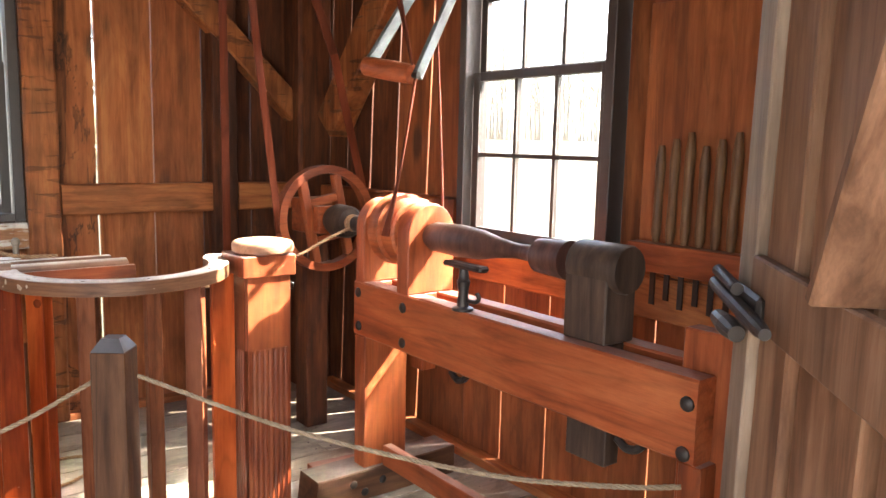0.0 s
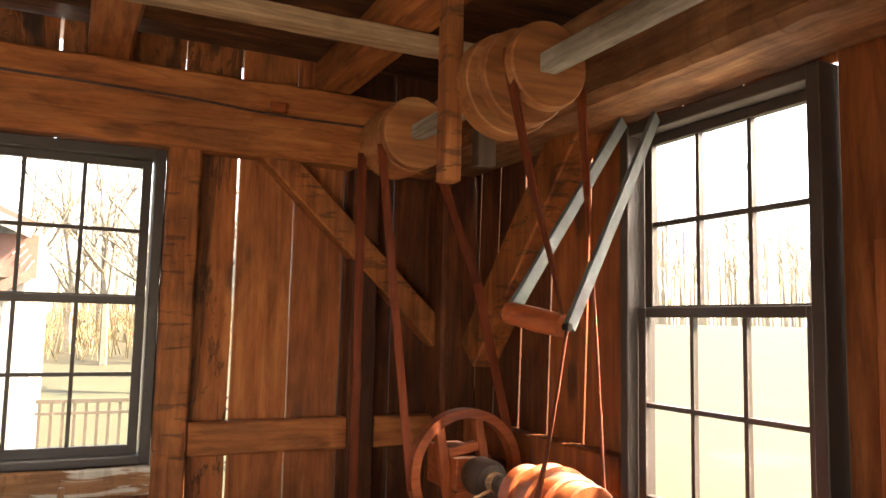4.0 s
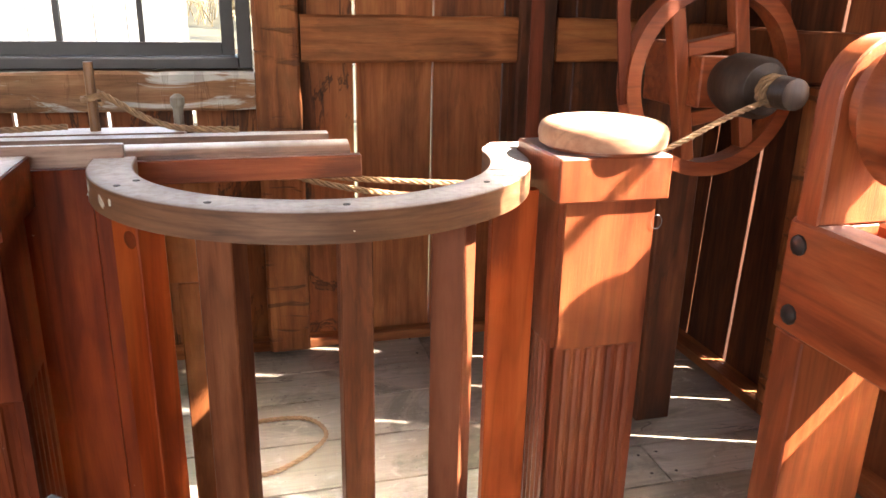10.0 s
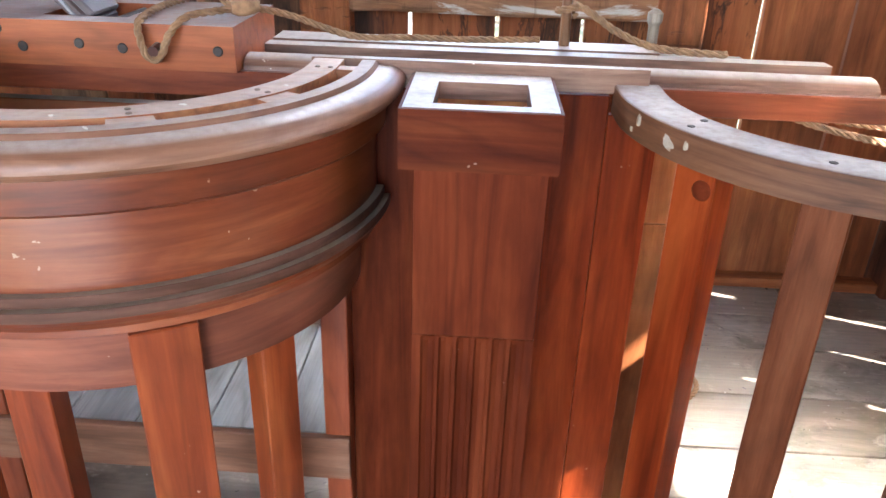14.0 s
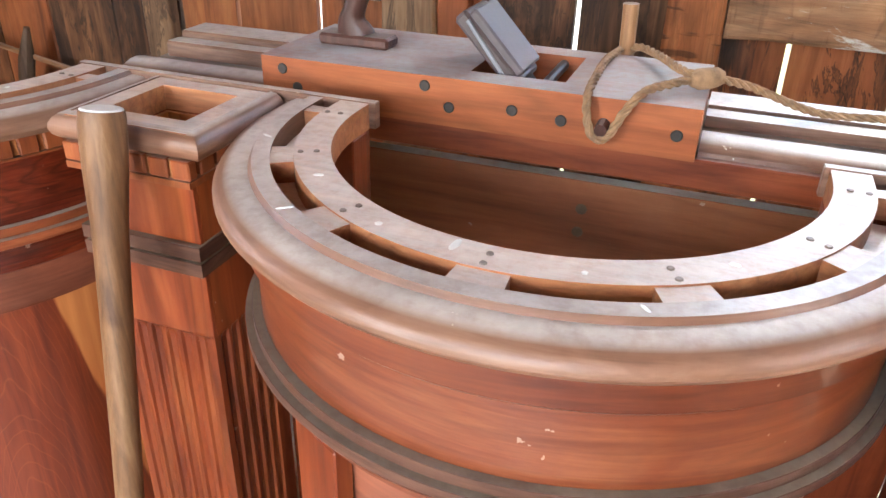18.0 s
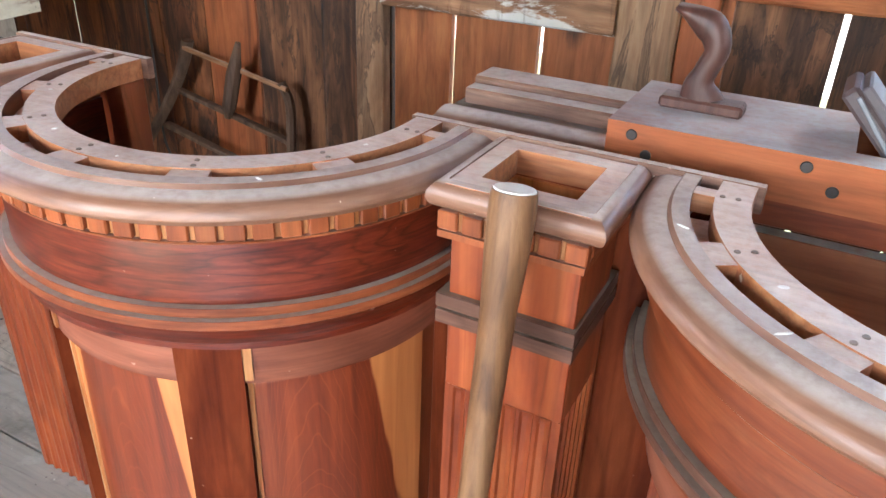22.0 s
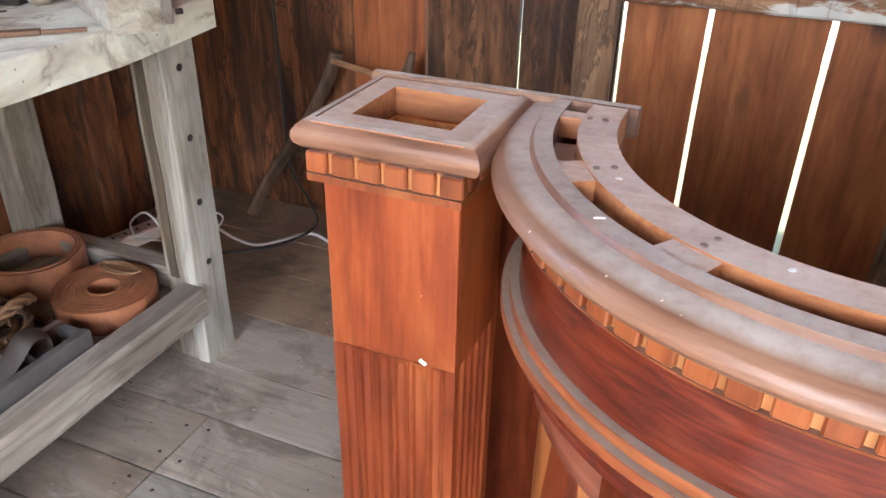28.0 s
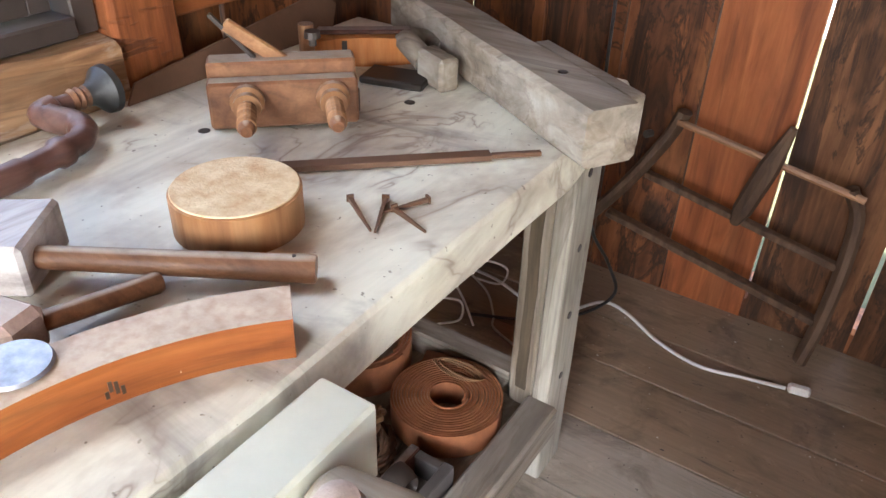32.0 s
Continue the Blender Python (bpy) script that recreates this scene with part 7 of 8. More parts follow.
S = Matrix.Translation((-2.953, 2.128, BZ)) @ Matrix.Rotation(radians(12), 4, "Z")
part("head", along(boxed(-0.034, 0.026, -0.026, 0.026, 0.0005, 0.052, 0.009), S), wood("pinkish_block_wood", (0.22, 0.135, 0.10), (0.34, 0.235, 0.185), (0.44, 0.33, 0.27), axis="x", rough=0.6, dust=0.6, dust_colour=(0.55, 0.48, 0.42)), small, "pale block head with worn corners")
part("handle", turned((-2.945, 2.150, BZ + 0.026), (-2.923, 2.276, BZ + 0.0125), ((0, 0.0105), (0.7, 0.0115), (0.96, 0.0125), (1, 0.0105)), 14), M_PLOUGH, small, "", True)
blade = thing("metal_disc", "small round dull metal plate resting on the curved segment", "metal plate", (-2.875, 2.092, BZ + 0.049))
part("plate", turned((-2.875, 2.092, BZ + 0.0485), (-2.875, 2.092, BZ + 0.0545), ((0, 0.030), (0.4, 0.033), (1, 0.031)), 28), plain("worn_bright_steel", (0.34, 0.34, 0.37), 0.5, 0.6, 0.6, 40.0), blade)

# plough plane
plough = thing("plough_plane", "wooden plough plane with two threaded arms and nuts", "hand plane", (-3.13, 2.70, BZ))
Q = Matrix.Translation((-3.125, 2.690, BZ)) @ Matrix.Rotation(radians(45), 4, "Z")
part("body", along(boxed(-0.118, 0.108, 0.005, 0.050, 0.034, 0.098, 0.004), Q), M_PLOUGH, plough, "brown beech body")
part("fence", along(boxed(-0.118, 0.108, -0.028, 0.003, 0.004, 0.078, 0.004), Q), M_PLOUGH, plough, "dark beech fence")
part("skate", along(boxed(-0.10, 0.115, 0.028, 0.034, 0.0005, 0.038), Q), M_IRON, plough, "iron skate")
for u in (-0.060, 0.068):
    arm = part("arm", along(turned((u, 0.12, 0.060), (u, -0.140, 0.048), ((0, 0.013), (0.45, 0.013), (0.5, 0.0125), (0.94, 0.0125), (0.98, 0.011), (1, 0.008)), 14), Q), M_PLOUGH, plough, "threaded arm", True)
    part("nut", along(turned((u, -0.029, 0.0532), (u, -0.062, 0.0518), ((0, 0.018), (0.15, 0.026), (0.45, 0.026), (0.6, 0.020), (1, 0.021)), 16), Q), M_TOOLWOOD["z"], arm, "round nut", True)
    for j in range(12):
        part("thread", along(turned((u, -0.066 - 0.0052 * j, 0.0514 - 0.00024 * j), (u, -0.0685 - 0.0052 * j, 0.0513 - 0.00024 * j), ((0, 0.0125), (0.5, 0.0145), (1, 0.0125)), 12), Q), M_TOOLWOOD["z"], arm)
part("iron", along(bar((-0.005, 0.030, 0.05), (-0.105, 0.030, 0.165), 0.010, 0.006), Q), M_IRON, plough, "narrow cutting iron")
part("wedge", along(bar((0.010, 0.030, 0.08), (-0.085, 0.030, 0.150), 0.012, 0.022, 0.003), Q), M_TOOLWOOD["x"], plough, "wooden wedge")
part("thumbscrew", along(turned((0.045, 0.03, 0.112), (0.045, 0.03, 0.135), ((0, 0.006), (0.5, 0.006), (0.55, 0.013), (1, 0.012)), 12), Q), M_IRON, plough)

# bit brace
brace = thing("bit_brace", "dark wooden bit brace with a round black pad", "brace", (-3.29, 2.42, BZ))
bm = bmesh.new()
tube_into(bm, curve_points(((-3.352, 2.470, BZ + 0.050), (-3.356, 2.445, BZ + 0.048), (-3.352, 2.420, BZ + 0.045), (-3.335, 2.428, BZ + 0.040), (-3.300, 2.442, BZ + 0.034), (-3.268, 2.425, BZ + 0.030), (-3.257, 2.390, BZ + 0.028), (-3.252, 2.345, BZ + 0.026), (-3.246, 2.296, BZ + 0.025), (-3.255, 2.255, BZ + 0.025), (-3.30, 2.235, BZ + 0.026)), 6), [0.013] * 6 + [0.019] * 10 + [0.021] * 12 + [0.018] * 8 + [0.022] * 3 + [0.017] * 6 + [0.020] * 8 + [0.016] * 14, 14)
part("crank", bm, wood("polished_crank_wood", (0.075, 0.034, 0.026), (0.135, 0.068, 0.052), (0.20, 0.11, 0.088), axis="y", rough=0.33, dust=0.4, vary=0.0, dust_colour=(0.36, 0.31, 0.32)), brace, "dark polished curved crank", True)
part("neck", turned((-3.352, 2.466, BZ + 0.050), (-3.352, 2.494, BZ + 0.050), ((0, 0.015), (0.25, 0.018), (0.4, 0.014), (0.6, 0.018), (0.8, 0.014), (1, 0.017)), 16), M_PLOUGH, brace, "ringed neck", True)
part("pad", turned((-3.352, 2.490, BZ + 0.050), (-3.354, 2.540, BZ + 0.050), ((0, 0.015), (0.3, 0.019), (0.55, 0.030), (0.68, 0.037), (0.9, 0.038), (1, 0.030)), 28), M_BLACK, brace, "round black pad", True)

# flat bar, nails, saw and other small tools
single("flat_file", bar((-3.02, 2.555, BZ + 0.006), (-2.80, 2.768, BZ + 0.006), 0.022, 0.009, 0.001, 0.0), M_RUST, "long rusty flat file on the bench", "file", (-2.9, 2.66, BZ))
single("file_tang", bar((-2.799, 2.769, BZ + 0.005), (-2.745, 2.822, BZ + 0.005), 0.010, 0.007, 0.001), M_RUST, "narrow rusty iron rod beside the file", "iron rod", (-2.78, 2.79, BZ))
for a, b in (((-2.883, 2.548), (-2.814, 2.503)), ((-2.846, 2.575), (-2.808, 2.504)), ((-2.801, 2.606), (-2.829, 2.549)), ((-2.821, 2.562), (-2.758, 2.541))):
    nail = thing("cut_nail", "rusty cut nail lying on the bench", "nail", (a[0], a[1], BZ), "nails on the bench")
    part("shank", bar((a[0], a[1], BZ + 0.0042), (b[0], b[1], BZ + 0.003), 0.006, 0.006, 0.0, 0.0, 0.45), M_RUST, nail)
    d = Vector((a[0] - b[0], a[1] - b[1], 0)).normalized() * 0.003
    part("nail_head", bar((a[0], a[1], BZ + 0.0052), (a[0] + d.x, a[1] + d.y, BZ + 0.0052), 0.010, 0.010), M_RUST, nail)
saw = thing("saw_blade", "long dark rusty saw blade leaning at the back of the bench", "saw", (-3.36, 2.85, BZ))
bm = bmesh.new()
prof = [(2.575, 0.0), (2.60, 0.03), (3.08, 0.082), (3.11, 0.05), (3.08, 0.0)]
front = [bm.verts.new((-3.372 - h * 0.25, y, BZ + 0.001 + h)) for y, h in prof]
rear = [bm.verts.new((-3.377 - h * 0.25, y, BZ + 0.001 + h)) for y, h in prof]
for j in range(5):
    bm.faces.new((front[j], front[(j + 1) % 5], rear[(j + 1) % 5], rear[j]))
bm.faces.new(front)
bm.faces.new(rear[::-1])
part("blade", bm, M_RUST, saw)
smooth_plane = thing("smoothing_plane", "coffin-shaped orange smoothing plane on the bench", "hand plane", (-3.20, 2.98, BZ))
Q = Matrix.Translation((-3.205, 2.985, BZ)) @ Matrix.Rotation(radians(40), 4, "Z")
bm = bmesh.new()
sec = [(-0.10, 0.018), (-0.05, 0.028), (0.0, 0.031), (0.05, 0.027), (0.095, 0.017)]
pts = [(x, y) for x, y in sec] + [(x, -y) for x, y in sec[::-1]]
lo = [bm.verts.new((x, y, 0.0005)) for x, y in pts]
hi = [bm.verts.new((x, y, 0.055 - x * x * 1.2)) for x, y in pts]
for j in range(10):
    bm.faces.new((lo[j], lo[(j + 1) % 10], hi[(j + 1) % 10], hi[j]))
bm.faces.new(lo)
bm.faces.new(hi)
bmesh.ops.recalc_face_normals(bm, faces=bm.faces)
part("body", along(bm, Q), M_BRIGHTORANGE, smooth_plane)
part("top_strip", along(boxed(-0.09, 0.085, -0.014, 0.014, 0.0555, 0.064, 0.003), Q), M_TOTE, smooth_plane, "dark top strip")
part("iron", along(boxed(-0.045, -0.035, -0.032, -0.0305, 0.004, 0.05), Q), M_IRON, smooth_plane)
single("dowel_stub", turned((-3.262, 2.885, BZ + 0.0005), (-3.262, 2.885, BZ + 0.085), ((0, 0.014), (1, 0.014)), 14), M_TOOLWOOD["z"], "short upright wooden dowel on the bench", "dowel", (-3.262, 2.885, BZ))
wedge = thing("iron_wedge", "flat dark iron plate lying on the bench", "iron plate", (-3.09, 2.92, BZ))
part("plate", along(boxed(-0.06, 0.06, -0.035, 0.035, 0.0005, 0.014, 0.003), Matrix.Translation((-3.095, 2.935, BZ)) @ Matrix.Rotation(radians(15), 4, "Z")), M_IRON, wedge)
clamp = thing("wooden_holdfast", "grey wooden hook block beside the timber", "wood block", (-3.05, 3.05, BZ))
part("block", along(boxed(-0.09, -0.005, -0.02, 0.02, 0.0005, 0.06, 0.006), Matrix.Translation((-2.985, 2.945, BZ)) @ Matrix.Rotation(radians(-25), 4, "Z")), M_GREYOAK["x"], clamp)
part("hook", tube(((-3.07, 2.985, BZ + 0.03), (-3.11, 3.00, BZ + 0.045), (-3.15, 3.04, BZ + 0.04), (-3.13, 3.08, BZ + 0.03), (-3.08, 3.07, BZ + 0.03)), 0.022, 10), M_GREYOAK["x"], clamp, "curved hook end", True)

# ---- things on the lower shelf and on the floor there ----
SZ0 = 0.197


def spiral(cx, cy, z, r0, r1, turns, h, thick):
    bm = bmesh.new()
    n = int(turns * 36)
    rings = []
    for k in range(n + 1):
        a = k / 36 * math.tau
        r = r0 + (r1 - r0) * k / n + noise.noise((a * 0.4, cx, 0)) * 0.0015
        c, s = math.cos(a), math.sin(a)
        dz = noise.noise((a * 0.3, cy, 3)) * 0.003
        rings.append([bm.verts.new((cx + c * q, cy + s * q, zz)) for q, zz in ((r, z), (r + thick, z), (r + thick, z + h + dz), (r, z + h + dz))])
    for p, q in zip(rings, rings[1:]):
        for j in range(4):
            bm.faces.new((p[j], p[(j + 1) % 4], q[(j + 1) % 4], q[j]))
    bm.faces.new(rings[0])
    bm.faces.new(rings[-1])
    bmesh.ops.recalc_face_normals(bm, faces=bm.faces)
    return bm


roll = thing("leather_roll", "open roll of tan leather belting on the lower shelf", "leather roll", (-3.20, 2.915, SZ0), "leather belting")
part("coil", spiral(-3.20, 2.915, SZ0, 0.104, 0.127, 3, 0.080, 0.0056), M_LEATHER, roll, "", True)
part("loose_end", tube(((-3.20, 2.915 - 0.136, SZ0 + 0.036), (-3.25, 2.915 - 0.132, SZ0 + 0.036), (-3.30, 2.915 - 0.112, SZ0 + 0.036), (-3.335, 2.915 - 0.075, SZ0 + 0.036)), 0.035, 8, 8, 0.07), M_LEATHER, roll, "loose outer end of the strip", True)
roll = thing("leather_roll", "tight flat coil of tan leather belting on the lower shelf", "leather roll", (-2.93, 2.885, SZ0), "leather belting")
part("coil", spiral(-2.93, 2.885, SZ0, 0.034, 0.119, 13, 0.060, 0.0046), M_LEATHER, roll, "", True)
part("loose_end", tube(((-2.93 - 0.02, 2.885 + 0.128, SZ0 + 0.029), (-2.98, 2.885 + 0.124, SZ0 + 0.029), (-3.02, 3.000, SZ0 + 0.029), (-3.06, 2.985, SZ0 + 0.029)), 0.028, 8, 8, 0.08), M_LEATHER, roll, "loose outer end of the strip", True)
twine = thing("twine_hank", "small hank of pale twine on the leather coil", "twine", (-2.95, 2.945, SZ0 + 0.062))
for k in range(5):
    part("loop", tube([(-2.960 + 0.055 * math.cos(a * 0.785 + k) + 0.005 * k, 2.955 + (0.014 + 0.006 * (k % 3)) * math.sin(a * 0.785 + k), SZ0 + 0.064 + 0.0022 * k) for a in range(9)], 0.0016, 5), M_ROPE, twine)

coil = thing("rope_coil", "heap of dark and golden manila rope on the lower shelf", "rope", (-3.0, 2.5, SZ0))
for k in range(15):
    cx, cy = -3.02 + 0.06 * math.sin(k * 2.1), 2.46 + 0.13 * math.sin(k * 1.3 + 1)
    rx, ry = 0.10 + 0.045 * math.sin(k * 1.7), 0.14 + 0.06 * math.cos(k * 2.3)
    ph = k * 1.9
    pts = [(min(cx + rx * math.cos(ph + a * 0.62), -2.925), cy + ry * math.sin(ph + a * 0.62), SZ0 + 0.012 + 0.0075 * k + 0.012 * math.sin(a * 1.3 + k)) for a in range(11)]
    part("loop", rope(pts, 0.0102, 8), M_ROPE if k in (6, 13) else M_ROPE_DARK, coil)
part("loop", rope(((-2.99, 2.20, SZ0 + 0.10), (-2.935, 2.36, SZ0 + 0.115), (-2.933, 2.48, SZ0 + 0.12), (-2.935, 2.59, SZ0 + 0.125), (-2.965, 2.68, SZ0 + 0.12), (-3.00, 2.745, SZ0 + 0.09)), 0.0135, 8), M_ROPE, coil, "golden rope end")
tray = thing("tool_tray", "long dark wooden tray with iron fittings on the lower shelf", "tray", (-2.85, 2.5, SZ0))
part("tray_base", boxed(-2.885, -2.806, 2.15, 2.72, SZ0, SZ0 + 0.016, 0.002), M_TOTE, tray)
part("tray_side", boxed(-2.828, -2.806, 2.15, 2.72, SZ0 + 0.0165, SZ0 + 0.075, 0.002), plain("grey_black_wood", (0.095, 0.085, 0.08), 0.6), tray)
part("tray_side", boxed(-2.905, -2.886, 2.15, 2.72, SZ0, SZ0 + 0.075, 0.002), M_TOTE, tray)
part("tray_end", boxed(-2.885, -2.829, 2.70, 2.72, SZ0 + 0.0165, SZ0 + 0.07, 0.002), plain("grey_black_end", (0.10, 0.09, 0.085), 0.6), tray)
strap = thing("leather_strap", "curled dark leather strap standing in the tray", "strap", (-2.86, 2.63, SZ0))
part("strap_band", tube(((-2.86, 2.40, SZ0 + 0.022), (-2.86, 2.50, SZ0 + 0.045), (-2.86, 2.57, SZ0 + 0.085), (-2.86, 2.61, SZ0 + 0.11), (-2.86, 2.65, SZ0 + 0.095), (-2.86, 2.65, SZ0 + 0.06), (-2.86, 2.61, SZ0 + 0.05), (-2.86, 2.59, SZ0 + 0.08)), 0.022, 10, 8, 0.16), plain("dark_strap_leather", (0.040, 0.030, 0.025), 0.5), strap, "", True)

power = thing("power_strip", "grey plastic power strip with a lit red switch", "power strip", (-3.37, 3.46, 0.0))
Q = Matrix.Translation((-3.37, 3.468, 0.0)) @ Matrix.Rotation(radians(74), 4, "Z")
part("case", along(boxed(-0.16, 0.16, -0.032, 0.032, 0.0005, 0.048, 0.006), Q), M_STRIP, power)
m_red, t_, b_ = material("lit_red_switch")
b_.inputs["Base Color"].default_value = (0.5, 0.01, 0.01, 1)
b_.inputs["Emission Color"].default_value = (1, 0.03, 0.02, 1)
b_.inputs["Emission Strength"].default_value = 0.4
part("switch", along(boxed(0.10, 0.132, -0.012, 0.012, 0.048, 0.053, 0.002), Q), m_red, power, "glowing red switch")
slot = mesh_of("socket", along(boxed(-0.004, 0.004, -0.008, 0.008, 0.0, 0.0012), Matrix.Rotation(radians(74), 4, "Z")), M_FRAME, Vector(), False)
for k in range(5):
    piece("socket", slot, power, Q @ Vector((-0.12 + 0.043 * k, 0, 0.048)))
for pts in (((-3.37, 3.41, 0.04), (-3.32, 3.36, 0.12), (-3.25, 3.36, 0.17), (-3.20, 3.37, 0.11), (-3.16, 3.38, 0.01)), ((-3.38, 3.36, 0.04), (-3.33, 3.30, 0.09), (-3.27, 3.24, 0.10), (-3.22, 3.24, 0.01)), ((-3.33, 3.55, 0.05), (-3.27, 3.62, 0.06), (-3.21, 3.66, 0.03), (-3.20, 3.60, 0.012), (-3.27, 3.56, 0.03)), ((-3.30, 3.56, 0.05), (-3.20, 3.52, 0.03), (-3.14, 3.46, 0.006), (-3.11, 3.41, 0.006), (-3.02, 3.375, 0.006)), ((-3.36, 3.38, 0.045), (-3.29, 3.39, 0.05), (-3.23, 3.42, 0.04), (-3.21, 3.385, 0.006), (-3.25, 3.33, 0.006))):
    cable = thing("white_cable", "thin white cable at the power strip", "cable", pts[0], "cables")
    part("wire", tube(pts, 0.0035, 6), M_CORD, cable, "", True)
cord = thing("extension_cord", "white extension cord lying loose across the floor", "cable", (-2.7, 3.6, 0))
part("wire", tube(((-3.33, 3.60, 0.03), (-3.22, 3.62, 0.006), (-3.10, 3.58, 0.006), (-3.01, 3.57, 0.006), (-2.96, 3.62, 0.006), (-2.90, 3.71, 0.006), (-2.82, 3.70, 0.006), (-2.70, 3.63, 0.006), (-2.57, 3.594, 0.006), (-2.45, 3.62, 0.006), (-2.35, 3.64, 0.008)), 0.0052, 8), M_CORD, cord, "", True)
part("plug", along(boxed(-0.028, 0.028, -0.014, 0.014, 0.001, 0.024, 0.006), Matrix.Translation((-2.318, 3.648, 0.0)) @ Matrix.Rotation(radians(10), 4, "Z")), M_CORD, cord, "white plug")
blackc = thing("black_cable", "black cable curling down the north wall", "cable", (-2.95, 3.7, 0))
part("wire", tube(((-3.06, 3.86, 0.9), (-3.05, 3.85, 0.5), (-3.02, 3.82, 0.20), (-2.93, 3.78, 0.10), (-2.88, 3.74, 0.03), (-2.93, 3.62, 0.006), (-3.05, 3.50, 0.006), (-3.2, 3.42, 0.008)), 0.005, 8), M_BLACK, blackc, "", True)

# old bentwood frame against the wall
yoke = thing("old_frame", "dark old wooden sledge frame leaning on the north wall", "wooden frame", (-2.7, 3.78, 0))
part("upright", tube(((-3.14, 3.74, 0.02), (-3.06, 3.76, 0.17), (-2.93, 3.785, 0.36), (-2.84, 3.80, 0.52), (-2.80, 3.80, 0.62)), 0.024, 8, 8, 0.7), M_OLD, yoke, "bent side rail", True)
part("upright", tube(((-2.345, 3.76, 0.02), (-2.33, 3.775, 0.15), (-2.325, 3.785, 0.32), (-2.335, 3.80, 0.46), (-2.37, 3.80, 0.53)), 0.026, 8, 8, 0.7), M_OLD, yoke, "bent side rail", True)
part("rung", turned((-2.81, 3.785, 0.595), (-2.33, 3.785, 0.515), ((0, 0.010), (1, 0.010)), 8), M_TOOLWOOD["x"], yoke, "thin pale rung")
part("rung", bar((-2.87, 3.795, 0.42), (-2.33, 3.79, 0.315), 0.028, 0.018, 0.003), M_OLD, yoke)
part("rung", bar((-2.96, 3.785, 0.27), (-2.34, 3.78, 0.145), 0.035, 0.018, 0.003), M_OLD, yoke)
part("paddle", turned((-2.605, 3.765, 0.365), (-2.53, 3.775, 0.655), ((0, 0.012), (0.15, 0.026), (0.6, 0.028), (1, 0.010)), 8), M_OLD, yoke, "brown wooden paddle blade")


# ---- outside ----


def swell(x, y):
    """The lawn lies level round the barn and rises gently towards the woods."""
    u = min(1.0, max(0.0, (math.hypot(x, y - 2.0) - 13.0) / 40.0))
    return -0.45 + 2.3 * u * u * (3 - 2 * u)


bm = bmesh.new()
reach = [0.0, 4.0, 8.0, 12.0, 15.0, 18.0, 21.0, 24.0, 27.0, 30.0, 34.0, 38.0, 42.0, 47.0, 53.0, 70.0, 120.0, 400.0]
lines = [-r for r in reach[:0:-1]] + reach
grid = [[bm.verts.new((x, y + 2.0, swell(x, y + 2.0))) for x in lines] for y in lines]
for p, q in zip(grid, grid[1:]):
    for k in range(len(lines) - 1):
        bm.faces.new((p[k], p[k + 1], q[k + 1], q[k]))
structure("ground", bm, M_GROUND, "pale winter lawn rising to the woods", True)
shed = thing("shed", "whitewashed plank shed with a rusty red roof", "shed", (-1.9, 9.0, -0.45))
me = mesh_of("board", boxed(0, 0.25, 0, 0.03, 0, 2.9), M_SHED, Vector(), False)
for k in range(16):
    piece("board", me, shed, (-4.2 + 0.26 * k, 8.6, -0.45))
part("wall", boxed(-0.065, -0.04, 8.63, 13.0, -0.45, 2.45), M_SHED, shed)
part("wall", boxed(-4.2, -0.066, 8.64, 13.0, -0.45, 2.44), M_SHED, shed)
TILT_ROOF = Matrix.Translation((-0.05, 8.6, 2.385)) @ Matrix.Rotation(radians(22.5), 4, "Y")
part("roof", along(boxed(-3.6, 0.0, -0.30, 5.0, 0.0, 0.045), TILT_ROOF), M_SHEDROOF, shed, "rusty red roof slope")
part("barge_board", along(boxed(-3.6, -0.004, -0.30, -0.27, -0.11, -0.003), TILT_ROOF), M_SHED, shed, "weathered pale barge board")
part("gable", along(boxed(-3.4, -0.45, 0.031, 0.05, -0.7, -0.12), TILT_ROOF), M_SHED, shed, "gable boards")
part("soffit", boxed(-0.60, -0.03, 8.50, 8.56, 1.92, 2.33), M_SHEDROOF, shed, "red-brown boarded eave end")
part("eave_bracket", bar((-0.40, 8.48, 1.78), (-0.10, 8.48, 1.95), 0.06, 0.10), M_SHEDROOF, shed, "short eave bracket")
for k in range(4):
    part("lookout", bar((-0.24 + 0.035 * k, 8.485, 2.14 - 0.055 * k), (-0.15 + 0.03 * k, 8.485, 2.24 - 0.05 * k), 0.012, 0.012), M_SHED, shed, "pale rafter end")
fence = thing("railing_fence", "weathered brown railing fence beyond the window", "fence", (2.0, 11.0, -0.45))
part("rail", boxed(-0.40, 9.0, 10.98, 11.02, 0.50, 0.55), M_FENCE, fence)
part("rail", boxed(-0.40, 9.0, 10.98, 11.02, 0.36, 0.395), M_FENCE, fence)
part("rail", boxed(-0.40, 9.0, 10.98, 11.02, -0.35, -0.31), M_FENCE, fence)
me = mesh_of("picket", boxed(-0.018, 0.018, -0.012, 0.012, 0.0, 0.83), M_FENCE, Vector(), False)
for k in range(72):
    piece("picket", me, fence, (-0.38 + 0.13 * k, 11.0, -0.33))
screen = thing("board_fence", "tall weathered board fence behind the shed", "fence", (-0.6, 10.2, -0.45))
me = mesh_of("fence_board", boxed(-0.045, 0.045, -0.01, 0.01, 0.0, 1.75), M_FENCE, Vector(), False)
for k in range(9):
    piece("fence_board", me, screen, (-1.12 + 0.105 * k, 10.2, -0.45))


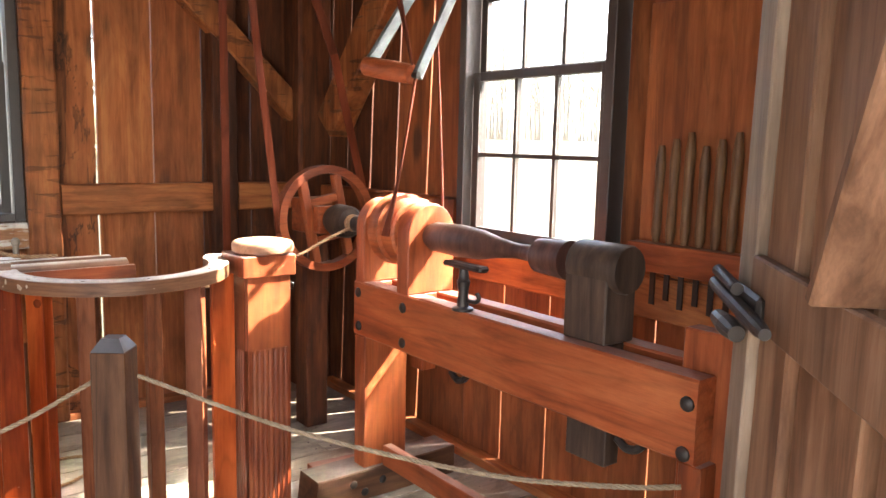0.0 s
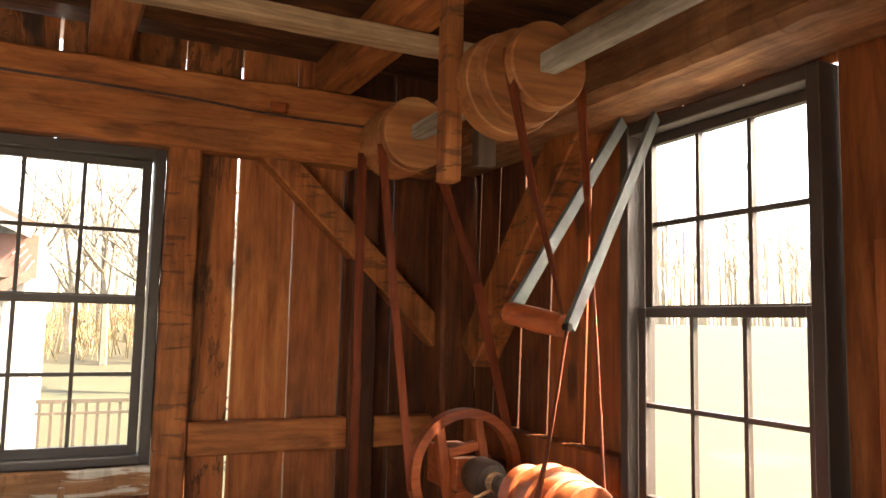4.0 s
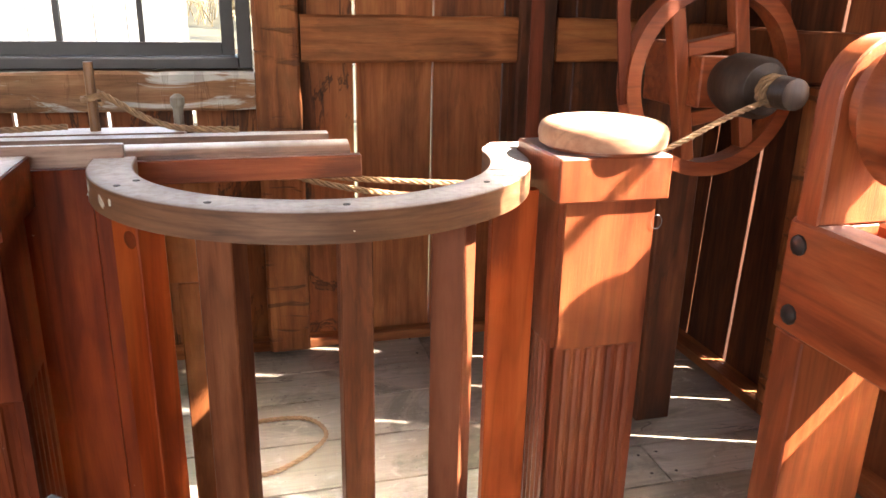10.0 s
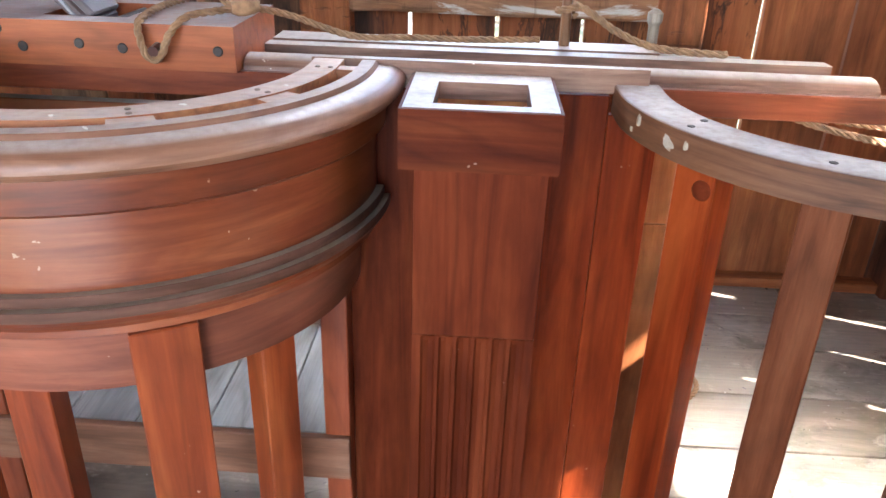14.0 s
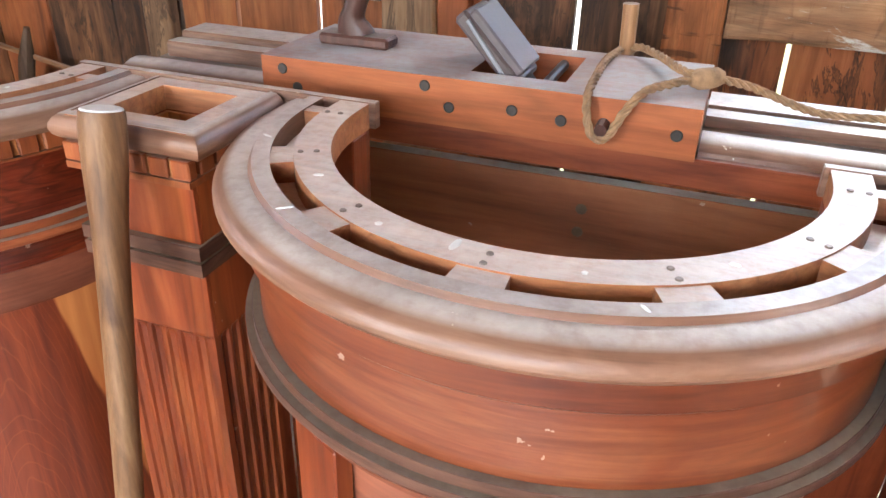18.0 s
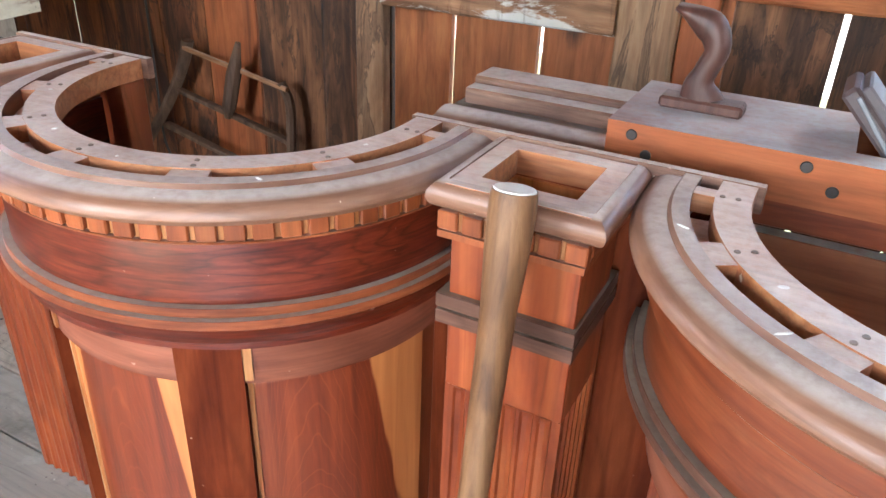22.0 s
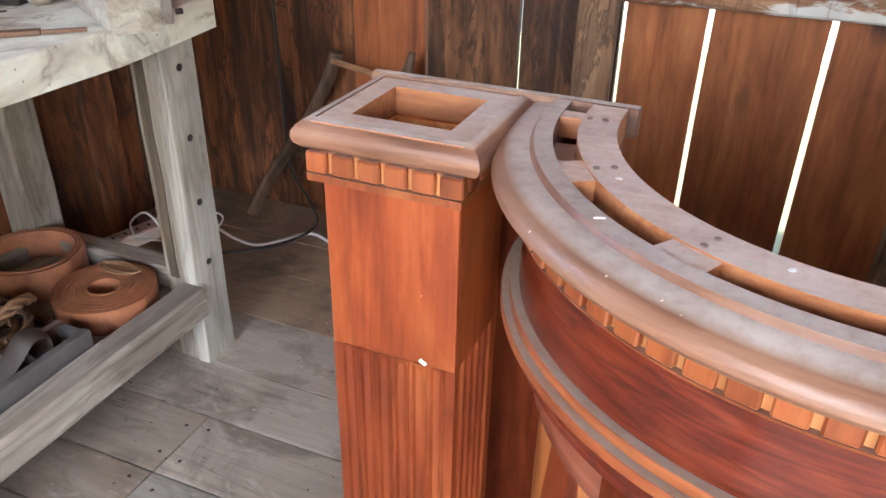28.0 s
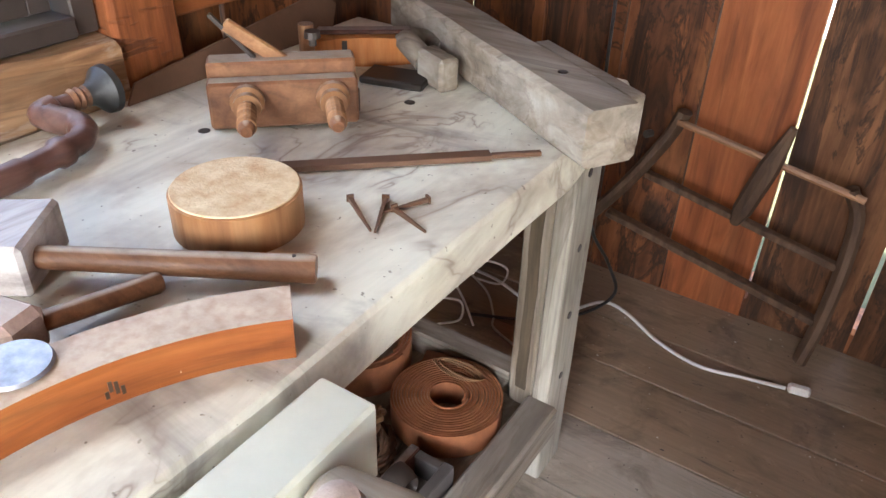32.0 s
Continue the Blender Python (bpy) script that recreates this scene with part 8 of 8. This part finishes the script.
def bare_tree(at, height, seed):
    rng = random.Random(seed)
    bm = bmesh.new()

    def limb(p, d, length, r, depth):
        pts, q, way = [p], p, d.normalized()
        for k in range(5):
            way = (way + Vector((rng.uniform(-1, 1), rng.uniform(-1, 1), rng.uniform(-0.3, 0.8))) * 0.16).normalized()
            q = q + way * length / 5
            pts.append(q)
        tube_into(bm, pts, [r * (1 - 0.14 * k) for k in range(6)], 5 if depth < 2 else 3)
        if depth < 4:
            for j in range(rng.randint(3, 5) if depth else 8):
                s = pts[rng.randint(1 if depth else 2, 5)]
                side = Vector((rng.uniform(-1, 1), rng.uniform(-1, 1), rng.uniform(-0.1, 0.9)))
                limb(s, way * 0.5 + side, length * rng.uniform(0.42, 0.66), r * 0.45, depth + 1)
    limb(Vector(at), Vector((0, 0, 1)), height * 0.55, height * 0.016, 0)
    return bm


for k, (x, y, h) in enumerate(((1.3, 27, 9), (2.6, 24, 8), (0.3, 30, 9), (24, 9, 8), (28, 2.5, 9), (27, 13, 8), (3.6, 20, 9), (-1.0, 22, 9), (6.5, 26, 10), (30, 6.5, 9), (34, 17, 9))):
    z = swell(x, y) - 0.03
    ob = thing("bare_tree", "leafless grey winter tree", "tree", (x, y, z), "bare trees outside")
    part("trunk", bare_tree((x, y, z), h, 11 + k), M_BARK, ob)

rng = random.Random(5)
bm = bmesh.new()
for k in range(900):
    if k % 2:
        p = Vector((rng.uniform(-30, 60), rng.uniform(40, 62), -0.45))
    else:
        p = Vector((rng.uniform(45, 70), rng.uniform(-30, 60), -0.45))
    p.z = swell(p.x, p.y) - 0.05
    h = rng.uniform(6, 13)
    q = p + Vector((rng.uniform(-0.6, 0.6), rng.uniform(-0.6, 0.6), h))
    tube_into(bm, [p, (p + q) / 2 + Vector((rng.uniform(-0.2, 0.2), rng.uniform(-0.2, 0.2), 0)), q], [0.07, 0.045, 0.012], 3)
    for j in range(10):
        s = p + (q - p) * rng.uniform(0.3, 0.95)
        e = s + Vector((rng.uniform(-1.6, 1.6), rng.uniform(-1.6, 1.6), rng.uniform(0.7, 2.8)))
        tube_into(bm, [s, e], [0.03, 0.010], 3)
single("far_woods", bm, M_FARBARK, "far leafless winter woods", "woods", kind="stuff")

# dry brush along the edge of the woods
rng = random.Random(9)
bm = bmesh.new()
for k in range(1500):
    if k % 3:
        x, y = rng.uniform(-8, 22), rng.uniform(28, 36)
    else:
        x, y = rng.uniform(38, 45), rng.uniform(-12, 26)
    p = Vector((x, y, swell(x, y) - 0.05))
    h = rng.uniform(0.7, 2.6)
    q = p + Vector((rng.uniform(-0.5, 0.5), rng.uniform(-0.5, 0.5), h))
    tube_into(bm, [p, (p + q) / 2 + Vector((rng.uniform(-0.15, 0.15), 0, 0)), q], [0.026, 0.018, 0.006], 3)
    for j in range(3):
        u = p + (q - p) * rng.uniform(0.25, 0.8)
        tube_into(bm, [u, u + Vector((rng.uniform(-0.5, 0.5), rng.uniform(-0.4, 0.4), rng.uniform(0.2, 0.7)))], [0.016, 0.006], 3)
single("dry_brush", bm, M_STRAW, "golden dry brush along the edge of the woods", "brush", kind="stuff")

# ---- floor planks, laid along x ----
ROWS_Y = (-0.68, -0.42, -0.15, 0.12, 0.38, 0.66, 0.94, 1.20, 1.46, 1.74, 2.01, 2.29, 2.478, 2.642, 2.835, 3.01, 3.23, 3.46, 3.655, 3.90)
rng = random.Random(3)
for y0, y1 in zip(ROWS_Y, ROWS_Y[1:]):
    cuts = [WEST]
    x = WEST + rng.uniform(0.5, 1.2)
    if abs(y0 - 2.642) < 0.01 or abs(y0 - 2.478) < 0.01:
        cuts.append(-2.625)
        x = -1.2
    elif 1.4 < y0 < 2.4:
        cuts.append(-1.25)
        x = -0.3
    if y0 > 2.8:
        cuts.append(-1.62)
        x = -0.4
    while x < EAST - 0.5:
        cuts.append(x)
        x += rng.uniform(1.2, 2.3)
    cuts.append(EAST)
    for a, b in zip(cuts, cuts[1:]):
        dz = rng.uniform(-0.0015, 0.0)
        o = new("plank", mesh_of("plank", boxed(a + 0.0015, b - 0.0015, y0 + 0.0025, y1 - 0.0025, -0.034, dz, 0.0015), M_FLOOR_DARK if b < -1.6 and y0 > 3.2 else M_FLOOR_GREY if 1.4 < y0 < 2.6 and b < -1.0 and (y0 < 2.4 or a > -2.7) else M_FLOOR, Vector((a, y0, 0)), False))
        o.parent, o.location = subfloor, (a, y0, 0)

# nail heads in the floor planks, two at each end
me = mesh_of("floor_nail", turned((0, 0, -0.002), (0, 0, 0.0012), ((0, 0.0045), (0.7, 0.0045), (1, 0.003)), 8), M_IRON, Vector(), False)
rng = random.Random(8)
for plank in [o for o in subfloor.children if o.name.startswith("plank")]:
    size = plank.dimensions
    xs = [v[0] for v in plank.bound_box]
    ys = [v[1] for v in plank.bound_box]
    for u in (min(xs) + 0.03, max(xs) - 0.03):
        for w in (0.22, 0.78):
            p = plank.location + Vector((u + rng.uniform(-0.008, 0.008), min(ys) + (max(ys) - min(ys)) * (w + rng.uniform(-0.06, 0.06)), 0))
            if p.y > 2.2:
                piece("floor_nail", me, subfloor, (p.x, p.y, 0.0))
